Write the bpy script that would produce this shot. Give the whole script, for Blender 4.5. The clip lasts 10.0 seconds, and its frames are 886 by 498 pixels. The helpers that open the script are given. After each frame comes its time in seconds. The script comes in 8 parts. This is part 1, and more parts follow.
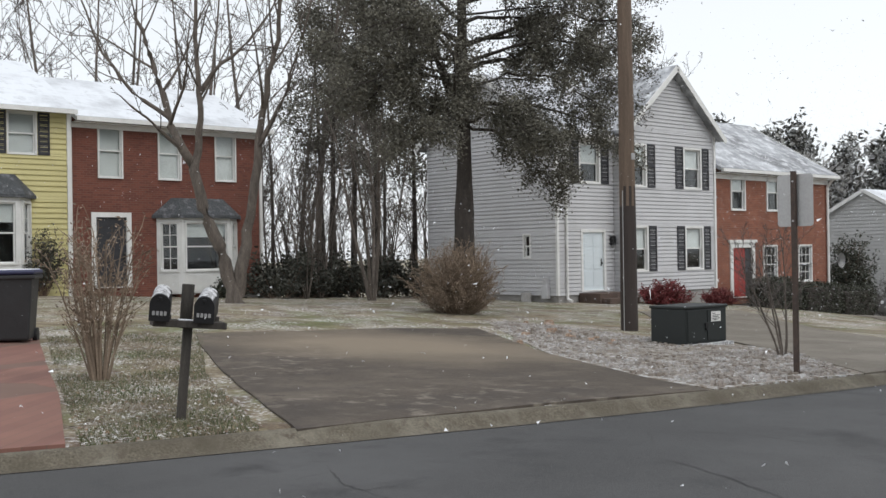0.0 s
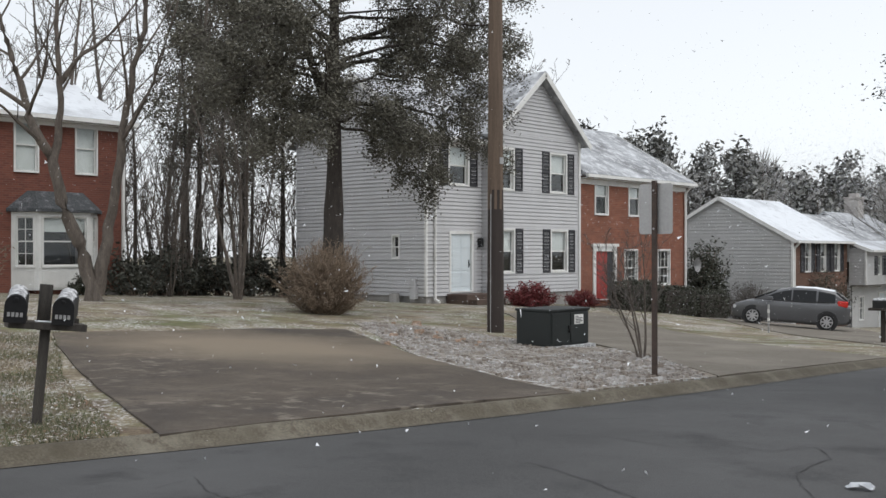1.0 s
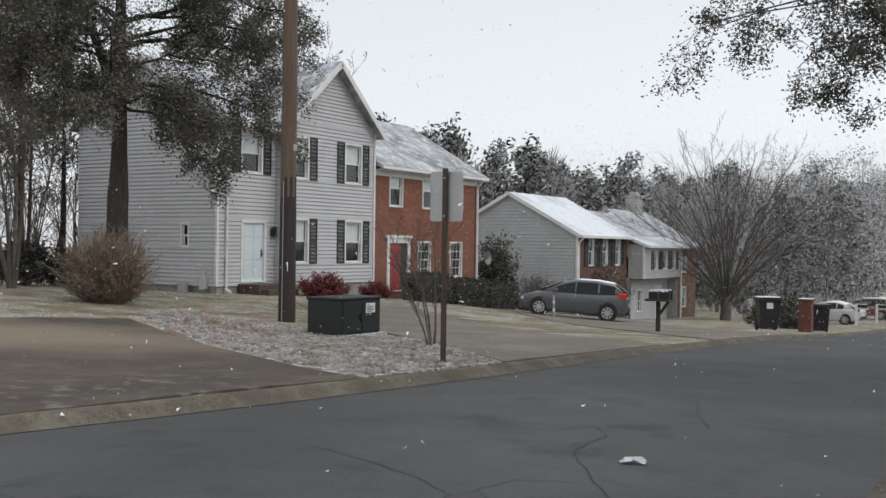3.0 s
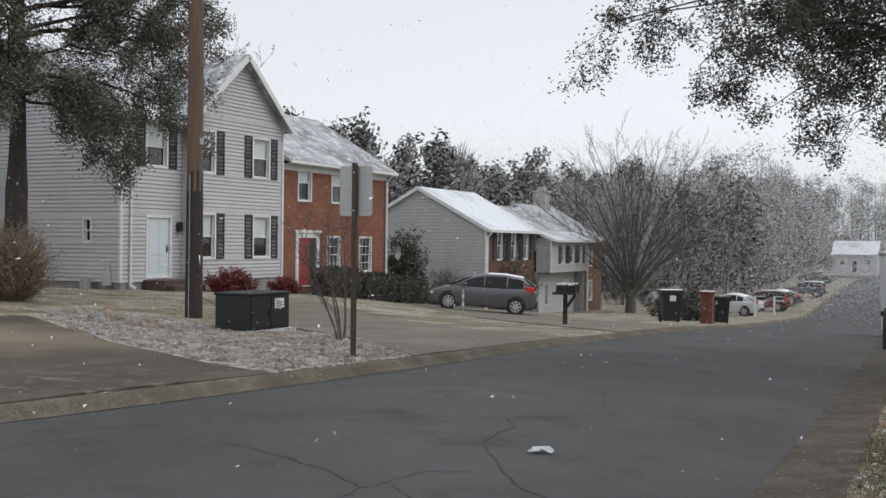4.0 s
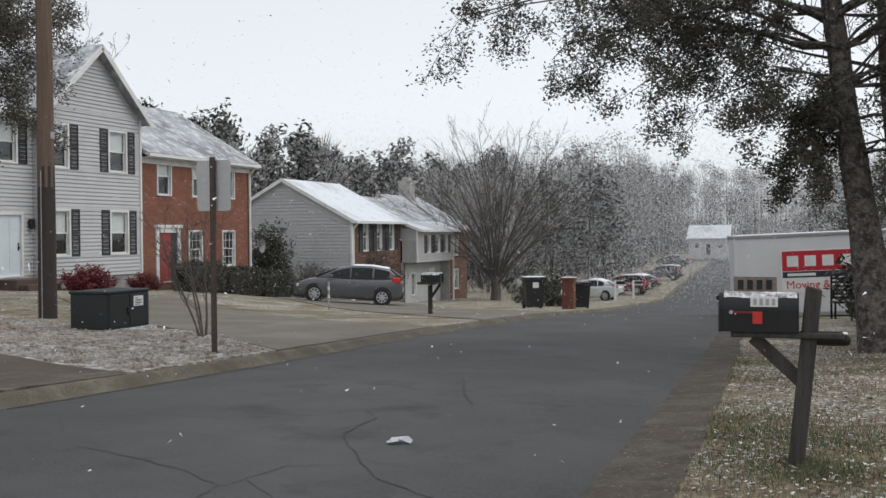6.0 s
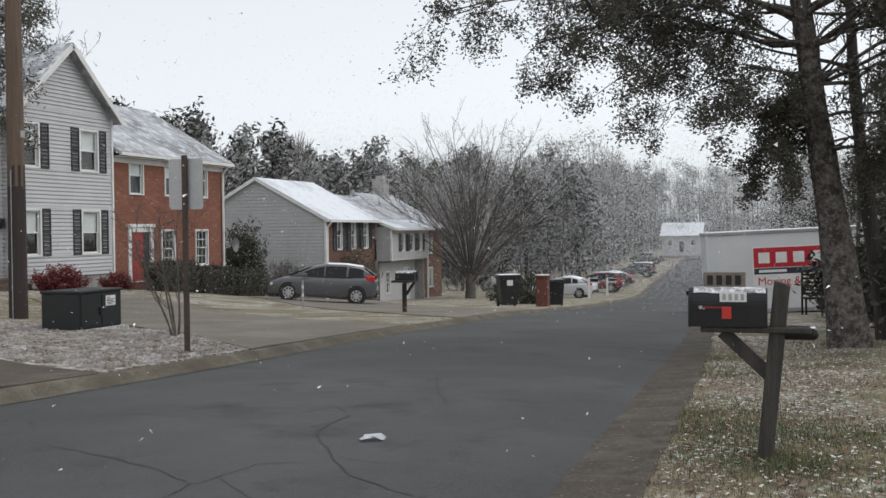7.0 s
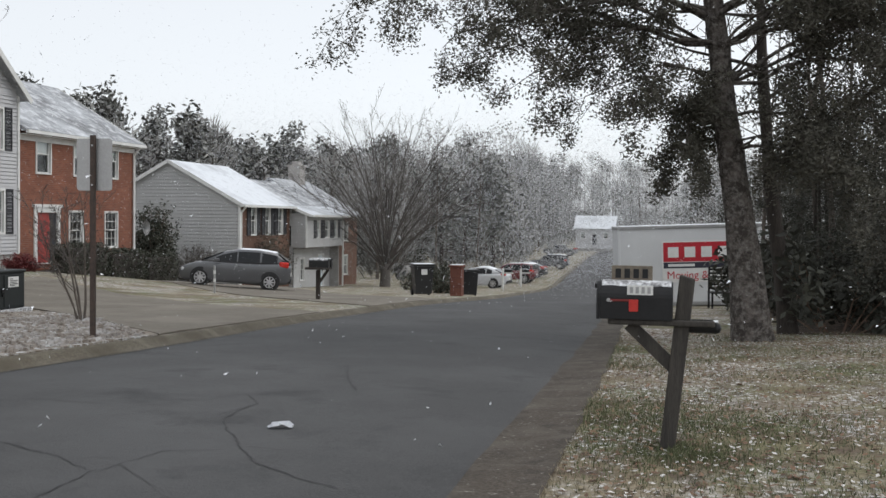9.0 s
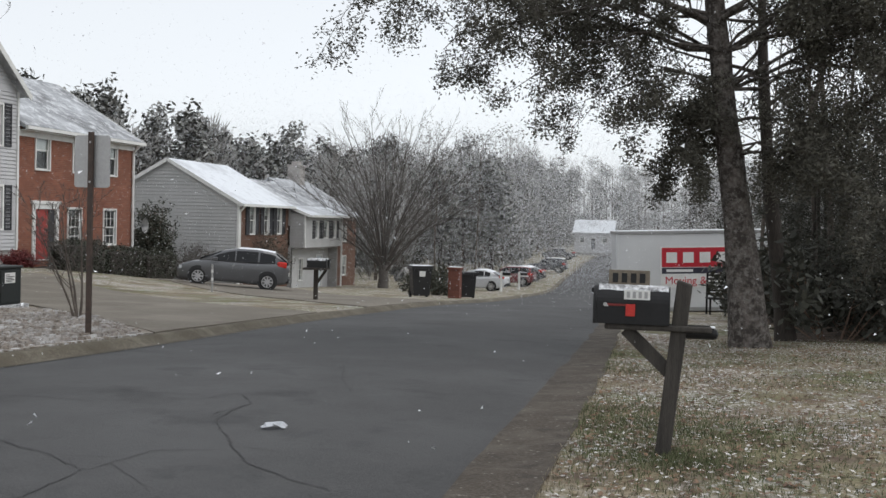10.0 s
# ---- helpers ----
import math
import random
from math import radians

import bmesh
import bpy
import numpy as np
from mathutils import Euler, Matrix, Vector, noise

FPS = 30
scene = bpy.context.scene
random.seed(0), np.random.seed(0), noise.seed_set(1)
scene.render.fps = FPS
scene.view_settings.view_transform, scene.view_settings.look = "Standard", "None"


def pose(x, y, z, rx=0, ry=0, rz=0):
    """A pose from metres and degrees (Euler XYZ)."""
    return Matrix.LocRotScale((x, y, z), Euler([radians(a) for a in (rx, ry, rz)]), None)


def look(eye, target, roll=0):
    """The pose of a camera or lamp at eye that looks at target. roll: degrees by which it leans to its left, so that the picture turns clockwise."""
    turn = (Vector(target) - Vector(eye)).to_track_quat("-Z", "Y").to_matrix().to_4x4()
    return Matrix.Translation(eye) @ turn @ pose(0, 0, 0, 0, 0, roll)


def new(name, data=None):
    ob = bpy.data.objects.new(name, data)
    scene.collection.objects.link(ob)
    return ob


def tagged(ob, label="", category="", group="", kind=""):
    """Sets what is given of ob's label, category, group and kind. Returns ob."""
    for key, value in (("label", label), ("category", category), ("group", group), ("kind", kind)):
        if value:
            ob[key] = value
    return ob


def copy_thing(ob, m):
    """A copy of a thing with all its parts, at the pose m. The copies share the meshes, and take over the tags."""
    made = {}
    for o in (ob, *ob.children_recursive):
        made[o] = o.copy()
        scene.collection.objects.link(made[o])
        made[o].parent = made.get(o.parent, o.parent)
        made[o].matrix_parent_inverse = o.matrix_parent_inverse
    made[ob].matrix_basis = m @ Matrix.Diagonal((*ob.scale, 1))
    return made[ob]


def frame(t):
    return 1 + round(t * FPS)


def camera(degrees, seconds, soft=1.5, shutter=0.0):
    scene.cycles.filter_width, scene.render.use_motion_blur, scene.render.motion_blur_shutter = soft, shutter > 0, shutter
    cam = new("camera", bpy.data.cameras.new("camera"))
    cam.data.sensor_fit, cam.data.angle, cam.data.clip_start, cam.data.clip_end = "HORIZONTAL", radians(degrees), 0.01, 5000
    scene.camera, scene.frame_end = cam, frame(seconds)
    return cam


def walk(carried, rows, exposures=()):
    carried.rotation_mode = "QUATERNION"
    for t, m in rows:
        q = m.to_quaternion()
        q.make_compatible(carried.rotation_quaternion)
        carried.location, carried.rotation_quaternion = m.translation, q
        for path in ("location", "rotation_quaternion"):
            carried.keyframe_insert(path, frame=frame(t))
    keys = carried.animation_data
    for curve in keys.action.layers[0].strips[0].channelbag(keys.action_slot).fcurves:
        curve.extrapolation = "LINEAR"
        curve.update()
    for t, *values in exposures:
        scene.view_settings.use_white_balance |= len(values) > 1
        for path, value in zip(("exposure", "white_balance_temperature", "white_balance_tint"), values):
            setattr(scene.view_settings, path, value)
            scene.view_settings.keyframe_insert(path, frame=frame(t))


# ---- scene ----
cam = camera(45.19, 10.0)
PATH = [
    (0, (-0.267, 0.714, 1.498), (-1.78, 2.022, 1.508), -0.9),
    (0.5, (-0.276, 0.693, 1.522), (-1.67, 2.128, 1.528), 0.1),
    (1, (-0.262, 0.687, 1.544), (-1.602, 2.171, 1.55), 0.0),
    (1.5, (-0.253, 0.694, 1.54), (-1.514, 2.247, 1.547), -0.0),
    (2, (-0.271, 0.772, 1.498), (-1.472, 2.371, 1.509), 0.0),
    (2.5, (-0.303, 0.851, 1.459), (-1.42, 2.51, 1.463), 0.6),
    (4, (-0.282, 0.798, 1.44), (-1.166, 2.592, 1.428), 0.6),
    (4.5, (-0.233, 0.775, 1.446), (-1.045, 2.603, 1.435), 1.2),
    (5, (-0.215, 0.781, 1.471), (-0.972, 2.632, 1.452), 1.4),
    (5.5, (-0.186, 0.761, 1.466), (-0.885, 2.635, 1.439), 0.2),
    (6, (-0.174, 0.757, 1.466), (-0.829, 2.647, 1.436), -0.5),
    (7.5, (-0.143, 0.737, 1.454), (-0.719, 2.651, 1.413), -0.4),
    (8, (-0.139, 0.746, 1.454), (-0.659, 2.676, 1.399), 0.0),
    (8.5, (-0.13, 0.741, 1.462), (-0.603, 2.683, 1.403), 0.1),
    (9, (-0.132, 0.753, 1.458), (-0.589, 2.699, 1.403), 0.6),
    (9.5, (-0.136, 0.774, 1.46), (-0.587, 2.722, 1.408), 1.1),
    (10, (-0.127, 0.792, 1.455), (-0.582, 2.739, 1.404), 1.4),
]
walk(cam, [(t, look(eye, target, roll)) for t, eye, target, roll in PATH],
     exposures=((0.0, 0.2), (0.5, 0.17), (1.5, 0.07), (2.5, -0.02), (4.5, -0.05), (6.0, -0.02), (8.0, 0.02), (10.0, 0.05)))

# ---- light: an overcast winter sky ----
world = bpy.data.worlds.new("overcast_sky")
scene.world = world
world.use_nodes = True
wn = world.node_tree
wn.nodes.clear()
sky = wn.nodes.new("ShaderNodeTexSky")
sky.sky_type = "NISHITA"
sky.sun_disc = False
sky.sun_elevation = radians(38)
sky.sun_rotation = radians(200)
sky_grey = wn.nodes.new("ShaderNodeHueSaturation")
sky_grey.inputs["Saturation"].default_value = 0.25
sky_level = wn.nodes.new("ShaderNodeBackground")
sky_level.inputs["Strength"].default_value = 0.05
cloud = wn.nodes.new("ShaderNodeBackground")
cloud.inputs["Color"].default_value = (0.9, 0.945, 1.0, 1)
cloud.inputs["Strength"].default_value = 0.66
add = wn.nodes.new("ShaderNodeAddShader")
wout = wn.nodes.new("ShaderNodeOutputWorld")
wn.links.new(sky.outputs[0], sky_grey.inputs["Color"])
wn.links.new(sky_grey.outputs[0], sky_level.inputs["Color"])
wn.links.new(sky_level.outputs[0], add.inputs[0])
wn.links.new(cloud.outputs[0], add.inputs[1])
wn.links.new(add.outputs[0], wout.inputs["Surface"])
sun_data = bpy.data.lights.new("sun", "SUN")
sun_data.energy = 1.35
sun_data.angle = radians(60)
sun_data.color = (1.0, 0.97, 0.93)
sun = new("sun", sun_data)
sun.matrix_world = look((30, 12, 38), (0, 5, 0))

# ---- materials ----
def material(name, base, dark=None, scale=3.0, rough=0.8, bump=0.15, fine=40.0, metal=0.0, spec=0.5, amount=0.5, stretch=(1, 1, 1), random_tint=0.0):
    """A surface with colour variation at a large and a fine scale, and a fine relief."""
    m = bpy.data.materials.new(name)
    m.use_nodes = True
    nt = m.node_tree
    b = nt.nodes["Principled BSDF"]
    dark = dark or tuple(c * 0.6 for c in base)
    tc = nt.nodes.new("ShaderNodeTexCoord")
    mp = nt.nodes.new("ShaderNodeMapping")
    mp.inputs["Scale"].default_value = stretch
    nt.links.new(tc.outputs["Object"], mp.inputs["Vector"])
    big = nt.nodes.new("ShaderNodeTexNoise")
    big.inputs["Scale"].default_value = scale
    big.inputs["Detail"].default_value = 5
    small = nt.nodes.new("ShaderNodeTexNoise")
    small.inputs["Scale"].default_value = fine
    small.inputs["Detail"].default_value = 3
    for n in (big, small):
        nt.links.new(mp.outputs[0], n.inputs["Vector"])
    mixed = nt.nodes.new("ShaderNodeMath")
    mixed.operation = "MULTIPLY_ADD"
    mixed.inputs[1].default_value = 0.45
    nt.links.new(small.outputs["Fac"], mixed.inputs[0])
    half = nt.nodes.new("ShaderNodeMath")
    half.operation = "MULTIPLY"
    half.inputs[1].default_value = 0.55
    nt.links.new(big.outputs["Fac"], half.inputs[0])
    nt.links.new(half.outputs[0], mixed.inputs[2])
    ramp = nt.nodes.new("ShaderNodeValToRGB")
    ramp.color_ramp.elements[0].position = 0.5 - 0.5 * (1 - amount) * 0.6
    ramp.color_ramp.elements[0].color = (*dark, 1)
    ramp.color_ramp.elements[1].position = 0.5 + 0.5 * (1 - amount) * 0.6
    ramp.color_ramp.elements[1].color = (*base, 1)
    nt.links.new(mixed.outputs[0], ramp.inputs[0])
    out = ramp.outputs[0]
    if random_tint:
        oi = nt.nodes.new("ShaderNodeNewGeometry")
        mr = nt.nodes.new("ShaderNodeMapRange")
        mr.inputs["To Min"].default_value = 1 - random_tint
        mr.inputs["To Max"].default_value = 1 + random_tint
        nt.links.new(oi.outputs["Random Per Island"], mr.inputs["Value"])
        hs = nt.nodes.new("ShaderNodeHueSaturation")
        nt.links.new(mr.outputs[0], hs.inputs["Value"])
        nt.links.new(out, hs.inputs["Color"])
        out = hs.outputs[0]
    nt.links.new(out, b.inputs["Base Color"])
    b.inputs["Roughness"].default_value = rough
    b.inputs["Metallic"].default_value = metal
    b.inputs["Specular IOR Level"].default_value = spec
    if bump:
        bp = nt.nodes.new("ShaderNodeBump")
        bp.inputs["Strength"].default_value = bump
        bp.inputs["Distance"].default_value = 0.02
        nt.links.new(small.outputs["Fac"], bp.inputs["Height"])
        nt.links.new(bp.outputs[0], b.inputs["Normal"])
    return m


def layered(name, layers, rough=0.9, bump=0.3, fine=60.0, spec=0.3):
    """A ground surface: the first colour, with each further (colour, noise scale, threshold, softness) strewn over it in patches."""
    m = bpy.data.materials.new(name)
    m.use_nodes = True
    nt = m.node_tree
    b = nt.nodes["Principled BSDF"]
    tc = nt.nodes.new("ShaderNodeTexCoord")
    base = nt.nodes.new("ShaderNodeTexNoise")
    base.inputs["Scale"].default_value = fine
    base.inputs["Detail"].default_value = 4
    nt.links.new(tc.outputs["Object"], base.inputs["Vector"])
    ramp = nt.nodes.new("ShaderNodeValToRGB")
    first = layers[0][0]
    ramp.color_ramp.elements[0].position, ramp.color_ramp.elements[1].position = 0.3, 0.7
    ramp.color_ramp.elements[0].color = (*[c * 0.55 for c in first], 1)
    ramp.color_ramp.elements[1].color = (*[min(1, c * 1.35) for c in first], 1)
    nt.links.new(base.outputs["Fac"], ramp.inputs[0])
    out = ramp.outputs[0]
    for n, (colour, scale, threshold, softness, *mask) in enumerate(layers[1:]):
        mp = nt.nodes.new("ShaderNodeMapping")
        mp.inputs["Location"].default_value = (n * 17.3, n * 5.1, n * 3.7)
        nt.links.new(tc.outputs["Object"], mp.inputs["Vector"])
        no = nt.nodes.new("ShaderNodeTexNoise")
        no.inputs["Scale"].default_value = scale
        no.inputs["Detail"].default_value = 6
        no.inputs["Roughness"].default_value = 0.65
        nt.links.new(mp.outputs[0], no.inputs["Vector"])
        mr = nt.nodes.new("ShaderNodeMapRange")
        mr.inputs["From Min"].default_value = threshold - softness
        mr.inputs["From Max"].default_value = threshold + softness
        nt.links.new(no.outputs["Fac"], mr.inputs["Value"])
        mx = nt.nodes.new("ShaderNodeMix")
        mx.data_type = "RGBA"
        factor = mr.outputs[0]
        if mask:
            wide = nt.nodes.new("ShaderNodeTexNoise")
            wide.inputs["Scale"].default_value = mask[0]
            wide.inputs["Detail"].default_value = 4
            nt.links.new(mp.outputs[0], wide.inputs["Vector"])
            wr = nt.nodes.new("ShaderNodeMapRange")
            wr.inputs["From Min"].default_value = mask[1] - 0.07
            wr.inputs["From Max"].default_value = mask[1] + 0.07
            nt.links.new(wide.outputs["Fac"], wr.inputs["Value"])
            both = nt.nodes.new("ShaderNodeMath")
            both.operation = "MULTIPLY"
            nt.links.new(factor, both.inputs[0])
            nt.links.new(wr.outputs[0], both.inputs[1])
            factor = both.outputs[0]
        nt.links.new(factor, mx.inputs["Factor"])
        nt.links.new(out, mx.inputs[6])
        mx.inputs[7].default_value = (*colour, 1)
        out = mx.outputs[2]
    nt.links.new(out, b.inputs["Base Color"])
    b.inputs["Roughness"].default_value = rough
    b.inputs["Specular IOR Level"].default_value = spec
    bp = nt.nodes.new("ShaderNodeBump")
    bp.inputs["Strength"].default_value = bump
    bp.inputs["Distance"].default_value = 0.03
    nt.links.new(base.outputs["Fac"], bp.inputs["Height"])
    nt.links.new(bp.outputs[0], b.inputs["Normal"])
    return m


def brick_material(name, brick, brick2, mortar):
    m = bpy.data.materials.new(name)
    m.use_nodes = True
    nt = m.node_tree
    b = nt.nodes["Principled BSDF"]
    tc = nt.nodes.new("ShaderNodeTexCoord")
    sep = nt.nodes.new("ShaderNodeSeparateXYZ")
    com = nt.nodes.new("ShaderNodeCombineXYZ")
    both = nt.nodes.new("ShaderNodeMath")
    both.operation = "ADD"
    nt.links.new(tc.outputs["Object"], sep.inputs[0])
    nt.links.new(sep.outputs[0], both.inputs[0])
    nt.links.new(sep.outputs[1], both.inputs[1])
    nt.links.new(both.outputs[0], com.inputs[0])
    nt.links.new(sep.outputs[2], com.inputs[1])
    bt = nt.nodes.new("ShaderNodeTexBrick")
    bt.inputs["Scale"].default_value = 1.0
    bt.inputs["Brick Width"].default_value = 0.215
    bt.inputs["Row Height"].default_value = 0.075
    bt.inputs["Mortar Size"].default_value = 0.006
    bt.inputs["Color1"].default_value = (*brick, 1)
    bt.inputs["Color2"].default_value = (*brick2, 1)
    bt.inputs["Mortar"].default_value = (*mortar, 1)
    nt.links.new(com.outputs[0], bt.inputs["Vector"])
    no = nt.nodes.new("ShaderNodeTexNoise")
    no.inputs["Scale"].default_value = 1.1
    no.inputs["Detail"].default_value = 5
    nt.links.new(tc.outputs["Object"], no.inputs["Vector"])
    mr = nt.nodes.new("ShaderNodeMapRange")
    mr.inputs["To Min"].default_value = 0.65
    mr.inputs["To Max"].default_value = 1.3
    nt.links.new(no.outputs["Fac"], mr.inputs["Value"])
    hs = nt.nodes.new("ShaderNodeHueSaturation")
    nt.links.new(mr.outputs[0], hs.inputs["Value"])
    nt.links.new(bt.outputs["Color"], hs.inputs["Color"])
    nt.links.new(hs.outputs[0], b.inputs["Base Color"])
    b.inputs["Roughness"].default_value = 0.9
    bp = nt.nodes.new("ShaderNodeBump")
    bp.inputs["Strength"].default_value = 0.5
    bp.inputs["Distance"].default_value = 0.01
    nt.links.new(bt.outputs["Fac"], bp.inputs["Height"])
    bp.invert = True
    nt.links.new(bp.outputs[0], b.inputs["Normal"])
    return m


def glass_material(name, tint=(0.8, 0.85, 0.86)):
    m = bpy.data.materials.new(name)
    m.use_nodes = True
    b = m.node_tree.nodes["Principled BSDF"]
    b.inputs["Base Color"].default_value = (*tint, 1)
    b.inputs["Transmission Weight"].default_value = 1.0
    b.inputs["Roughness"].default_value = 0.03
    b.inputs["IOR"].default_value = 1.45
    return m


WHITE_TRIM = material("white_trim_paint", (0.78, 0.78, 0.77), (0.6, 0.6, 0.58), 2, 0.55, 0.05)
GREY_SIDING = material("pale_grey_vinyl_siding", (0.56, 0.56, 0.575), (0.47, 0.47, 0.48), 1.2, 0.6, 0.05)
BEIGE_SIDING = material("beige_grey_vinyl_siding", (0.5, 0.5, 0.5), (0.42, 0.42, 0.415), 1.2, 0.6, 0.05)
YELLOW_SIDING = material("yellow_siding", (0.62, 0.56, 0.27), (0.5, 0.45, 0.22), 1.2, 0.6, 0.05)
BRICK_ORANGE = brick_material("orange_red_brick", (0.25, 0.09, 0.053), (0.18, 0.06, 0.038), (0.22, 0.15, 0.11))
BRICK_RED = brick_material("dark_red_brick", (0.18, 0.062, 0.042), (0.13, 0.043, 0.032), (0.17, 0.1, 0.075))
BRICK_BROWN = brick_material("brown_brick", (0.15, 0.078, 0.052), (0.115, 0.058, 0.04), (0.14, 0.1, 0.08))
BRICK_PAVER = brick_material("red_brick_paving", (0.215, 0.105, 0.08), (0.17, 0.08, 0.063), (0.15, 0.09, 0.07))
SHUTTER = material("near_black_shutter_paint", (0.035, 0.036, 0.042), (0.02, 0.02, 0.024), 4, 0.5, 0.05)
GLASS = glass_material("window_glass")
BLIND = material("white_blind", (0.72, 0.72, 0.7), (0.6, 0.6, 0.58), 3, 0.8, 0.02)
DARK_ROOM = material("unlit_room_dark", (0.06, 0.06, 0.06), (0.03, 0.03, 0.03), 1, 0.9, 0.0)
SNOWY_ROOF = layered("snow_dusted_shingles", [((0.3, 0.31, 0.33),), ((0.7, 0.73, 0.77), 0.3, 0.38, 0.14), ((0.48, 0.5, 0.53), 2.5, 0.64, 0.1)], 0.85, 0.2, 25)
THIN_SNOW_ROOF = layered("thinly_snow_dusted_shingles", [((0.2, 0.205, 0.215),), ((0.5, 0.52, 0.55), 0.5, 0.55, 0.2), ((0.72, 0.74, 0.77), 2.2, 0.6, 0.12)], 0.85, 0.2, 25)
DARK_SHINGLE = layered("dark_grey_shingles", [((0.07, 0.075, 0.08),), ((0.2, 0.2, 0.22), 4.0, 0.62, 0.1)], 0.9, 0.3, 25)
DOOR_PALE = material("pale_blue_white_door_paint", (0.66, 0.72, 0.75), (0.58, 0.64, 0.67), 1.5, 0.45, 0.03)
DOOR_RED = material("red_door_paint", (0.36, 0.05, 0.04), (0.28, 0.035, 0.03), 2, 0.5, 0.03)
CONCRETE_BASE = material("concrete_foundation", (0.36, 0.35, 0.34), (0.24, 0.23, 0.22), 2, 0.9, 0.2)
BLACK_METAL = material("black_metal", (0.016, 0.016, 0.017), (0.01, 0.01, 0.011), 6, 0.5, 0.05, spec=0.3)
BRASS = material("dull_brass", (0.35, 0.26, 0.1), (0.22, 0.16, 0.07), 8, 0.35, 0.02, metal=1.0)
ASPHALT = layered("worn_asphalt", [((0.06, 0.0595, 0.0605),), ((0.083, 0.0825, 0.084), 0.35, 0.55, 0.12), ((0.04, 0.04, 0.041), 1.3, 0.62, 0.08), ((0.095, 0.094, 0.094), 30.0, 0.64, 0.05, 0.6, 0.5)], 0.75, 0.35, 90)
KERB_CONCRETE = layered("stained_kerb_concrete", [((0.12, 0.105, 0.08),), ((0.205, 0.188, 0.152), 1.6, 0.59, 0.12), ((0.075, 0.064, 0.046), 1.1, 0.56, 0.12), ((0.09, 0.075, 0.058), 9.0, 0.6, 0.06)], 0.9, 0.3, 50)
THIN_SNOW = layered("patchy_thin_snow", [((0.22, 0.22, 0.225),), ((0.66, 0.67, 0.69), 22.0, 0.52, 0.1)], 0.85, 0.2, 60)
GUTTER = layered("dirty_gutter", [((0.075, 0.062, 0.05),), ((0.115, 0.1, 0.082), 2.2, 0.57, 0.12), ((0.05, 0.041, 0.035), 4.0, 0.58, 0.08), ((0.3, 0.28, 0.25), 22.0, 0.66, 0.05)], 0.9, 0.4, 45)
DRIVE_DARK = layered("damp_brown_concrete", [((0.086, 0.07, 0.056),), ((0.13, 0.108, 0.087), 0.9, 0.58, 0.1), ((0.06, 0.05, 0.043), 0.5, 0.58, 0.08), ((0.2, 0.175, 0.145), 4.0, 0.6, 0.08, 0.45, 0.52), ((0.055, 0.045, 0.038), 7.0, 0.62, 0.06)], 0.85, 0.25, 70)
LEAF_LITTER = layered("dark_leaf_litter", [((0.09, 0.066, 0.05),), ((0.15, 0.11, 0.085), 5.0, 0.55, 0.1), ((0.4, 0.39, 0.38), 14.0, 0.64, 0.05, 0.7, 0.5), ((0.045, 0.034, 0.027), 3.0, 0.58, 0.08)], 0.95, 0.7, 30)
DRIVE_GREY = layered("grey_brown_concrete", [((0.165, 0.147, 0.122),), ((0.21, 0.19, 0.16), 0.5, 0.55, 0.1), ((0.13, 0.11, 0.095), 1.1, 0.63, 0.07)], 0.9, 0.25, 70)
LAWN = layered("dormant_lawn", [((0.24, 0.2, 0.135),), ((0.125, 0.135, 0.06), 0.45, 0.53, 0.09), ((0.11, 0.08, 0.06), 2.2, 0.55, 0.1), ((0.38, 0.355, 0.32), 8.0, 0.56, 0.08, 0.5, 0.51), ((0.68, 0.68, 0.69), 18.0, 0.565, 0.06, 0.8, 0.51)], 0.95, 0.6, 35)
ROCKY = layered("snowy_leaf_litter", [((0.2, 0.165, 0.13),), ((0.31, 0.29, 0.26), 6.0, 0.5, 0.08), ((0.6, 0.61, 0.63), 9.0, 0.56, 0.06, 0.6, 0.46), ((0.1, 0.078, 0.058), 5.0, 0.58, 0.06)], 0.95, 0.8, 30)
TAN_STONE = layered("tan_broken_stone", [((0.34, 0.24, 0.175),), ((0.52, 0.5, 0.48), 3.0, 0.58, 0.1)], 0.9, 0.3, 20)
STONE = layered("snow_dusted_stone", [((0.2, 0.17, 0.145),), ((0.5, 0.5, 0.5), 2.2, 0.55, 0.12), ((0.3, 0.27, 0.24), 9.0, 0.57, 0.08)], 0.9, 0.3, 20)
POLE_WOOD = material("weathered_brown_pole_wood", (0.165, 0.118, 0.086), (0.085, 0.06, 0.044), 2.0, 0.85, 0.4, 30, stretch=(6, 6, 0.35))
POLE_STAINED = material("dark_creosote_pole_wood", (0.042, 0.03, 0.026), (0.022, 0.016, 0.014), 2.0, 0.75, 0.4, 30, stretch=(6, 6, 0.35))
POST_WOOD = material("grey_weathered_wood", (0.07, 0.062, 0.054), (0.03, 0.027, 0.024), 3.0, 0.9, 0.5, 40, stretch=(8, 8, 0.6))
BOX_GREEN = material("dark_green_painted_steel", (0.019, 0.023, 0.023), (0.012, 0.015, 0.015), 1.5, 0.55, 0.05, spec=0.35)
SIGN_BACK = material("dull_aluminium", (0.42, 0.42, 0.42), (0.34, 0.34, 0.34), 3, 0.5, 0.02, metal=0.6)
RUST_STEEL = material("dark_rusty_steel", (0.07, 0.045, 0.035), (0.035, 0.025, 0.02), 8, 0.7, 0.2)
SNOW = material("fresh_snow", (0.84, 0.86, 0.89), (0.74, 0.76, 0.8), 5, 0.8, 0.3)
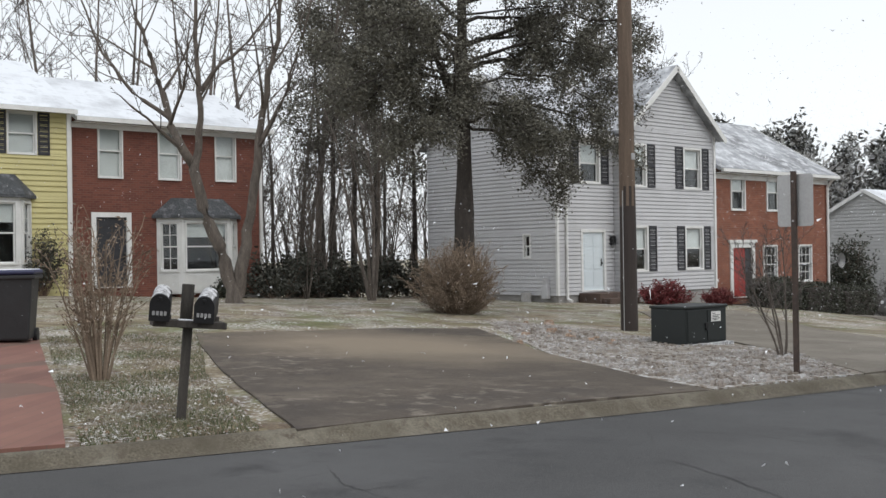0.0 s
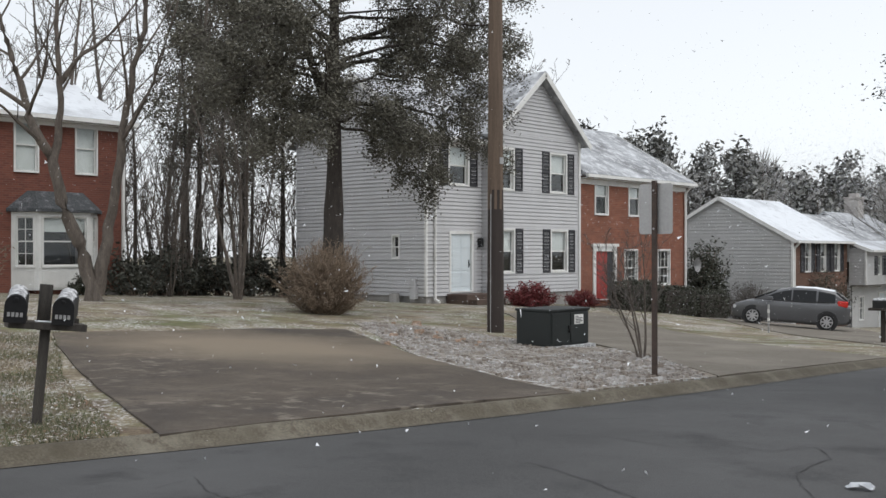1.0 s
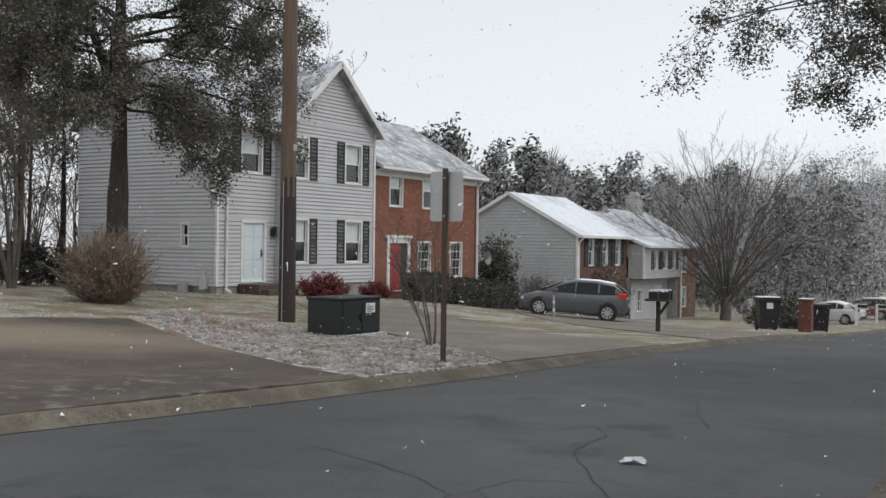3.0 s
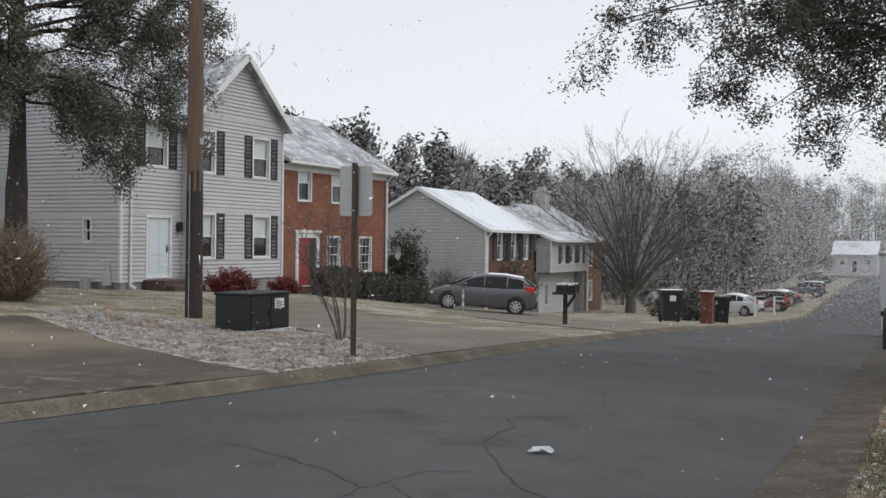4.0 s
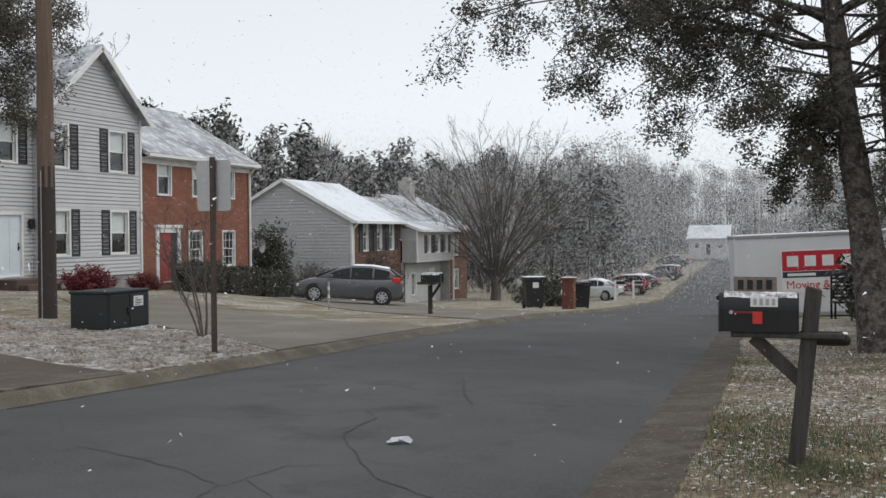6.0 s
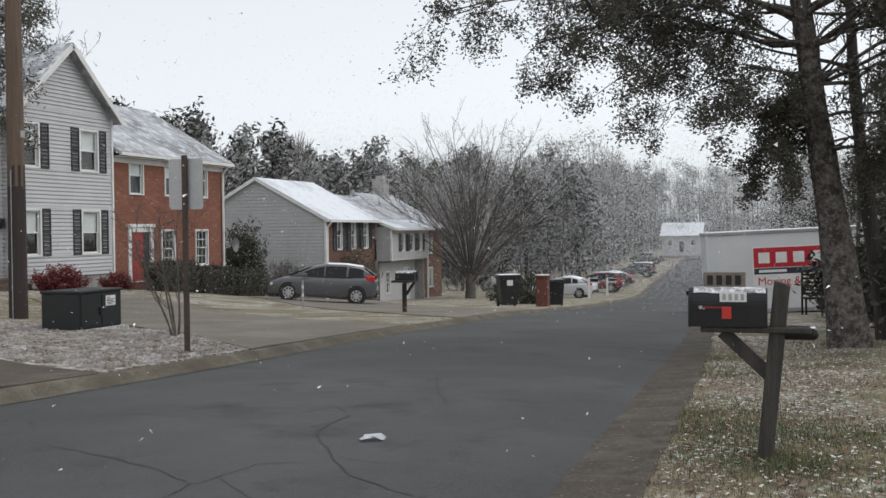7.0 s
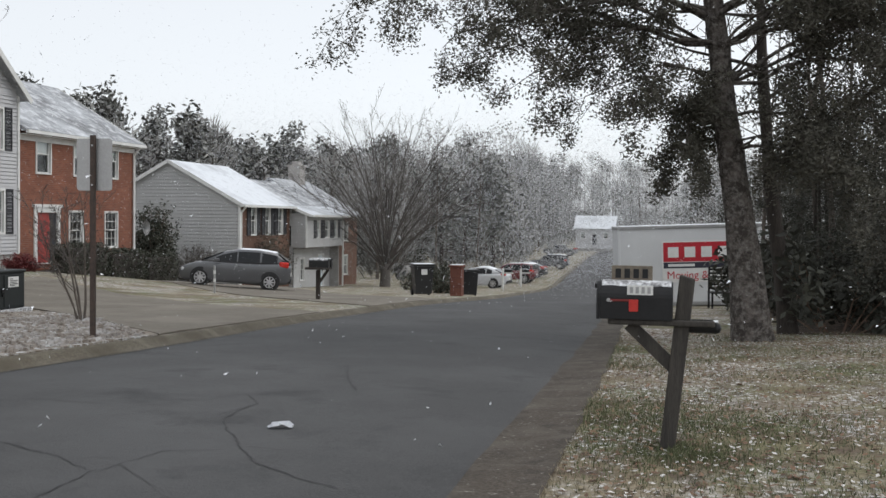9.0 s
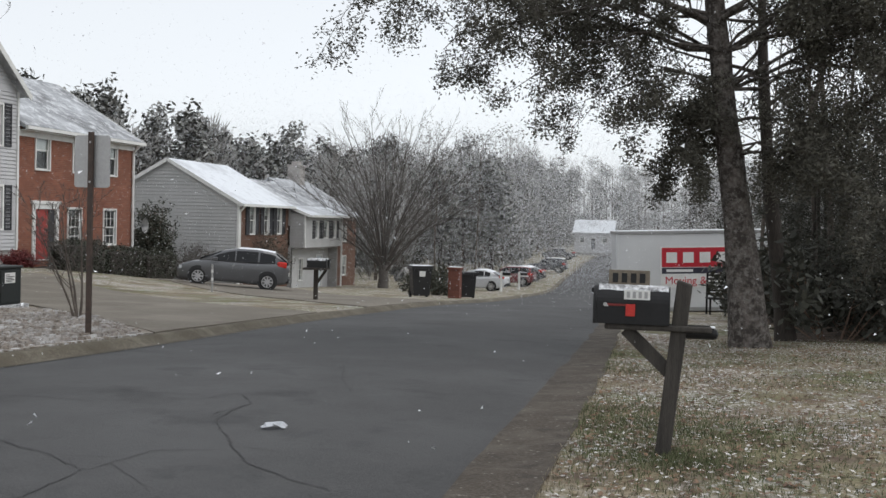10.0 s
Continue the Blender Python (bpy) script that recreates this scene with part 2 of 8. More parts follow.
BARK = material("grey_brown_bark", (0.16, 0.135, 0.115), (0.07, 0.058, 0.05), 3, 0.95, 0.8, 14, stretch=(3, 3, 0.7))
BARK_ROUGH = layered("rough_grey_bark", [((0.12, 0.105, 0.095),), ((0.045, 0.038, 0.034), 6.0, 0.5, 0.06), ((0.17, 0.158, 0.147), 14.0, 0.56, 0.08), ((0.36, 0.36, 0.36), 38.0, 0.7, 0.04)], 0.95, 1.0, 22)
BARK_DARK = material("dark_brown_bark", (0.062, 0.051, 0.044), (0.028, 0.024, 0.021), 3, 0.95, 0.8, 14, stretch=(3, 3, 0.7))
TWIG_BARK = material("bare_grey_twigs", (0.13, 0.117, 0.108), (0.08, 0.072, 0.066), 3, 0.95, 0.3, 20)
CEDAR_LEAF = material("dark_cedar_foliage", (0.1, 0.095, 0.074), (0.056, 0.054, 0.043), 1.5, 0.8, 0.0, random_tint=0.4)
# the cedar foliage again, lightened in its colour for the haze before it
HAZED_CEDAR_LEAF = material("hazed_cedar_foliage", (0.15, 0.142, 0.112), (0.088, 0.084, 0.068), 1.5, 0.8, 0.0, random_tint=0.35)
# far woods and pines: base colours paled to stand in for distance haze
WOODS_LEAF = material("haze_paled_grey_woods", (0.25, 0.247, 0.238), (0.195, 0.192, 0.186), 0.4, 0.9, 0.0, random_tint=0.2)
PINE_LEAF = material("haze_paled_pine_foliage", (0.29, 0.292, 0.275), (0.22, 0.222, 0.208), 0.6, 0.85, 0.0, random_tint=0.4)
HEDGE_LEAF = material("dark_hedge_leaves", (0.065, 0.07, 0.05), (0.035, 0.038, 0.028), 3, 0.7, 0.0, random_tint=0.4)
RED_LEAF = material("dark_red_shrub_leaves", (0.2, 0.03, 0.035), (0.09, 0.02, 0.02), 3, 0.7, 0.0, random_tint=0.4)
THICKET_LEAF = material("very_dark_thicket_leaves", (0.07, 0.072, 0.056), (0.036, 0.037, 0.03), 2, 0.75, 0.0, random_tint=0.4)
TAN_TWIG = material("tan_dry_twigs", (0.27, 0.205, 0.15), (0.17, 0.13, 0.097), 3, 0.9, 0.0, random_tint=0.3)
DRY_TWIG = material("brown_dry_twigs", (0.2, 0.135, 0.1), (0.12, 0.08, 0.06), 3, 0.9, 0.0, random_tint=0.3)



def dry_patch(m, centre, size, colour):
    """A paler dried patch of its own outline on a damp slab."""
    nt = m.node_tree
    b = nt.nodes["Principled BSDF"]
    old = b.inputs["Base Color"].links[0].from_socket
    tc = nt.nodes.new("ShaderNodeTexCoord")
    mp = nt.nodes.new("ShaderNodeMapping")
    mp.inputs["Location"].default_value = (-centre[0] / size[0], -centre[1] / size[1], 0)
    mp.inputs["Scale"].default_value = (1 / size[0], 1 / size[1], 0.0)
    nt.links.new(tc.outputs["Object"], mp.inputs["Vector"])
    no = nt.nodes.new("ShaderNodeTexNoise")
    no.inputs["Scale"].default_value = 0.7
    no.inputs["Detail"].default_value = 6
    nt.links.new(tc.outputs["Object"], no.inputs["Vector"])
    ln = nt.nodes.new("ShaderNodeVectorMath")
    ln.operation = "LENGTH"
    nt.links.new(mp.outputs[0], ln.inputs[0])
    ad = nt.nodes.new("ShaderNodeMath")
    ad.operation = "ADD"
    nt.links.new(ln.outputs["Value"], ad.inputs[0])
    nt.links.new(no.outputs["Fac"], ad.inputs[1])
    mr = nt.nodes.new("ShaderNodeMapRange")
    mr.inputs["From Min"].default_value = 1.75
    mr.inputs["From Max"].default_value = 0.85
    nt.links.new(ad.outputs[0], mr.inputs["Value"])
    mx = nt.nodes.new("ShaderNodeMix")
    mx.data_type = "RGBA"
    nt.links.new(mr.outputs[0], mx.inputs["Factor"])
    nt.links.new(old, mx.inputs[6])
    mx.inputs[7].default_value = (*colour, 1)
    nt.links.new(mx.outputs[2], b.inputs["Base Color"])


dry_patch(DRIVE_DARK, (-14.0, 11.6), (3.6, 2.6), (0.21, 0.172, 0.128))

# ---- helpers for meshes ----
def mesh_object(name, verts, faces, mat, parent=None, label="", smooth=False):
    me = bpy.data.meshes.new(name)
    me.from_pydata([tuple(v) for v in verts], [], [tuple(f) for f in faces])
    me.materials.append(mat)
    if smooth:
        me.polygons.foreach_set("use_smooth", [True] * len(me.polygons))
    me.update()
    ob = new(name, me)
    if parent:
        ob.parent = parent
    if label:
        ob["label"] = label
    return ob


def part(name, bm, mat, parent=None, label="", smooth=False, recalc=True):
    """Links a bmesh as one mesh object under its parent."""
    me = bpy.data.meshes.new(name)
    if recalc:
        bmesh.ops.recalc_face_normals(bm, faces=bm.faces)
    bm.to_mesh(me)
    bm.free()
    me.materials.append(mat)
    if smooth:
        me.polygons.foreach_set("use_smooth", [True] * len(me.polygons))
    ob = new(name, me)
    if parent:
        ob.parent = parent
    if label:
        ob["label"] = label
    return ob


def thing(name, m, label, category, group="", kind=""):
    ob = new(name)
    ob.empty_display_size = 0.2
    ob.matrix_world = m
    return tagged(ob, label, category, group, kind)


def box(bm, x0, x1, y0, y1, z0, z1, bevel=0.0):
    vs = [bm.verts.new(p) for p in ((x0, y0, z0), (x1, y0, z0), (x1, y1, z0), (x0, y1, z0), (x0, y0, z1), (x1, y0, z1), (x1, y1, z1), (x0, y1, z1))]
    fs = [bm.faces.new([vs[i] for i in f]) for f in ((3, 2, 1, 0), (4, 5, 6, 7), (0, 1, 5, 4), (1, 2, 6, 5), (2, 3, 7, 6), (3, 0, 4, 7))]
    if bevel:
        bmesh.ops.bevel(bm, geom=list({e for f in fs for e in f.edges}), offset=bevel, segments=2, affect="EDGES", profile=0.5)
    return vs


def cylinder(bm, p0, p1, r0, r1=None, sides=12, cap=True):
    r1 = r0 if r1 is None else r1
    p0, p1 = Vector(p0), Vector(p1)
    q = (p1 - p0).to_track_quat("Z", "Y")
    rings = []
    for p, r in ((p0, r0), (p1, r1)):
        rings.append([bm.verts.new(p + q @ Vector((r * math.cos(2 * math.pi * i / sides), r * math.sin(2 * math.pi * i / sides), 0))) for i in range(sides)])
    for i in range(sides):
        j = (i + 1) % sides
        bm.faces.new((rings[0][i], rings[0][j], rings[1][j], rings[1][i]))
    if cap:
        bm.faces.new(rings[0][::-1])
        bm.faces.new(rings[1])


# ---- the lie of the land ----
ROAD_Y = [-60, 0, 8, 16, 30, 41, 75, 90, 150, 185, 230, 400, 700]
ROAD_Z = [0.3, 0, 0, -0.33, -0.95, -1.6, -3.45, -4.0, -4.3, -4.2, -4.2, -3.0, -2]
LEFT_Y = [-60, -10, 0, 3, 5, 7, 9, 12, 16, 20, 28, 44, 104, 160, 230, 420, 700]
LEFT_X = [-16, -11.2, -8.9, -7.95, -7.25, -6.75, -6.55, -6.55, -6.85, -7.1, -7.25, -7.7, -12.2, -15.6, -18, -28, -40]
RIGHT_Y = [-60, 8, 12, 16, 22, 44, 104, 160, 230, 420, 700]
RIGHT_X = [-1.33, -1.33, -1.47, -1.6, -1.9, -2.8, -6.9, -10.0, -12.3, -22, -34]
YARD_Y = [-60, 6, 12, 20, 28, 33, 37, 41, 46, 54, 62, 80, 150, 400]
YARD_Z = [0.6, 0.5, 0.45, 0.05, -0.25, -0.3, -0.6, -1.05, -1.5, -2.4, -2.8, -3.35, -3.9, -2]


def smooth_step(a, b, v):
    v = min(1.0, max(0.0, (v - a) / (b - a)))
    return v * v * (3 - 2 * v)


def eased(y, ys, zs):
    """A profile with its corners rounded off."""
    return sum(float(np.interp(y + d, ys, zs)) for d in (-3, -1.5, 0, 1.5, 3)) / 5


def road_z(y):
    return eased(y, ROAD_Y, ROAD_Z)


def left_x(y):
    return eased(y, LEFT_Y, LEFT_X)


def right_x(y):
    return eased(y, RIGHT_Y, RIGHT_X)


def land(x, y):
    """Height of the ground."""
    rz, lx, rx = road_z(y), left_x(y), right_x(y)
    if x < lx:
        d = lx - x
        yard = eased(y, YARD_Y, YARD_Z)
        w = smooth_step(5.0, 20.0, d)
        z = (rz - 0.08 + 0.185 * smooth_step(0.28, 0.42, d)) * (1 - w) + yard * w
        z -= 7.0 * smooth_step(34, 75, -x) * smooth_step(75, 20, y) * smooth_step(30.5, 38, -x)
        return z + 0.03 * noise.noise((x * 0.4, y * 0.4, 0)) * smooth_step(0.5, 3, d)
    if x > rx:
        d = x - rx
        return rz + 0.05 * smooth_step(0, 0.5, d) + 0.1 * smooth_step(0.5, 5, d) + 0.04 * noise.noise((x * 0.5, y * 0.5, 3)) * smooth_step(0.5, 2, d)
    return rz - 0.08


def lines(spans):
    out = []
    for a, b, n in spans:
        out += list(np.linspace(a, b, n, endpoint=False))
    return out + [spans[-1][1]]


gx = lines([(-600, -120, 12), (-120, -36, 20), (-36, -14, 34), (-14, 3, 90), (3, 20, 34), (20, 60, 14), (60, 600, 14)])
gy = lines([(-300, -20, 14), (-20, 2, 18), (2, 26, 60), (26, 60, 50), (60, 240, 50), (240, 700, 20), (700, 1500, 5)])
verts = [(x, y, land(x, y)) for y in gy for x in gx]
w = len(gx)
faces = [(j * w + i, j * w + i + 1, (j + 1) * w + i + 1, (j + 1) * w + i) for j in range(len(gy) - 1) for i in range(w - 1)]
ground = tagged(mesh_object("ground", verts, faces, LAWN, smooth=True), "dormant brown lawn with moss, dead leaves and thin snow", "lawn", kind="structure")


def strip(name, ys, columns, mat, label, category):
    """A long strip along the road; columns are functions of y that give x and z."""
    verts, faces, k = [], [], len(columns)
    for y in ys:
        verts += [(c(y)[0], y, c(y)[1]) for c in columns]
    for j in range(len(ys) - 1):
        for i in range(k - 1):
            a = j * k + i
            faces.append((a, a + 1, a + k + 1, a + k))
    return tagged(mesh_object(name, verts, faces, mat, smooth=True), label, category, kind="structure")


road_ys = lines([(-60, 0, 15), (0, 50, 100), (50, 300, 70)])
crown = [lambda y, f=f: (left_x(y) * (1 - f) + right_x(y) * f, road_z(y) + 0.02 + 0.05 * (1 - (2 * f - 1) ** 2)) for f in np.linspace(0, 1, 13)]
strip("road", road_ys, crown, ASPHALT, "worn dark grey asphalt road with cracks", "road")
# rolled concrete kerb beyond the far edge of the asphalt
kerb_profile = ((0.02, 0.014), (-0.09, 0.002), (-0.14, 0.02), (-0.19, 0.055), (-0.23, 0.085), (-0.28, 0.1), (-0.34, 0.103), (-0.38, 0.088), (-0.41, 0.0))
strip("kerb", road_ys, [lambda y, p=p: (left_x(y) + p[0], road_z(y) + 0.012 + p[1]) for p in kerb_profile[::-1]], KERB_CONCRETE, "stained rolled concrete kerb along the road", "kerb")
strip("gutter", road_ys, [lambda y, d=d: (right_x(y) + d + (0.06 * noise.noise((y * 0.9, d, 3)) + 0.035 * noise.noise((y * 4, d, 8)) if d in (-0.04, 0.46) else 0), road_z(y) + 0.026 + max(0, d) * 0.07) for d in (-0.04, 0.1, 0.25, 0.36, 0.46)], GUTTER, "dirty brown gutter with leaf debris beside the asphalt", "gutter")


def sheet(name, corners, mat, label, category, lift=0.03, n=26, edge=0.05):
    """A four-sided paved area laid over the ground: corners a, b along one edge, then c, d back along the other; each edge may hold points."""
    near, far = corners
    verts, faces = [], []

    def along(points, f):
        t = f * (len(points) - 1)
        i = min(int(t), len(points) - 2)
        return Vector(points[i]).lerp(Vector(points[i + 1]), t - i)

    for j in range(n + 1):
        for i in range(n + 1):
            p = along(near, i / n).lerp(along(far, i / n), j / n)
            x, y = p
            if i in (0, n) or j in (0, n):
                x += edge * noise.noise((x, y, 1))
                y += edge * noise.noise((x, y, 7))
            verts.append((x, y, max(land(x, y), road_z(y) + 0.1 if x < left_x(y) else -99) + lift))
    for j in range(n):
        for i in range(n):
            a = j * (n + 1) + i
            faces.append((a, a + 1, a + n + 2, a + n + 1))
    count = len(verts)
    rim = [i for i in range(n + 1)] + [j * (n + 1) + n for j in range(1, n + 1)] + [n * (n + 1) + i for i in range(n - 1, -1, -1)] + [j * (n + 1) for j in range(n - 1, 0, -1)]
    verts += [(verts[i][0], verts[i][1], verts[i][2] - 0.15) for i in rim]
    for k in range(len(rim)):
        m = (k + 1) % len(rim)
        faces.append((rim[m], rim[k], count + k, count + m))
    return tagged(mesh_object(name, verts, faces, mat, smooth=False), label, category, kind="structure")


sheet("driveway", ([(-7.5, 5.4), (-9.05, 6.0), (-12.0, 7.25), (-15.2, 8.65), (-17.2, 9.6)], [(-6.96, 10.2), (-8.4, 10.8), (-10.6, 12.05), (-14.0, 14.3), (-17.0, 16.1)]), DRIVE_DARK, "damp brown concrete driveway with a tan dry patch", "driveway", lift=0.02, edge=0.025)
sheet("driveway", ([(-7.12, 13.8), (-10.6, 17.3), (-16.0, 22.0), (-21.0, 26.5)], [(-7.5, 21.2), (-10.2, 22.6), (-15.0, 26.6), (-21.0, 32.0)]), DRIVE_GREY, "grey brown concrete driveway", "driveway", lift=0.022)
sheet("driveway", ([(-7.58, 25.0), (-12.5, 29.5), (-17.0, 34.5), (-22.0, 41.0)], [(-7.75, 33.0), (-12.5, 37.0), (-16.0, 43.0), (-20.0, 50.0)]), DRIVE_GREY, "grey concrete driveway under a parked car", "driveway", lift=0.022)
sheet("path", ([(-8.9, 1.2), (-12.0, 2.2), (-18.0, 4.2), (-24.0, 6.2)], [(-8.1, 3.75), (-11.1, 4.85), (-17.4, 6.95), (-24.0, 9.1)]), BRICK_PAVER, "red brick paved path", "path", lift=0.035, edge=0.006)
sheet("leaf_bed", ([(1.6, 19.0), (4.0, 17.4), (8.0, 16.4), (16.0, 15.5)], [(1.0, 31.0), (4.5, 31.0), (9.0, 31.0), (17.0, 31.0)]), LEAF_LITTER, "dark damp leaf litter beneath the thicket", "leaf litter", lift=0.01, edge=0.5)
sheet("rock_bed", ([(-7.0, 10.35), (-8.6, 10.85), (-11.0, 12.3), (-14.0, 14.5), (-18.6, 17.9)], [(-7.15, 13.8), (-8.6, 15.4), (-11.0, 18.0), (-14.0, 18.9), (-18.8, 18.6)]), ROCKY, "bed of small stones and leaves under thin snow", "rock bed", lift=0.012)

# ---- houses ----
def face(origin, along, out):
    """A wall's own axes: where it starts, the way it runs and the way it looks."""
    return Vector(origin), Vector(along), Vector(out)


def on(f, u, d, z):
    p = f[0] + f[1] * u + f[2] * d
    return Vector((p.x, p.y, z))


def slab(bm, f, u0, u1, z0, z1, d0, d1, u0t=None, u1t=None, lean=0.0):
    """A block on a wall from depth d0 out to d1; its top edge may be shorter (u0t, u1t) and set back by lean."""
    u0t, u1t = u0 if u0t is None else u0t, u1 if u1t is None else u1t
    vs = [bm.verts.new(p) for p in (on(f, u0, d0, z0), on(f, u1, d0, z0), on(f, u1, d1, z0), on(f, u0, d1, z0),
                                    on(f, u0t, d0, z1), on(f, u1t, d0, z1), on(f, u1t, d1 - lean, z1), on(f, u0t, d1 - lean, z1))]
    turn = 1 if f[1].cross(f[2]).z > 0 else -1
    for q in ((3, 2, 1, 0), (4, 5, 6, 7), (0, 1, 5, 4), (1, 2, 6, 5), (2, 3, 7, 6), (3, 0, 4, 7)):
        bm.faces.new([vs[i] for i in q][::turn])


def wall(name, parent, f, u0, u1, z0, z1, openings, mat, course=0.14, lap=0.04, gable=None, label="", thick=0.15):
    """A wall with openings through it, with siding boards of their own on it where it has a lap.
    gable: (z of the eaves, u of the peak, z of the peak)."""

    def span(z):
        if gable and z > gable[0]:
            k = (z - gable[0]) / (gable[2] - gable[0])
            return u0 + (gable[1] - u0) * k, u1 + (gable[1] - u1) * k
        return u0, u1

    def runs(a, b):
        (ua, ub), (ta, tb) = span(a), span(b)
        cuts = sorted((o[0], o[1]) for o in openings if o[2] <= a + 2e-3 and o[3] >= b - 2e-3)
        at, out = ua, []
        for c0, c1 in cuts:
            out.append([at, c0, at, c0])
            at = c1
        out.append([at, ub, at, ub])
        out[0][2], out[-1][3] = ta, tb
        return [r for r in out if r[1] - r[0] > 0.02]

    top = gable[2] if gable else z1
    holes = [z for o in openings for z in o[2:4] if z0 < z < top]
    levels = sorted({round(v, 3) for v in [z0, top] + holes + ([gable[0]] if gable else [])})
    bm = bmesh.new()
    for a, b in zip(levels, levels[1:]):
        for r in runs(a, b):
            if gable and b > gable[0] + 1e-3:
                slab(bm, f, r[0], r[1], a, b, -thick, 0.0, r[2], r[3])
                continue
            stops = [r[0], *sorted({u for o in openings for u in o[:2] if r[0] + 1e-3 < u < r[1] - 1e-3}), r[1]]
            for ua, ub in zip(stops, stops[1:]):
                slab(bm, f, ua, ub, a, b, -thick, 0.0)
    bmesh.ops.remove_doubles(bm, verts=bm.verts, dist=0.001)
    body = part(name, bm, mat, parent, label, recalc=False)
    if lap:
        marks = sorted({round(v, 3) for v in levels + [z0 + course * i for i in range(int((top - z0) / course) + 1)]})
        for a, b in zip(marks, marks[1:]):
            k = ((a - z0) % course) / course
            if b - a < 0.02 or (k > 0.66 and k < 0.995):
                continue
            h = min(b, a + course * 0.72)
            for r in runs(a, b):
                bm = bmesh.new()
                slab(bm, f, r[0], r[1], a, h, 0.001, lap, r[2], r[3], lap * 0.3)
                part("siding_board", bm, mat, body, recalc=False)
    return body


def window(parent, f, u0, u1, z0, z1, blind=0.5, grid=(1, 1), trim=0.085, frame_mat=None, shutters=(), label=""):
    """A double-hung window: casing and sill, two sashes, panes and a blind; shutters beside it where it has them."""
    frame_mat = frame_mat or WHITE_TRIM
    bm = bmesh.new()
    slab(bm, f, u0, u0 + trim, z0, z1, -0.1, 0.045)
    slab(bm, f, u1 - trim, u1, z0, z1, -0.1, 0.045)
    slab(bm, f, u0 + trim, u1 - trim, z1 - trim, z1, -0.1, 0.043)
    slab(bm, f, u0 + trim, u1 - trim, z0, z0 + trim * 0.8, -0.1, 0.06)
    win = part("window", bm, frame_mat, parent, label or "white framed double-hung window")
    a, b, lo, hi = u0 + trim, u1 - trim, z0 + trim * 0.8, z1 - trim
    mid = (lo + hi) / 2
    for s0, s1, d in ((lo, mid + 0.02, -0.065), (mid - 0.02, hi, -0.035)):
        bm = bmesh.new()
        r = 0.045
        slab(bm, f, a, a + r, s0, s1, d - 0.03, d)
        slab(bm, f, b - r, b, s0, s1, d - 0.03, d)
        slab(bm, f, a + r, b - r, s0, s0 + r, d - 0.03, d)
        slab(bm, f, a + r, b - r, s1 - r, s1, d - 0.03, d)
        for n in range(1, grid[0]):
            u = a + (b - a) * n / grid[0]
            slab(bm, f, u - 0.012, u + 0.012, s0 + r, s1 - r, d - 0.025, d - 0.004)
        for n in range(1, grid[1]):
            z = s0 + (s1 - s0) * n / grid[1]
            slab(bm, f, a + r, b - r, z - 0.012, z + 0.012, d - 0.024, d - 0.006)
        part("sash", bm, frame_mat, win)
        bm = bmesh.new()
        slab(bm, f, a + r - 0.01, b - r + 0.01, s0 + r - 0.01, s1 - r + 0.01, d - 0.018, d - 0.012)
        pane = part("pane", bm, GLASS, win)
        pane.visible_shadow = False
    if blind:
        bm = bmesh.new()
        z = hi
        while z > hi - (hi - lo) * blind:
            slab(bm, f, a, b, z - 0.05, z, -0.125, -0.112, lean=0.006)
            z -= 0.05
        part("blind", bm, BLIND, win, "white blind")
    for s0, s1 in shutters:
        bm = bmesh.new()
        r = 0.06
        slab(bm, f, s0, s0 + r, z0 + 0.01, z1 - 0.01, 0.015, 0.06)
        slab(bm, f, s1 - r, s1, z0 + 0.01, z1 - 0.01, 0.015, 0.06)
        for za, zb in ((z0 + 0.01, z0 + 0.09), ((z0 + z1) / 2 - 0.04, (z0 + z1) / 2 + 0.04), (z1 - 0.09, z1 - 0.01)):
            slab(bm, f, s0 + r, s1 - r, za, zb, 0.015, 0.058)
        for za, zb in ((z0 + 0.09, (z0 + z1) / 2 - 0.04), ((z0 + z1) / 2 + 0.04, z1 - 0.09)):
            z = za
            while z < zb - 0.02:
                slab(bm, f, s0 + r, s1 - r, z, min(z + 0.045, zb), 0.015, 0.052, lean=0.025)
                z += 0.045
        part("shutter", bm, SHUTTER, parent, "dark louvred shutter")
    return win


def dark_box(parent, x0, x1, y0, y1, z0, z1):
    """An added slab behind the windows; its dark colour stands in for unlit rooms."""
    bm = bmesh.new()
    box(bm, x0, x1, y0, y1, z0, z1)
    return part("dark_backing", bm, DARK_ROOM, parent, "dark backing slab in place of unlit rooms")


def prism(name, parent, corners, thick, mat, label=""):
    """A slab under four or more corners, as a roof slope."""
    bm = bmesh.new()
    c = [Vector(p) for p in corners]
    nrm = (c[1] - c[0]).cross(c[2] - c[0]).normalized()
    nrm = -nrm if nrm.z < 0 else nrm
    top = [bm.verts.new(p) for p in c]
    low = [bm.verts.new(p - nrm * thick) for p in c]
    bm.faces.new(top)
    bm.faces.new(low[::-1])
    for i in range(len(c)):
        j = (i + 1) % len(c)
        bm.faces.new((top[j], top[i], low[i], low[j]))
    bmesh.ops.recalc_face_normals(bm, faces=bm.faces)
    return part(name, bm, mat, parent, label)


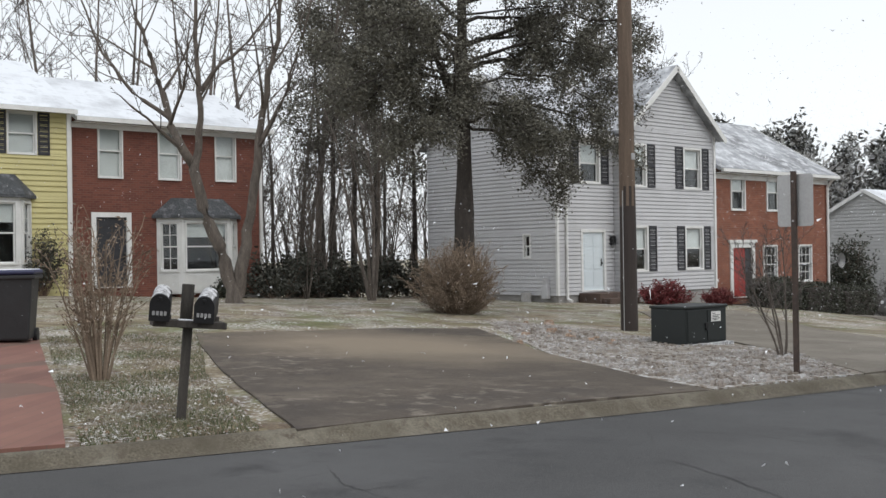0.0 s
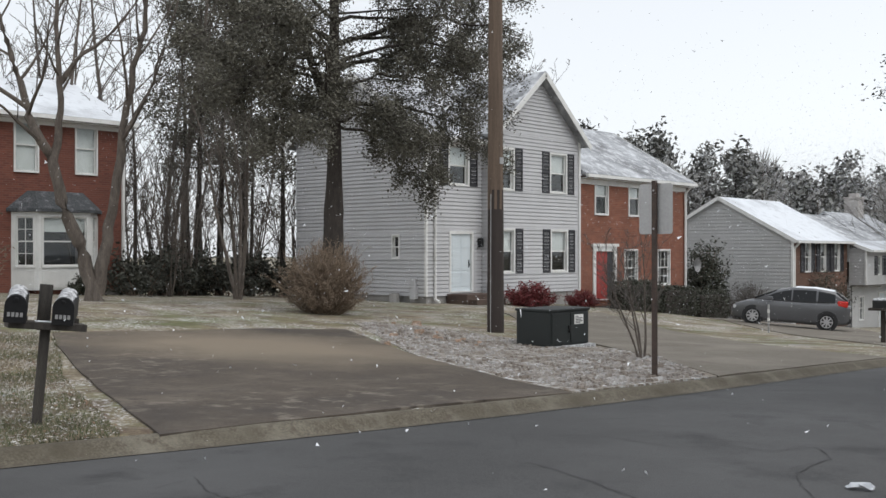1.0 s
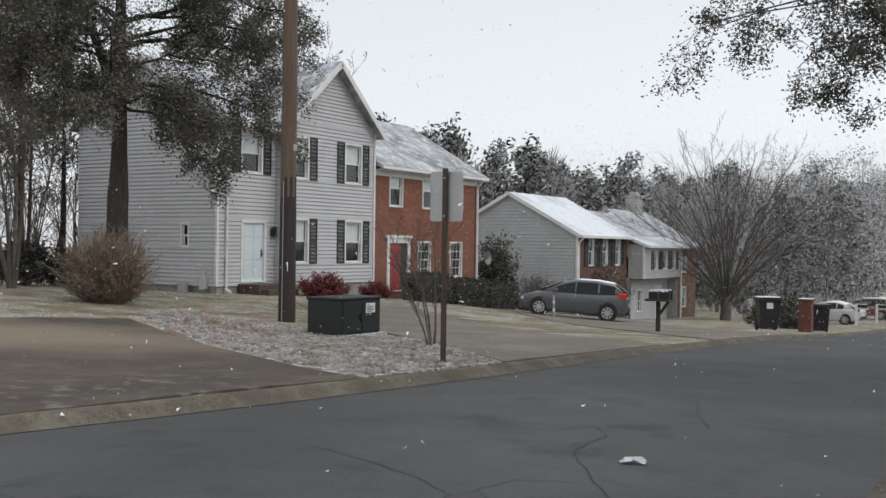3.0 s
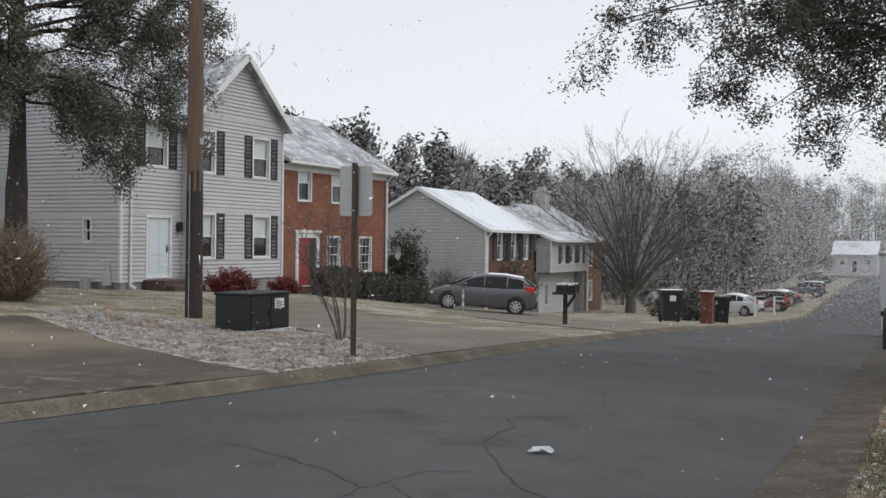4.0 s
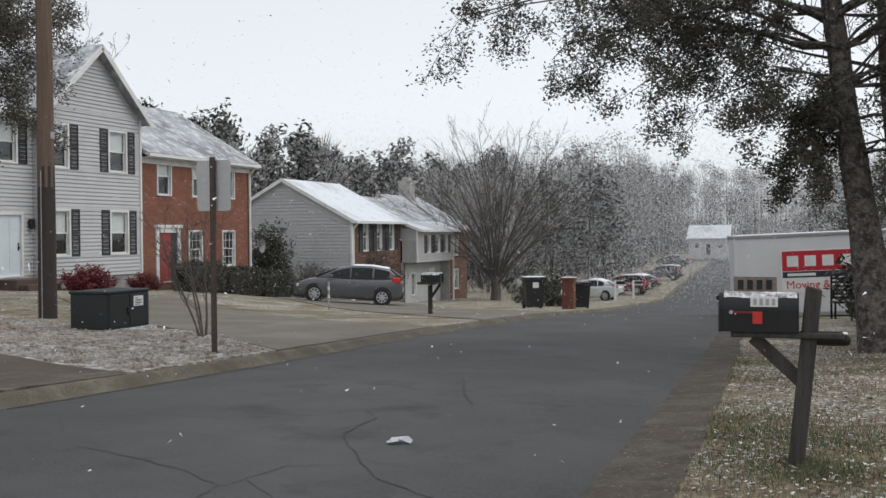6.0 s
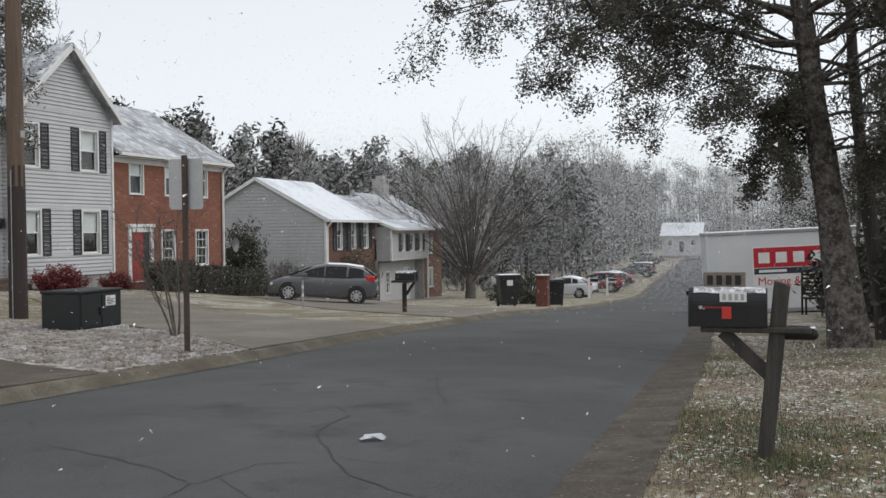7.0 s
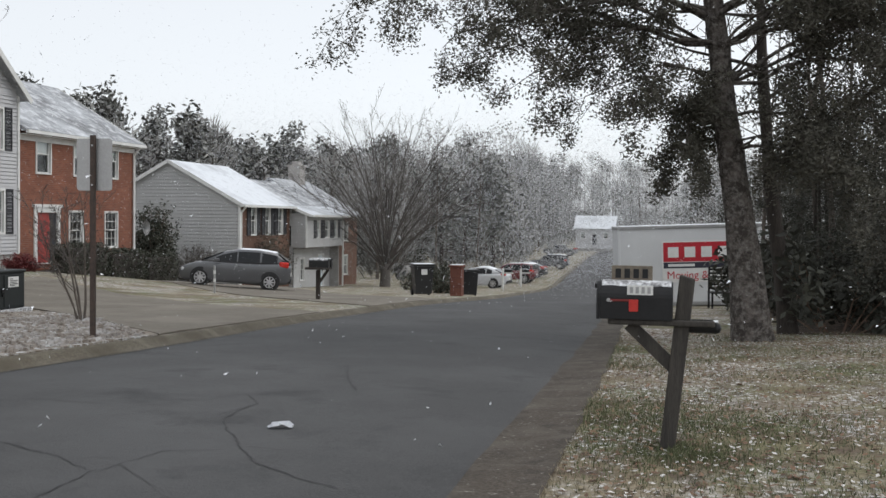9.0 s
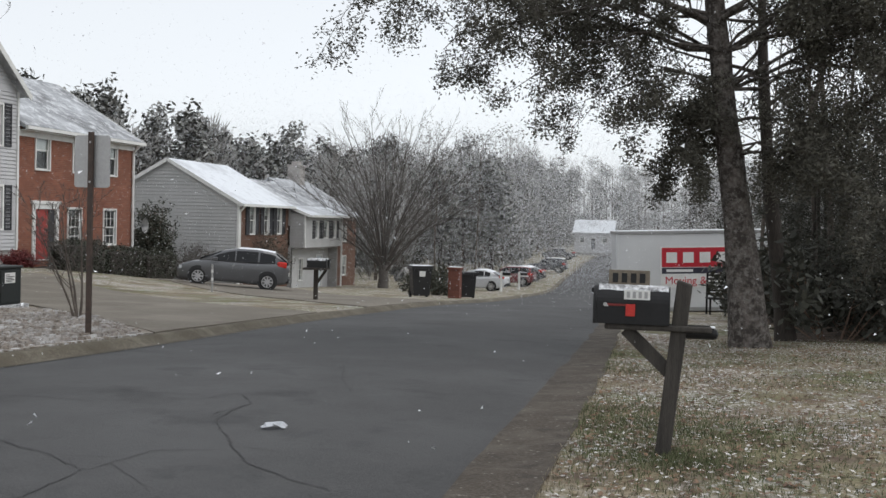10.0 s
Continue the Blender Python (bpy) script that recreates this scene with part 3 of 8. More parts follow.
def board(name, parent, p0, p1, w, h, mat=None, label=""):
    """A straight board between two points: w wide and h high."""
    bm = bmesh.new()
    p0, p1 = Vector(p0), Vector(p1)
    q = (p1 - p0).to_track_quat("X", "Z")
    n = (p1 - p0).length
    vs = box(bm, 0, n, -w / 2, w / 2, -h / 2, h / 2)
    for v in vs:
        v.co = p0 + q @ v.co
    return part(name, bm, mat or WHITE_TRIM, parent, label)


def pipe(name, parent, points, r, mat, sides=8):
    bm = bmesh.new()
    for a, b in zip(points, points[1:]):
        cylinder(bm, a, b, r, sides=sides)
    return part(name, bm, mat, parent)


def door(parent, f, u0, u1, z0, z1, mat, label, trim=0.1, panels=True):
    bm = bmesh.new()
    slab(bm, f, u0, u0 + trim, z0, z1, -0.1, 0.05)
    slab(bm, f, u1 - trim, u1, z0, z1, -0.1, 0.05)
    slab(bm, f, u0 + trim, u1 - trim, z1 - trim, z1, -0.1, 0.048)
    slab(bm, f, u0 + trim, u1 - trim, z0, z0 + 0.04, -0.1, 0.07)
    frame_part = part("door_frame", bm, WHITE_TRIM, parent, "white door frame")
    bm = bmesh.new()
    a, b, lo, hi = u0 + trim, u1 - trim, z0 + 0.04, z1 - trim
    slab(bm, f, a, b, lo, hi, -0.08, -0.03)
    if panels:
        w = (b - a)
        for k0, k1 in ((0.08, 0.32), (0.37, 0.72), (0.76, 0.93)):
            for c0, c1 in ((0.12, 0.46), (0.54, 0.88)):
                slab(bm, f, a + w * c0, a + w * c1, lo + (hi - lo) * k0, lo + (hi - lo) * k1, -0.03, -0.018, lean=0.002)
    leaf = part("door_leaf", bm, mat, frame_part, label)
    bm = bmesh.new()
    p = on(f, b - 0.09, 0, lo + 0.95)
    cylinder(bm, on(f, b - 0.09, -0.03, lo + 0.95), on(f, b - 0.09, 0.03, lo + 0.95), 0.03)
    slab(bm, f, b - 0.115, b - 0.065, lo + 0.85, lo + 1.12, -0.03, -0.015)
    part("handle", bm, BLACK_METAL, frame_part, "dark door handle")
    return frame_part


STEP_STONE = material("dark_brown_stained_step", (0.11, 0.075, 0.06), (0.06, 0.042, 0.035), 4, 0.9, 0.3)
OUT, ALONG = (1, 0, 0), (0, 1, 0)

# the white-grey sided house with the front gable
white_house = thing("house", pose(-25.5, 32.0, -0.3), "two-storey pale grey sided house with a front gable and dark shutters", "house")


def place_white(ob_parent):
    main = face((-25.5, 0, 0), ALONG, OUT)
    wins = [(28.88, 30.03, 3.92, 5.42)]
    dr = (28.93, 30.25, 0.1, 2.3)
    wall("wall", ob_parent, main, 27.75, 30.75, 0.0, 5.75, [*wins, dr], GREY_SIDING, label="pale grey lap siding")
    for o in wins:
        window(ob_parent, main, *o, shutters=((28.42, 28.86), (30.05, 30.47)), blind=0.5)
    door(ob_parent, main, *dr, DOOR_PALE, "pale blue white front door")
    gab = face((-25.0, 0, 0), ALONG, OUT)
    sill, head, lsill, lhead = 3.83, 5.45, 0.74, 2.44
    w4 = [(30.95, 32.05, sill, head), (34.25, 35.42, sill, head), (30.98, 32.08, lsill, lhead), (34.3, 35.48, lsill, lhead)]
    wall("wall", ob_parent, gab, 30.75, 36.27, 0.0, 5.95, w4, GREY_SIDING, gable=(5.95, 33.5, 8.3), label="pale grey lap siding of the front gable")
    for n, o in enumerate(w4):
        sh = ((o[1] + 0.02, o[1] + 0.47),) if n in (0, 2) else ((o[0] - 0.5, o[0] - 0.02), (o[1] + 0.02, o[1] + 0.45))
        window(ob_parent, gab, *o, shutters=sh + (((o[0] - 0.2, o[0] - 0.02),) if n in (0, 2) else ()), blind=0.5)
    ret = face((-25.5, 30.75, 0), (1, 0, 0), (0, -1, 0))
    wall("wall", ob_parent, ret, 0.02, 0.5, 0.0, 5.95, [], GREY_SIDING)
    side = face((0, 27.75, 0), (1, 0, 0), (0, -1, 0))
    so = (-27.15, -26.75, 1.3, 2.18)
    wall("wall", ob_parent, side, -32.4, -25.5, 0.0, 5.75, [so], GREY_SIDING, gable=(5.75, -28.95, 8.0), label="pale grey lap siding of the side wall")
    window(ob_parent, side, *so, blind=0, trim=0.06)
    back = face((-32.4, 0, 0), ALONG, (-1, 0, 0))
    wall("wall", ob_parent, back, 27.75, 36.27, 0.0, 5.75, [], GREY_SIDING, course=1.0, lap=0)
    bm = bmesh.new()
    box(bm, -32.35, -25.53, 27.8, 36.25, -1.6, -0.004)
    box(bm, -25.53, -25.03, 30.8, 36.25, -1.6, -0.004)
    part("foundation", bm, CONCRETE_BASE, ob_parent, "concrete foundation")
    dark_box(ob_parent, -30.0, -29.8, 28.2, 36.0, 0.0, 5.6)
    # roofs
    rz, rx = 8.0, -28.95
    k = (rz - 5.75) / (-25.5 - rx)
    ex = -25.15
    ez = 5.75 - k * (ex + 25.5) + 0.14
    prism("roof", ob_parent, [(ex, 27.4, ez), (ex, 36.4, ez), (rx, 36.4, rz + 0.14), (rx, 27.4, rz + 0.14)], 0.14, THIN_SNOW_ROOF, "thinly snow-dusted shingle roof")
    prism("roof", ob_parent, [(rx, 27.4, rz + 0.14), (rx, 36.4, rz + 0.14), (2 * rx - ex, 36.4, ez), (2 * rx - ex, 27.4, ez)], 0.14, THIN_SNOW_ROOF)
    gz = 8.3
    kk = (gz - 5.95) / (33.5 - 30.75)
    for s in (-1, 1):
        yo = 33.5 + s * 3.05
        zo = gz - kk * 3.05 + 0.16
        prism("roof", ob_parent, [(-24.6, 33.5, gz + 0.16), (-24.6, yo, zo), (-28.9, yo, zo), (-28.9, 33.5, gz + 0.16)][::s], 0.14, THIN_SNOW_ROOF, "snow-dusted gable roof slope")
        board("bargeboard", ob_parent, (-24.585, 33.5, gz + 0.04), (-24.585, yo, zo - 0.12), 0.03, 0.2)
    board("gutter_rail", ob_parent, (ex + 0.06, 27.4, ez - 0.1), (ex + 0.06, 30.6, ez - 0.1), 0.12, 0.12, label="white gutter")
    board("soffit", ob_parent, (ex - 0.17, 27.7, ez - 0.2), (ex - 0.17, 30.74, ez - 0.2), 0.34, 0.03)
    board("bargeboard", ob_parent, (ex, 27.38, ez - 0.09), (rx, 27.38, rz + 0.05), 0.03, 0.2)
    board("bargeboard", ob_parent, (2 * rx - ex, 27.38, ez - 0.09), (rx, 27.38, rz + 0.05), 0.03, 0.2)
    pipe("downspout", ob_parent, [(ex + 0.05, 28.15, ez - 0.15), (-25.42, 28.15, ez - 0.5), (-25.42, 28.15, -0.12), (-25.2, 28.15, -0.2)], 0.05, WHITE_TRIM)
    for x, y in ((-25.47, 27.72), (-24.97, 30.75), (-24.97, 36.24)):
        board("corner_board", ob_parent, (x, y, 0.0), (x, y, 5.75 if x < -25.2 else 5.95), 0.1, 0.1)
    # wall lamp, steps, small vents
    bm = bmesh.new()
    box(bm, -25.5, -25.44, 30.48, 30.6, 1.78, 2.02)
    box(bm, -25.44, -25.28, 30.46, 30.62, 1.72, 2.06, 0.02)
    part("wall_lamp", bm, BLACK_METAL, ob_parent, "black wall lantern")
    bm = bmesh.new()
    box(bm, -25.5, -24.5, 28.8, 30.6, -0.5, 0.06, 0.015)
    box(bm, -24.5, -24.15, 28.9, 30.5, -0.5, -0.11, 0.015)
    part("step", bm, STEP_STONE, ob_parent, "low brick door steps")
    bm = bmesh.new()
    box(bm, -26.1, -25.85, 27.55, 27.74, -0.1, 0.35, 0.01)
    box(bm, -26.08, -25.9, 27.6, 27.74, 0.35, 0.65, 0.01)
    part("meter_box", bm, GREY_SIDING, ob_parent, "grey utility meter box")
    bm = bmesh.new()
    cylinder(bm, (-26.7, 27.4, -0.6), (-26.7, 27.4, 0.1), 0.2, 0.18)
    part("vent", bm, CONCRETE_BASE, ob_parent, "grey vent cover")


def tie(ob):
    """Parts were laid out in the world's own metres: keep them there under their thing."""
    bpy.context.view_layer.update()
    inv = ob.matrix_world.inverted()
    for c in ob.children:
        c.matrix_parent_inverse = inv


place_white(white_house)
tie(white_house)

# the orange brick house beside it
brick_house = thing("house", pose(-25.1, 40.6, -0.6), "two-storey orange brick house with a red door and snowy roof", "house")


def place_brick(p):
    f = face((-25.1, 0, 0), ALONG, OUT)
    ups = [(37.52, 38.55, 3.08, 4.7), (40.1, 41.12, 3.08, 4.7), (42.62, 43.62, 3.08, 4.7)]
    lows = [(39.78, 40.85, 0.05, 1.68), (42.5, 43.6, 0.05, 1.68)]
    dr = (37.4, 39.15, -0.45, 1.78)
    wall("wall", p, f, 36.3, 45.0, -0.7, 4.82, [*ups, *lows, dr], BRICK_ORANGE, course=0.9, lap=0.0, label="orange red brick wall")
    for o in ups:
        window(p, f, *o, blind=0.5, trim=0.06)
    for o in lows:
        window(p, f, *o, blind=0.0, grid=(3, 2), trim=0.06)
    fr = door(p, f, *dr, DOOR_RED, "red front door", trim=0.2)
    bm = bmesh.new()
    slab(bm, f, 38.5, 38.93, -0.4, 1.56, -0.03, -0.015)
    part("sidelight", bm, SHUTTER, fr, "dark narrow sidelight")
    bm = bmesh.new()
    slab(bm, f, 37.3, 39.25, 1.78, 1.9, 0.0, 0.1)
    part("cornice", bm, WHITE_TRIM, p, "white cornice over the door")
    side = face((0, 45.0, 0), (1, 0, 0), (0, 1, 0))
    wall("wall", p, side, -33.4, -25.26, -1.4, 4.82, [], GREY_SIDING, gable=(4.82, -29.3, 7.3), lap=0)
    back = face((-33.4, 0, 0), ALONG, (-1, 0, 0))
    wall("wall", p, back, 36.3, 45.0, -1.4, 4.82, [], GREY_SIDING, course=1.0, lap=0)
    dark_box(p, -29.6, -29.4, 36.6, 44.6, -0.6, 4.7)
    bm = bmesh.new()
    box(bm, -33.2, -25.15, 36.4, 44.9, -2.4, -0.704)
    part("foundation", bm, CONCRETE_BASE, p)
    rx, rz, ex = -29.3, 7.3, -24.75
    k = (rz - 4.82) / (-25.1 - rx)
    ez = 4.82 - k * (ex + 25.1) + 0.14
    prism("roof", p, [(ex, 36.42, ez), (ex, 45.35, ez), (rx, 45.35, rz + 0.14), (rx, 36.42, rz + 0.14)], 0.14, THIN_SNOW_ROOF, "thinly snow-dusted shingle roof")
    prism("roof", p, [(rx, 36.42, rz + 0.14), (rx, 45.35, rz + 0.14), (2 * rx - ex, 45.35, ez), (2 * rx - ex, 36.42, ez)], 0.14, THIN_SNOW_ROOF)
    board("gutter_rail", p, (ex + 0.06, 36.42, ez - 0.1), (ex + 0.06, 45.35, ez - 0.1), 0.12, 0.13, label="white gutter")
    board("soffit", p, (ex - 0.17, 36.42, ez - 0.2), (ex - 0.17, 45.3, ez - 0.2), 0.34, 0.03)
    board("frieze_board", p, (-25.08, 36.4, ez - 0.32), (-25.08, 45.0, ez - 0.32), 0.05, 0.2)
    board("bargeboard", p, (ex, 45.37, ez - 0.09), (rx, 45.37, rz + 0.05), 0.03, 0.2)
    pipe("downspout", p, [(ex + 0.05, 44.9, ez - 0.15), (-25.02, 44.9, ez - 0.5), (-25.02, 44.9, -0.7)], 0.06, WHITE_TRIM)
    # satellite dish on a bracket at the corner
    bm = bmesh.new()
    rings = []
    for i in range(6):
        r = 0.34 * i / 5
        rings.append([bm.verts.new((-24.75 - 0.25 * (1 - (i / 5) ** 2) * 0.5, 45.55 + r * math.cos(a), 0.95 + 1.0 * r * math.sin(a))) for a in np.linspace(0, 2 * math.pi, 20, endpoint=False)])
    for a, b in zip(rings[1:], rings[2:]):
        for i in range(20):
            bm.faces.new((a[i], a[(i + 1) % 20], b[(i + 1) % 20], b[i]))
    bm.faces.new(rings[1])
    for v in rings[0]:
        bm.verts.remove(v)
    bmesh.ops.solidify(bm, geom=list(bm.faces), thickness=0.015)
    cylinder(bm, (-24.9, 45.5, 0.92), (-25.25, 45.1, 0.7), 0.025)
    cylinder(bm, (-24.8, 45.5, 0.65), (-24.4, 45.5, 0.9), 0.012)
    part("satellite_dish", bm, SIGN_BACK, p, "grey satellite dish on a bracket")


place_brick(brick_house)
tie(brick_house)


# the attached dark brick and yellow houses at the start of the street
def far_scale(x0):
    k = (x0 + 0.27) / -31.53
    return lambda y: (y - 0.71) * k + 0.71, lambda z: (z - 1.5) * k + 1.5


LX = -34.3
ly, lz = far_scale(LX)
red_house = thing("house", pose(LX, 17.5, 0.3), "two-storey dark red brick house with a bay window and snowy roof", "house")


def place_red(p):
    f = face((LX, 0, 0), ALONG, OUT)
    ups = [(ly(14.05), ly(14.86), lz(4.0), lz(5.72)), (ly(16.03), ly(16.84), lz(4.0), lz(5.72)), (ly(18.05), ly(18.84), lz(4.02), lz(5.72))]
    dr = (ly(13.82), ly(15.1), 0.55, lz(2.95))
    bay = (ly(16.05), ly(18.75), lz(0.7), lz(2.78))
    y0, y1, eave = ly(13.12), ly(19.78), lz(5.84)
    wall("wall", p, f, y0, y1, 0.2, eave, [*ups, dr, bay], BRICK_RED, course=0.9, lap=0, label="dark red brick wall")
    for o in ups:
        window(p, f, *o, blind=1.0, trim=0.05)
    door(p, f, *dr, SHUTTER, "dark front door behind a storm door", trim=0.16, panels=False)
    # bay window: three faces under a small hipped roof
    b0, b1, zb0, zb1, dep, cant = bay[0] - 0.1, bay[1] + 0.1, bay[2] - 0.35, bay[3], 0.65, 0.62
    pts = [(LX, b0), (LX + dep, b0 + cant), (LX + dep, b1 - cant), (LX, b1)]
    for i in range(3):
        a, c = Vector((*pts[i], 0)), Vector((*pts[i + 1], 0))
        al = (c - a).normalized()
        ff = face(a, al, (al.y, -al.x, 0))
        n = (c - a).length
        o = (0.1, n - 0.1, zb0 + 0.75, zb1 - 0.1)
        wall("bay_wall", p, ff, 0.0, n, zb0, zb1, [o], WHITE_TRIM, course=0.5, lap=0, thick=0.08, label="white bay window wall")
        window(p, ff, *o, blind=0.0 if i != 1 else 0.3, grid=(2, 2) if i != 1 else (1, 1), trim=0.06)
        bm = bmesh.new()
        slab(bm, ff, 0.12, n - 0.12, zb0 + 0.05, zb0 + 0.65, 0.002, 0.02)
        part("bay_panel", bm, BLIND, p)
    bm = bmesh.new()
    o = 0.18
    low = [(LX + 0.01, b0 - o), (LX + dep + o, b0 + cant - o * 0.6), (LX + dep + o, b1 - cant + o * 0.6), (LX + 0.01, b1 + o)]
    upr = [(LX + 0.01, b0 + 0.55), (LX + 0.12, b0 + 0.75), (LX + 0.12, b1 - 0.75), (LX + 0.01, b1 - 0.55)]
    la = [bm.verts.new((*q, zb1)) for q in low]
    lb = [bm.verts.new((*q, zb1 + 0.1)) for q in low]
    lc = [bm.verts.new((*q, lz(3.44))) for q in upr]
    for i in range(3):
        bm.faces.new((la[i], la[i + 1], lb[i + 1], lb[i]))
        bm.faces.new((lb[i], lb[i + 1], lc[i + 1], lc[i]))
    bm.faces.new(lc)
    bm.faces.new(la[::-1])
    part("bay_roof", bm, DARK_SHINGLE, p, "dark shingle roof of the bay window")
    bm = bmesh.new()
    box(bm, LX + 0.05, LX + 0.5, b0 + cant, b1 - cant, 0.1, zb0)
    part("bay_base", bm, BRICK_RED, p)
    side = face((0, y1, 0), (1, 0, 0), (0, 1, 0))
    wall("wall", p, side, LX - 8.4, LX - 0.16, 0.0, eave, [], GREY_SIDING, gable=(eave, LX - 4.2, 7.9), lap=0)
    back = face((LX - 8.4, 0, 0), ALONG, (-1, 0, 0))
    wall("wall", p, back, y0, y1, -1.0, eave, [], GREY_SIDING, course=1.0, lap=0)
    dark_box(p, LX - 3.2, LX - 3.0, y0 + 0.2, y1 - 0.2, 0.2, eave - 0.1)
    bm = bmesh.new()
    box(bm, LX - 8.3, LX - 0.05, y0 + 0.1, y1 - 0.1, -2.5, 0.196)
    part("foundation", bm, CONCRETE_BASE, p)
    rx, rz, ex = LX - 4.2, 7.95, LX + 0.4
    k = (rz - eave) / 4.2
    ez = eave - k * 0.4 + 0.16
    prism("roof", p, [(ex, y0 + 0.12, ez), (ex, y1 + 0.3, ez), (rx, y1 + 0.3, rz + 0.16), (rx, y0 + 0.12, rz + 0.16)], 0.14, SNOWY_ROOF, "snow-covered shingle roof")
    prism("roof", p, [(rx, y0 + 0.12, rz + 0.16), (rx, y1 + 0.3, rz + 0.16), (2 * rx - ex, y1 + 0.3, ez), (2 * rx - ex, y0 + 0.12, ez)], 0.14, SNOWY_ROOF)
    board("gutter_rail", p, (ex + 0.06, y0 + 0.12, ez - 0.1), (ex + 0.06, y1 + 0.3, ez - 0.1), 0.12, 0.14, label="pale gutter")
    board("soffit", p, (ex - 0.2, y0 + 0.12, ez - 0.2), (ex - 0.2, y1 + 0.3, ez - 0.2), 0.4, 0.03)
    board("frieze_board", p, (LX + 0.02, y0 + 0.1, ez - 0.27), (LX + 0.02, y1, ez - 0.27), 0.06, 0.16)
    board("corner_board", p, (LX + 0.03, y1 - 0.02, 0.3), (LX + 0.03, y1 - 0.02, eave), 0.1, 0.1)
    board("downspout", p, (LX + 0.08, y0 + 0.05, 0.35), (LX + 0.08, y0 + 0.05, eave + 0.4), 0.09, 0.09, label="white downspout")


place_red(red_house)
tie(red_house)

yellow_house = thing("house", pose(LX + 0.3, 11.0, 0.4), "two-storey yellow sided house with dark shutters and snowy roof", "house")


def place_yellow(p):
    X = LX + 0.25
    f = face((X, 0, 0), ALONG, OUT)
    y1, y0, eave = ly(13.08), 5.0, lz(6.0)
    ups = [(ly(11.25), ly(12.12), lz(4.58), lz(5.85)), (ly(8.6), ly(9.5), lz(4.58), lz(5.85))]
    bay = (ly(9.3), ly(11.85), lz(1.35), lz(3.3))
    wall("wall", p, f, y0, y1, 0.3, eave, [*ups, bay], YELLOW_SIDING, course=0.17, label="yellow lap siding")
    for o in ups:
        window(p, f, *o, blind=1.0, trim=0.05, shutters=((o[0] - 0.42, o[0] - 0.02), (o[1] + 0.02, o[1] + 0.4)))
    b0, b1, zb0, zb1, dep, cant = bay[0] - 0.1, bay[1] + 0.1, bay[2] - 0.7, bay[3], 0.6, 0.55
    pts = [(X, b0), (X + dep, b0 + cant), (X + dep, b1 - cant), (X, b1)]
    for i in range(3):
        a, c = Vector((*pts[i], 0)), Vector((*pts[i + 1], 0))
        al = (c - a).normalized()
        ff = face(a, al, (al.y, -al.x, 0))
        n = (c - a).length
        o = (0.1, n - 0.1, zb0 + 0.75, zb1 - 0.1)
        wall("bay_wall", p, ff, 0.0, n, zb0, zb1, [o], WHITE_TRIM, course=0.5, lap=0, thick=0.08)
        window(p, ff, *o, blind=0.3, grid=(2, 2) if i != 1 else (1, 1), trim=0.06)
    bm = bmesh.new()
    o = 0.16
    low = [(X + 0.02, b0 - o), (X + dep + o, b0 + cant - o * 0.6), (X + dep + o, b1 - cant + o * 0.6), (X + 0.02, b1 + o)]
    upr = [(X + 0.02, b0 + 0.5), (X + 0.12, b0 + 0.7), (X + 0.12, b1 - 0.7), (X + 0.02, b1 - 0.5)]
    la = [bm.verts.new((*q, zb1)) for q in low]
    lb = [bm.verts.new((*q, zb1 + 0.1)) for q in low]
    lc = [bm.verts.new((*q, zb1 + 0.75)) for q in upr]
    for i in range(3):
        bm.faces.new((la[i], la[i + 1], lb[i + 1], lb[i]))
        bm.faces.new((lb[i], lb[i + 1], lc[i + 1], lc[i]))
    bm.faces.new(lc)
    bm.faces.new(la[::-1])
    part("bay_roof", bm, DARK_SHINGLE, p, "dark shingle roof of the bay window")
    side = face((0, y1, 0), (1, 0, 0), (0, 1, 0))
    wall("wall", p, side, X - 8.4, X - 0.16, 5.0, eave, [], YELLOW_SIDING, course=0.17, gable=(eave, X - 4.2, eave + 1.95), lap=0)
    dark_box(p, X - 2.0, X - 1.8, y0 + 0.2, y1 - 0.2, 0.3, eave - 0.1)
    back = face((X - 8.4, 0, 0), ALONG, (-1, 0, 0))
    wall("wall", p, back, y0, y1, -1.0, eave, [], YELLOW_SIDING, course=1.0, lap=0)
    bm = bmesh.new()
    box(bm, X - 8.3, X - 0.05, y0 + 0.1, y1 - 0.1, -2.5, 0.296)
    part("foundation", bm, CONCRETE_BASE, p)
    rx, rz, ex = X - 4.2, eave + 2.0, X + 0.4
    k = 2.0 / 4.2
    ez = eave - k * 0.4 + 0.16
    prism("roof", p, [(ex, y0, ez), (ex, y1 + 0.1, ez), (rx, y1 + 0.1, rz + 0.16), (rx, y0, rz + 0.16)], 0.14, SNOWY_ROOF, "snow-covered shingle roof")
    prism("roof", p, [(rx, y0, rz + 0.16), (rx, y1 + 0.1, rz + 0.16), (2 * rx - ex, y1 + 0.1, ez), (2 * rx - ex, y0, ez)], 0.14, SNOWY_ROOF)
    board("gutter_rail", p, (ex + 0.06, y0, ez - 0.1), (ex + 0.06, y1 + 0.1, ez - 0.1), 0.12, 0.14, label="white gutter")
    board("corner_board", p, (X + 0.03, y1 - 0.04, 0.3), (X + 0.03, y1 - 0.04, eave), 0.1, 0.1)


place_yellow(yellow_house)
tie(yellow_house)

# the grey house down the slope, and the units attached beyond it
grey_house = thing("house", pose(-23.1, 55.6, -2.4), "two-storey grey sided house with brick front and snowy roof", "house")


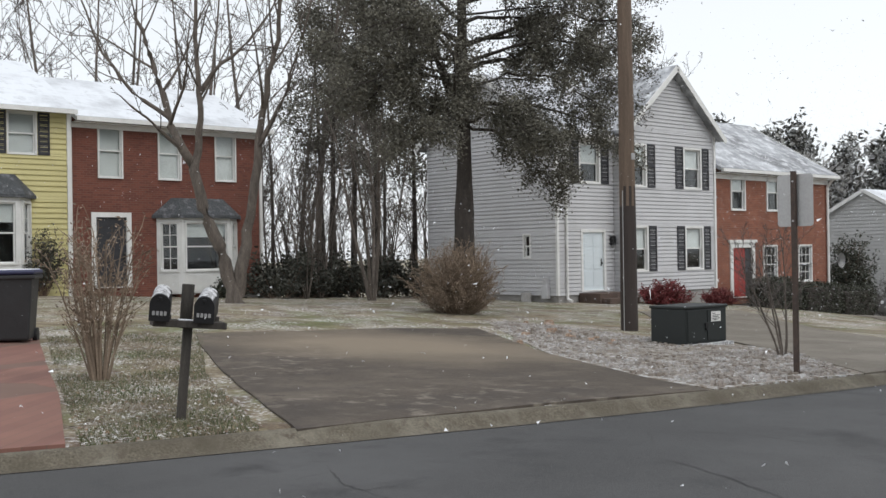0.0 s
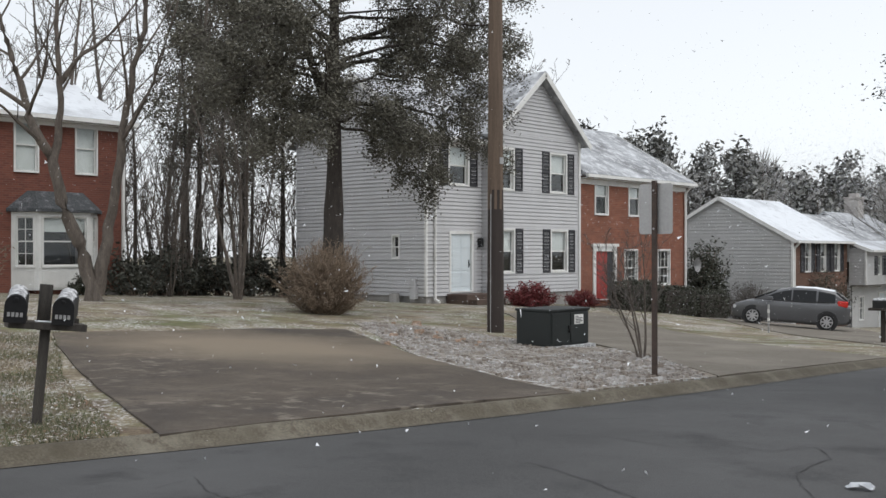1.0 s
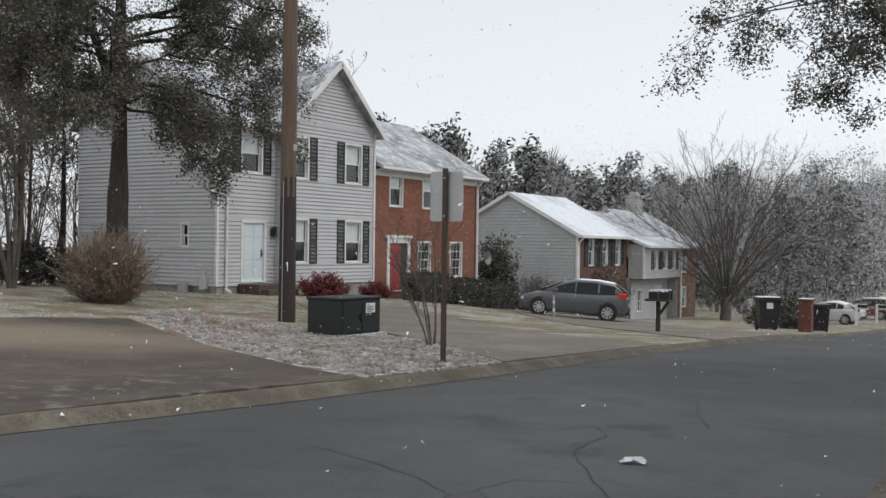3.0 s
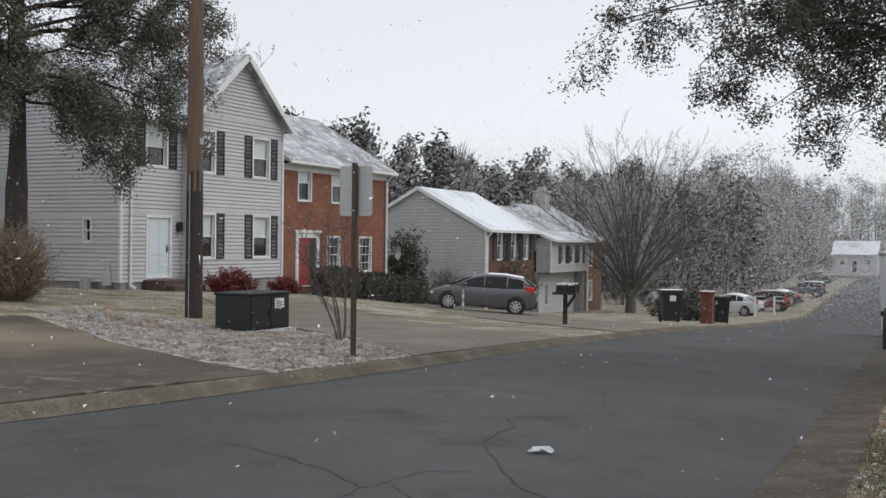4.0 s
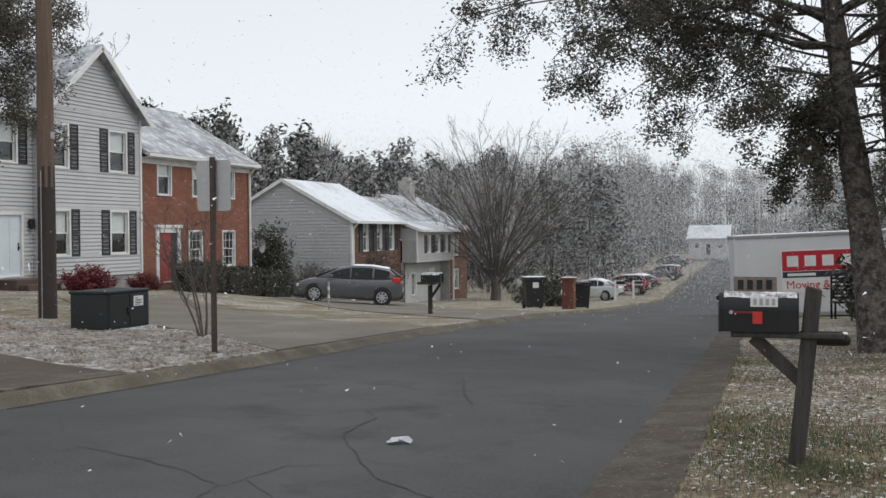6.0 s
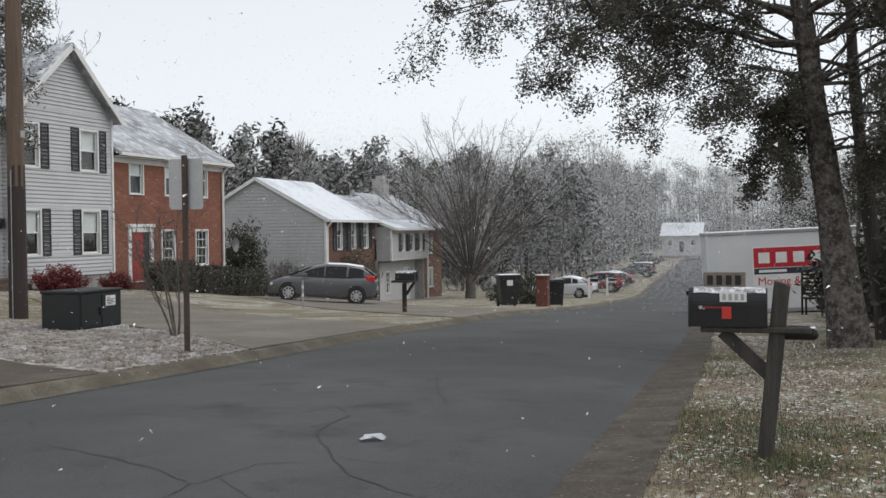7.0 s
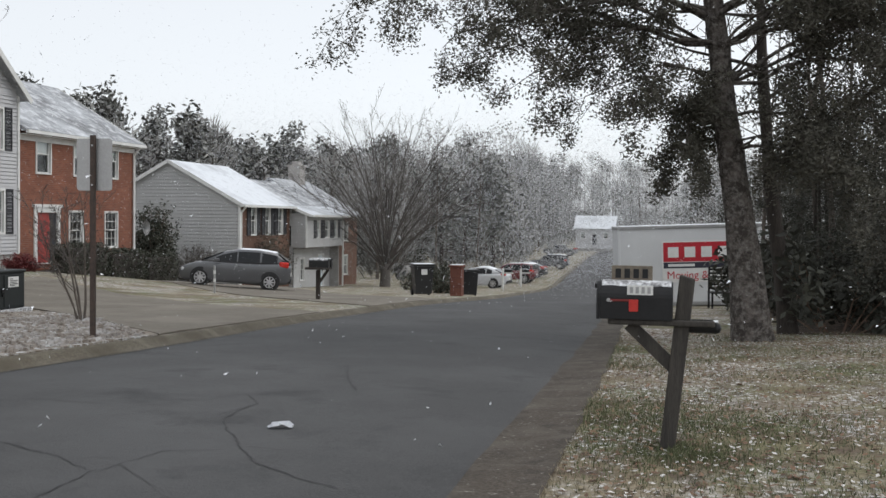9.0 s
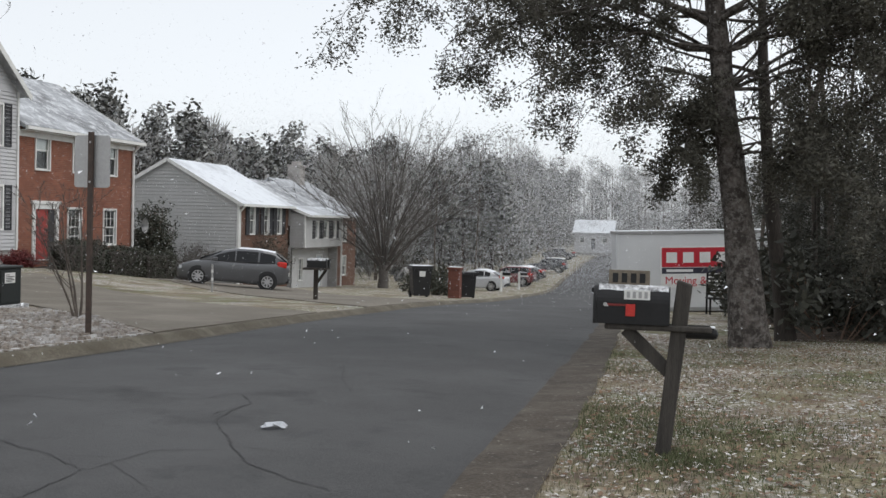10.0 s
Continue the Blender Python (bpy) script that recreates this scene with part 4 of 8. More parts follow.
def place_grey(p):
    f = face((-23.07, 0, 0), ALONG, OUT)
    y0, y1, z0, eave = 52.1, 59.2, -2.5, 2.2
    ups = [(53.55, 54.3, 0.5, 2.1), (55.5, 56.25, 0.5, 2.1), (57.35, 58.1, 0.5, 2.1)]
    wall("wall", p, f, y0, y1, z0, eave, ups, BRICK_BROWN, course=0.9, lap=0, label="brown brick front wall")
    for o in ups:
        window(p, f, *o, blind=0.3, trim=0.05, shutters=((o[0] - 0.5, o[0] - 0.02), (o[1] + 0.02, o[1] + 0.5)))
    side = face((0, y0, 0), (1, 0, 0), (0, -1, 0))
    wall("wall", p, side, -31.0, -23.07, z0, eave, [], BEIGE_SIDING, gable=(eave, -27.03, 4.35), course=0.18, label="grey lap siding of the gable end")
    back = face((-31.0, 0, 0), ALONG, (-1, 0, 0))
    wall("wall", p, back, y0, y1, z0, eave, [], BEIGE_SIDING, course=1.0, lap=0)
    other = face((0, y1, 0), (1, 0, 0), (0, 1, 0))
    wall("wall", p, other, -31.0, -23.25, z0, eave, [], BEIGE_SIDING, gable=(eave, -27.03, 4.35), lap=0)
    dark_box(p, -27.2, -27.0, y0 + 0.3, y1 - 0.3, z0, eave - 0.1)
    bm = bmesh.new()
    box(bm, -30.9, -23.15, y0 + 0.1, y1 - 0.1, z0 - 2, z0 - 0.004)
    part("foundation", bm, CONCRETE_BASE, p)
    rx, rz, ex = -27.03, 4.35, -22.75
    k = (rz - eave) / (-23.07 - rx)
    ez = eave - k * (ex + 23.07) + 0.12
    prism("roof", p, [(ex, y0 - 0.2, ez), (ex, y1 + 0.1, ez), (rx, y1 + 0.1, rz + 0.12), (rx, y0 - 0.2, rz + 0.12)], 0.12, SNOWY_ROOF, "snow-covered shingle roof")
    prism("roof", p, [(rx, y0 - 0.2, rz + 0.12), (rx, y1 + 0.1, rz + 0.12), (2 * rx - ex, y1 + 0.1, ez), (2 * rx - ex, y0 - 0.2, ez)], 0.12, SNOWY_ROOF)
    board("bargeboard", p, (ex, y0 - 0.22, ez - 0.08), (rx, y0 - 0.22, rz + 0.04), 0.03, 0.18)
    board("bargeboard", p, (2 * rx - ex, y0 - 0.22, ez - 0.08), (rx, y0 - 0.22, rz + 0.04), 0.03, 0.18)
    board("corner_board", p, (-23.03, y0 - 0.03, z0), (-23.03, y0 - 0.03, eave), 0.12, 0.12)
    board("gutter_rail", p, (ex + 0.06, y0 - 0.2, ez - 0.08), (ex + 0.06, y1 + 0.1, ez - 0.08), 0.12, 0.12, label="white gutter")
    pipe("downspout", p, [(ex, y0 + 0.12, ez - 0.15), (-23.0, y0 + 0.12, ez - 0.4), (-23.0, y0 + 0.12, z0)], 0.06, WHITE_TRIM)


place_grey(grey_house)
tie(grey_house)


# split-level unit beyond it, with an overhanging upper floor
sided_unit = thing("house", pose(-22.1, 62.5, -2.9), "pale sided split-level house with overhanging upper floor", "house")


def place_unit(p):
    f = face((-22.1, 0, 0), ALONG, OUT)
    y0, y1 = 59.3, 65.9
    wins = [(61.0, 61.7, -0.1 + 0.35, 1.35), (62.5, 63.4, 0.25, 1.35), (64.2, 64.9, 0.25, 1.35)]
    wall("wall", p, f, y0, y1, -0.25, 1.75, wins, BEIGE_SIDING, course=0.18, label="pale lap siding")
    for o in wins:
        window(p, f, *o, blind=0.3, trim=0.05, shutters=((o[0] - 0.45, o[0] - 0.02), (o[1] + 0.02, o[1] + 0.4)))
    low = face((-22.9, 0, 0), ALONG, OUT)
    lw = (60.4, 61.2, -2.3, -0.9)
    dr = (63.4, 64.6, -2.8, -0.75)
    wall("wall", p, low, y0, y1, -2.9, -0.26, [lw, dr], BEIGE_SIDING, lap=0, label="pale lower wall")
    window(p, low, *lw, blind=0.0, grid=(2, 2), trim=0.06)
    door(p, low, *dr, DOOR_PALE, "pale entrance door")
    side = face((0, y0, 0), (1, 0, 0), (0, -1, 0))
    wall("wall", p, side, -23.0, -22.1, -0.25, 1.75, [], BEIGE_SIDING, course=0.18)
    wall("wall", p, side, -26.4, -23.02, 1.0, 2.0, [], BEIGE_SIDING, course=0.18)
    wall("wall", p, side, -23.6, -22.9, -2.9, -0.26, [], BEIGE_SIDING, course=0.18)
    bm = bmesh.new()
    box(bm, -30.0, -22.26, y0 + 0.05, y1 - 0.05, -4.5, -2.904)
    box(bm, -30.0, -29.8, y0, y1, -2.9, 1.7)
    box(bm, -29.8, -22.3, y1 - 0.15, y1, -2.9, 1.7)
    box(bm, -29.8, -22.26, y0 + 0.2, y1 - 0.2, -0.35, -0.26)
    part("foundation", bm, CONCRETE_BASE, p)
    dark_box(p, -25.2, -25.0, y0 + 0.3, y1 - 0.3, -2.8, 1.6)
    rx, rz, ex, ez = -26.5, 3.8, -21.7, 1.68
    prism("roof", p, [(-23.0, y0 + 0.12, 2.12), (-23.0, y1 + 0.2, 2.12), (rx, y1 + 0.2, rz), (rx, y0 + 0.12, rz)], 0.12, THIN_SNOW_ROOF, "thinly snow-dusted shingle roof")
    prism("canopy_roof", p, [(ex, y0 - 0.15, ez), (ex, y1 + 0.2, ez), (-23.06, y1 + 0.2, 2.2), (-23.06, y0 - 0.15, 2.2)], 0.1, SNOWY_ROOF, "snow-covered roof of the overhanging upper floor")
    board("bargeboard", p, (ex, y0 - 0.17, ez - 0.08), (-23.06, y0 - 0.17, 2.12), 0.03, 0.16)
    prism("roof", p, [(rx, y0 - 0.15, rz), (rx, y1 + 0.2, rz), (2 * rx - ex, y1 + 0.2, ez), (2 * rx - ex, y0 - 0.15, ez)], 0.12, THIN_SNOW_ROOF)
    board("gutter_rail", p, (ex + 0.06, y0 - 0.15, ez - 0.08), (ex + 0.06, y1 + 0.2, ez - 0.08), 0.12, 0.12, label="white gutter")
    board("downspout", p, (-22.03, y1 - 0.05, -2.85), (-22.03, y1 - 0.05, ez - 0.1), 0.08, 0.08)
    board("corner_board", p, (-22.07, y0 - 0.02, -0.25), (-22.07, y0 - 0.02, 1.75), 0.1, 0.1)


place_unit(sided_unit)
tie(sided_unit)

brown_unit = thing("house", pose(-23.4, 70, -3.2), "brown brick house half hidden by a bare tree", "house")


def place_brown(p):
    f = face((-23.4, 0, 0), ALONG, OUT)
    wins = [(67.3, 68.2, -0.1, 1.2), (70.0, 70.9, -0.1, 1.2), (67.3, 68.2, -2.4, -1.0), (70.0, 70.9, -2.4, -1.0)]
    wall("wall", p, f, 66.0, 73.0, -3.3, 1.7, wins, BRICK_BROWN, lap=0, label="brown brick wall")
    for o in wins:
        window(p, f, *o, blind=0.4, trim=0.06)
    side = face((0, 73.0, 0), (1, 0, 0), (0, 1, 0))
    wall("wall", p, side, -31.0, -23.56, -3.3, 1.7, [], BEIGE_SIDING, lap=0)
    bm = bmesh.new()
    box(bm, -31.0, -23.45, 66.05, 72.9, -5, -3.304)
    box(bm, -31.0, -30.8, 66.0, 73.0, -3.3, 1.7)
    part("foundation", bm, CONCRETE_BASE, p)
    dark_box(p, -27.2, -27.0, 66.3, 72.7, -3.2, 1.6)
    rx, rz, ex, ez = -27.2, 4.1, -23.0, 1.7
    prism("roof", p, [(ex, 66.0, ez), (ex, 73.2, ez), (rx, 73.2, rz), (rx, 66.0, rz)], 0.12, THIN_SNOW_ROOF, "thinly snow-dusted roof")
    prism("roof", p, [(rx, 66.0, rz), (rx, 73.2, rz), (2 * rx - ex, 73.2, ez), (2 * rx - ex, 66.0, ez)], 0.12, THIN_SNOW_ROOF)
    bm = bmesh.new()
    box(bm, -27.5, -26.6, 70.1, 71.1, 2.0, 5.0, 0.02)
    box(bm, -27.56, -26.54, 70.04, 71.16, 5.0, 5.15, 0.02)
    box(bm, -27.3, -26.8, 70.3, 70.9, 5.15, 5.4, 0.02)
    chimney = part("chimney", bm, PALE_BRICK, p, "pale brick chimney")


PALE_BRICK = brick_material("pale_brick", (0.42, 0.4, 0.38), (0.33, 0.31, 0.3), (0.4, 0.39, 0.37))
place_brown(brown_unit)
tie(brown_unit)

# a low house at the end of the street
far_house = thing("house", pose(-18, 205, -5), "small grey house with snowy roof beyond the road", "house")


def place_far(p):
    f = face((0, 200, 0), (1, 0, 0), (0, -1, 0))
    wins = [(-20.6, -19.6, -3.4, -2.1), (-16.4, -15.4, -3.4, -2.1)]
    dr = (-18.5, -17.5, -4.6, -2.5)
    wall("wall", p, f, -21.5, -14.5, -5.2, -1.4, [*wins, dr], GREY_SIDING, lap=0, label="pale grey wall")
    for o in wins:
        window(p, f, *o, blind=0.3)
    door(p, f, *dr, SHUTTER, "dark door")
    bm = bmesh.new()
    box(bm, -21.5, -21.3, 200.2, 208, -5.2, -1.4)
    part("wall", bm, GREY_SIDING, p)
    bm = bmesh.new()
    box(bm, -14.7, -14.5, 200.2, 208, -5.2, -1.4)
    part("wall", bm, GREY_SIDING, p)
    bm = bmesh.new()
    box(bm, -21.4, -14.6, 200.1, 207.9, -8, -5.21)
    part("foundation", bm, CONCRETE_BASE, p)
    prism("roof", p, [(-21.9, 199.5, -1.5), (-14.1, 199.5, -1.5), (-14.1, 204, 0.9), (-21.9, 204, 0.9)], 0.15, SNOWY_ROOF, "snow-covered roof")
    prism("roof", p, [(-21.9, 204, 0.9), (-14.1, 204, 0.9), (-14.1, 208.5, -1.5), (-21.9, 208.5, -1.5)], 0.15, SNOWY_ROOF)


place_far(far_house)
tie(far_house)
far_house.matrix_world = pose(-18, 205, -3.4)  # on the rise

# ---- trees and shrubs ----
def tubes_mesh(tubes):
    """Vertices and faces of many tapered tubes; each is a list of points, a list of radii and a number of sides."""
    verts, faces = [], []
    for pts, rad, k in tubes:
        base = len(verts)
        n = len(pts)
        for i in range(n):
            d = (pts[min(i + 1, n - 1)] - pts[max(i - 1, 0)])
            d = d.normalized() if d.length > 1e-6 else Vector((0, 0, 1))
            a = d.orthogonal().normalized() if abs(d.z) < 0.95 else Vector((1, 0, 0)).cross(d).normalized()
            b = d.cross(a)
            for s in range(k):
                t = 2 * math.pi * s / k
                r = rad[i] * (1 + 0.22 * noise.noise((pts[i].x * 3 + 4 * math.cos(t), 4 * math.sin(t), pts[i].z * 1.3))) if k > 8 else rad[i]
                verts.append(tuple(pts[i] + (a * math.cos(t) + b * math.sin(t)) * r))
        for i in range(n - 1):
            for s in range(k):
                s2 = (s + 1) % k
                faces.append((base + i * k + s, base + i * k + s2, base + (i + 1) * k + s2, base + (i + 1) * k + s))
        faces.append(tuple(base + (n - 1) * k + s for s in range(k)))
    return verts, faces


def wander(rng, start, way, length, r0, r1, steps, bend, lift):
    """A crooked stem: its points and radii."""
    pts, rad = [start.copy()], [r0]
    d = way.normalized()
    for i in range(steps):
        d = (d + Vector((rng.uniform(-1, 1), rng.uniform(-1, 1), rng.uniform(-1, 1))) * bend + Vector((0, 0, lift))).normalized()
        pts.append(pts[-1] + d * (length / steps))
        rad.append(r0 + (r1 - r0) * (i + 1) / steps)
    return pts, rad


def sprout(rng, pts, rad, count, spread, reach, thin, levels, tubes, tips, lift, first=0.3, bend=0.2, droop=0.0, least=0.005):
    """Side stems along a stem, and theirs in turn."""
    total = sum((b - a).length for a, b in zip(pts, pts[1:]))
    for c in range(count):
        f = first + (1 - first) * (c + rng.random()) / count
        x = f * (len(pts) - 1)
        i = min(int(x), len(pts) - 2)
        p = pts[i].lerp(pts[i + 1], x - i)
        r = (rad[i] + (rad[i + 1] - rad[i]) * (x - i)) * thin
        d = (pts[i + 1] - pts[i]).normalized()
        side = d.orthogonal().normalized()
        side.rotate(Matrix.Rotation(rng.uniform(0, 2 * math.pi), 3, d))
        ang = radians(rng.uniform(*spread))
        way = d * math.cos(ang) + side * math.sin(ang)
        n = total * reach * rng.uniform(0.6, 1.1) * (1.15 - 0.55 * f)
        steps = 5 if levels > 1 else 3
        q, s = wander(rng, p, way, n, max(r, least), max(r * 0.25, least * 0.8), steps, bend, lift - droop)
        tubes.append((q, s, 5 if levels > 2 else 3))
        if levels > 1:
            sprout(rng, q, s, max(3, int(count * 0.8)), spread, reach, thin, levels - 1, tubes, tips, lift, 0.2, bend, droop, least)
        else:
            tips.append(q)


def leaf_mesh(rng, spots, size, per, radius, flat=0.0):
    """Small pointed leaves in loose clumps round the given spots."""
    verts, faces = [], []
    for p in spots:
        for _ in range(per):
            c = p + Vector((rng.gauss(0, radius), rng.gauss(0, radius), rng.gauss(0, radius * (1 - flat))))
            a = Vector((rng.gauss(0, 1), rng.gauss(0, 1), rng.gauss(0, 0.7))).normalized() * size * rng.uniform(0.6, 1.3)
            b = a.orthogonal().normalized()
            b.rotate(Matrix.Rotation(rng.uniform(0, 6.28), 3, a.normalized()))
            b *= size * rng.uniform(0.3, 0.6)
            n = len(verts)
            verts += [tuple(c - a), tuple(c + b), tuple(c + a), tuple(c - b * 0.9)]
            faces.append((n, n + 1, n + 2, n + 3))
    return verts, faces


def plant(name, m, label, category, tubes, bark, leaves=None, leaf_mat=None, crown_label="", group="", stem="trunk"):
    """A tree or shrub: its wood, split into the thick and the fine, and its crown."""
    ob = thing(name, m, label, category, group)
    thick = [t for t in tubes if t[2] >= 5]
    fine = [t for t in tubes if t[2] < 5]
    if thick:
        mesh_object(stem, *tubes_mesh(thick), bark, ob, smooth=True)
    if fine:
        tagged(mesh_object("bare_crown", *tubes_mesh(fine), TWIG_BARK if bark is BARK else bark, ob, smooth=True), kind="stuff")
    if leaves:
        tagged(mesh_object("crown", *leaves, leaf_mat, ob, crown_label), kind="stuff")
    return ob


def bare_tree(seed, m, height, r, label, limbs=7, levels=3, fork=0.3, spread=(22, 48), stems=1, lean=(0, 0), reach=0.5, group="", lift=0.05, bark=None, crook=0.07, flare=0.22, least=0.008, bend=0.14):
    rng = random.Random(seed)
    tubes, tips = [], []
    for s in range(stems):
        a = 2 * math.pi * s / max(1, stems) + rng.random()
        k = flare if stems > 1 else 0.0
        way = Vector((lean[0] + k * math.cos(a), lean[1] + k * math.sin(a), 1))
        start = Vector((0.6 * r * math.cos(a), 0.6 * r * math.sin(a), -0.15)) if stems > 1 else Vector((0, 0, -0.15))
        pts, rad = wander(rng, start, way, height * (1 if s == 0 else rng.uniform(0.75, 0.95)), r, r * 0.12, 14, crook, 0.02)
        rad[0] *= 1.35
        tubes.append((pts, rad, 9))
        sprout(rng, pts, rad, limbs, spread, reach, 0.45, levels, tubes, tips, lift, fork, bend, 0.0, least)
    return plant("bare_tree", m, label, "tree", tubes, bark or BARK, group=group)


def evergreen(name, seed, m, height, r, label, limbs, first, reach, leaf, per, radius, mat, bark=None, crown_label="dark evergreen foliage", droop=0.03, levels=2, group="", lean=(0, 0), thickness=0.35, extra=(), spread=(60, 95), fork=0, limb=0.75):
    """A tall evergreen: a trunk, spreading limbs, and foliage along the outer twigs."""
    rng = random.Random(seed)
    tubes, spots = [], []
    leaders = []
    pts, rad = wander(rng, Vector((0, 0, -0.2)), Vector((lean[0], lean[1], 1)), height, r, r * 0.15, 22, 0.025, 0.02)
    rad = [q * (1 + 0.5 * math.exp(-i / 1.8)) for i, q in enumerate(rad)]
    tubes.append((pts, rad, 16))
    leaders.append((pts, rad, first))
    for n in range(fork):
        i = 9 + 3 * n
        q, s = wander(rng, pts[i], Vector((rng.uniform(-0.3, 0.3), rng.uniform(-0.3, 0.3), 1)), height * 0.5, rad[i] * 0.75, 0.03, 8, 0.04, 0.03)
        tubes.append((q, s, 8))
        leaders.append((q, s, 0.1))
    for rise, x, y, z, thick in extra:
        a, b = pts[min(range(len(pts)), key=lambda i: abs(pts[i].z - rise))], Vector((x, y, z))
        n = 9
        q = [a.lerp(b, i / n) + Vector((rng.gauss(0, 0.08), rng.gauss(0, 0.08), 0.55 * math.sin(math.pi * i / n) + rng.gauss(0, 0.05))) for i in range(n + 1)]
        s = [thick * limb * (1 - 0.85 * i / n) for i in range(n + 1)]
        tubes.append((q, s, 6))
        sub = []
        sprout(rng, q, s, 13, (30, 75), 0.3, 0.55, levels, tubes, sub, 0.0, 0.22, 0.17, droop)
        spots += [p for t in sub for p in t[1:]]
    for q, s, f in leaders:
        sub = []
        sprout(rng, q, s, limbs, spread, reach, thickness, levels, tubes, sub, 0.03, f, 0.12, droop)
        spots += [p for t in sub for p in t[1:]]
    return plant(name, m, label, "tree", tubes, bark or BARK_DARK, leaf_mesh(rng, spots, leaf, per, radius), mat, crown_label, group)


def shrub(seed, m, wide, high, label, mat, stems=40, leaf=0.05, per=4, twig_mat=None, leafy=True, category="shrub", group="", crown_label="", upright=1.0, child=0.3, ball=False):
    """A rounded shrub of many stems."""
    rng = random.Random(seed)
    tubes, tips = [], []
    for s in range(stems):
        a, b = rng.uniform(0, 2 * math.pi), math.sqrt(rng.random())
        th = math.acos(1 - 0.97 * b * b) * upright
        way = Vector((math.sin(th) * math.cos(a) * wide / 2, math.sin(th) * math.sin(a) * wide / 2, high * (0.3 + 0.7 * math.cos(th))))
        if ball:
            u = Vector((rng.gauss(0, 1), rng.gauss(0, 1), rng.gauss(0, 1))).normalized() * rng.random() ** 0.25
            way = Vector((u.x * wide / 2, u.y * wide / 2, high * (0.53 + 0.47 * u.z)))
        start = Vector((0.12 * wide * b * upright * math.cos(a), 0.12 * wide * b * upright * math.sin(a), -0.08))
        pts, rad = wander(rng, start, way, way.length * rng.uniform(0.8, 1.02), 0.014, 0.004, 5, 0.1, 0.02)
        tubes.append((pts, rad, 3))
        sprout(rng, pts, rad, 7, (20, 55), child, 0.6, 1, tubes, tips, 0.03, 0.3)
    ob = thing("shrub", m, label, category, group)
    tagged(mesh_object("stem_mass", *tubes_mesh(tubes), twig_mat or DRY_TWIG, ob), kind="stuff")
    if leafy:
        tagged(mesh_object("leaves", *leaf_mesh(rng, [p for t in tips for p in t[1:]], leaf, per, leaf * 1.2), mat, ob, crown_label), kind="stuff")
    return ob


def on_ground(x, y, turn=0.0, sink=0.0):
    return pose(x, y, land(x, y) - sink, 0, 0, turn)


def billow(ob, centre):
    """Leaf normals that follow the crown's rounding, so that far foliage shades as one mass."""
    me = ob.data
    co = np.empty(len(me.vertices) * 3, dtype=np.float32)
    me.vertices.foreach_get("co", co)
    d = co.reshape(-1, 3) - np.asarray(centre, dtype=np.float32)
    d /= np.linalg.norm(d, axis=1, keepdims=True) + 1e-6
    me.normals_split_custom_set_from_vertices(d)


# limbs: height on the trunk, end of the limb, thickness
# the big cedar by the white house: long limbs out to the street side
cx, cy = -22.2, 20.4
CEDAR_HOUSE_SIDE = [(5.6, 2.2, 4.6, 4.6, 0.09), (6.6, 1.6, 5.2, 6.4, 0.1), (7.6, 2.6, 5, 8, 0.1), (5, 1.2, 3, 3.3, 0.07), (8.4, 2.8, 2, 8.8, 0.09), (5.2, 2.4, 0.8, 4.4, 0.07),
                    (8.6, 2, 4.8, 9, 0.09), (9.4, 2.4, 3.6, 10, 0.08), (7, 3.2, 3.4, 6.9, 0.08), (6.2, 2.8, 3, 5.5, 0.07), (7.4, 1, 5.6, 7.2, 0.08), (5.8, 2, 2.2, 4, 0.06),
                    (8.2, 2, 3.4, 7.2, 0.08)]
CEDAR_WOODS_SIDE = [(6, -0.6, -3.2, 5.4, 0.08), (7, 1.4, -3.6, 7, 0.09), (5.6, 1.6, -2, 4.6, 0.07), (8, 0.5, -3.8, 8.2, 0.08), (5.4, 0.4, -2.6, 4.4, 0.06), (6.4, 0.6, -4.4, 5.6, 0.08),
                    (7.6, 0.2, -4.6, 6.8, 0.08), (9, 0.8, -3.4, 9.2, 0.08)]
evergreen("cedar_tree", 11, on_ground(cx, cy), 13, 0.3, "tall dark cedar with spreading limbs beside a sided house", 16, 0.36, 0.3, 0.048, 13, 0.15, HAZED_CEDAR_LEAF, fork=1, extra=CEDAR_HOUSE_SIDE + CEDAR_WOODS_SIDE, lean=(0.01, 0.03))

# the tree with long limbs over the right verge
STREET_LOW = [(4.5, -4.9, 0.2, 4.5, 0.1), (4.2, -3.4, -1.6, 3.6, 0.08), (4.2, -4.2, -0.5, 4, 0.07), (3.9, -2.9, 0.8, 3.2, 0.06), (4, -2, -1.5, 3, 0.06), (4.4, -3.6, -2, 4.3, 0.08),
              (3.2, -1.5, 0.5, 2.2, 0.05), (4.8, -2.7, -1, 4.3, 0.07), (3.4, -1.3, 0.6, 2.6, 0.05), (3.1, -1, -0.7, 2.4, 0.05), (3.3, -0.8, 0.9, 2.5, 0.05), (4.6, -3, 1.6, 4, 0.08)]
STREET_HIGH = [(4.7, -5.6, -2.2, 4.7, 0.09), (5.2, -4.6, -3, 5.6, 0.09), (5.4, -2.8, -4.2, 6.2, 0.1), (5, -4, -1, 4.6, 0.1), (5.6, -4.6, 0.4, 6.2, 0.1), (5.4, -1.6, -2.8, 5.8, 0.08),
               (5.2, -3.4, 1, 5.6, 0.09), (4.9, -5.7, -0.8, 5, 0.09), (5.1, -5.5, 0.8, 5.7, 0.09)]
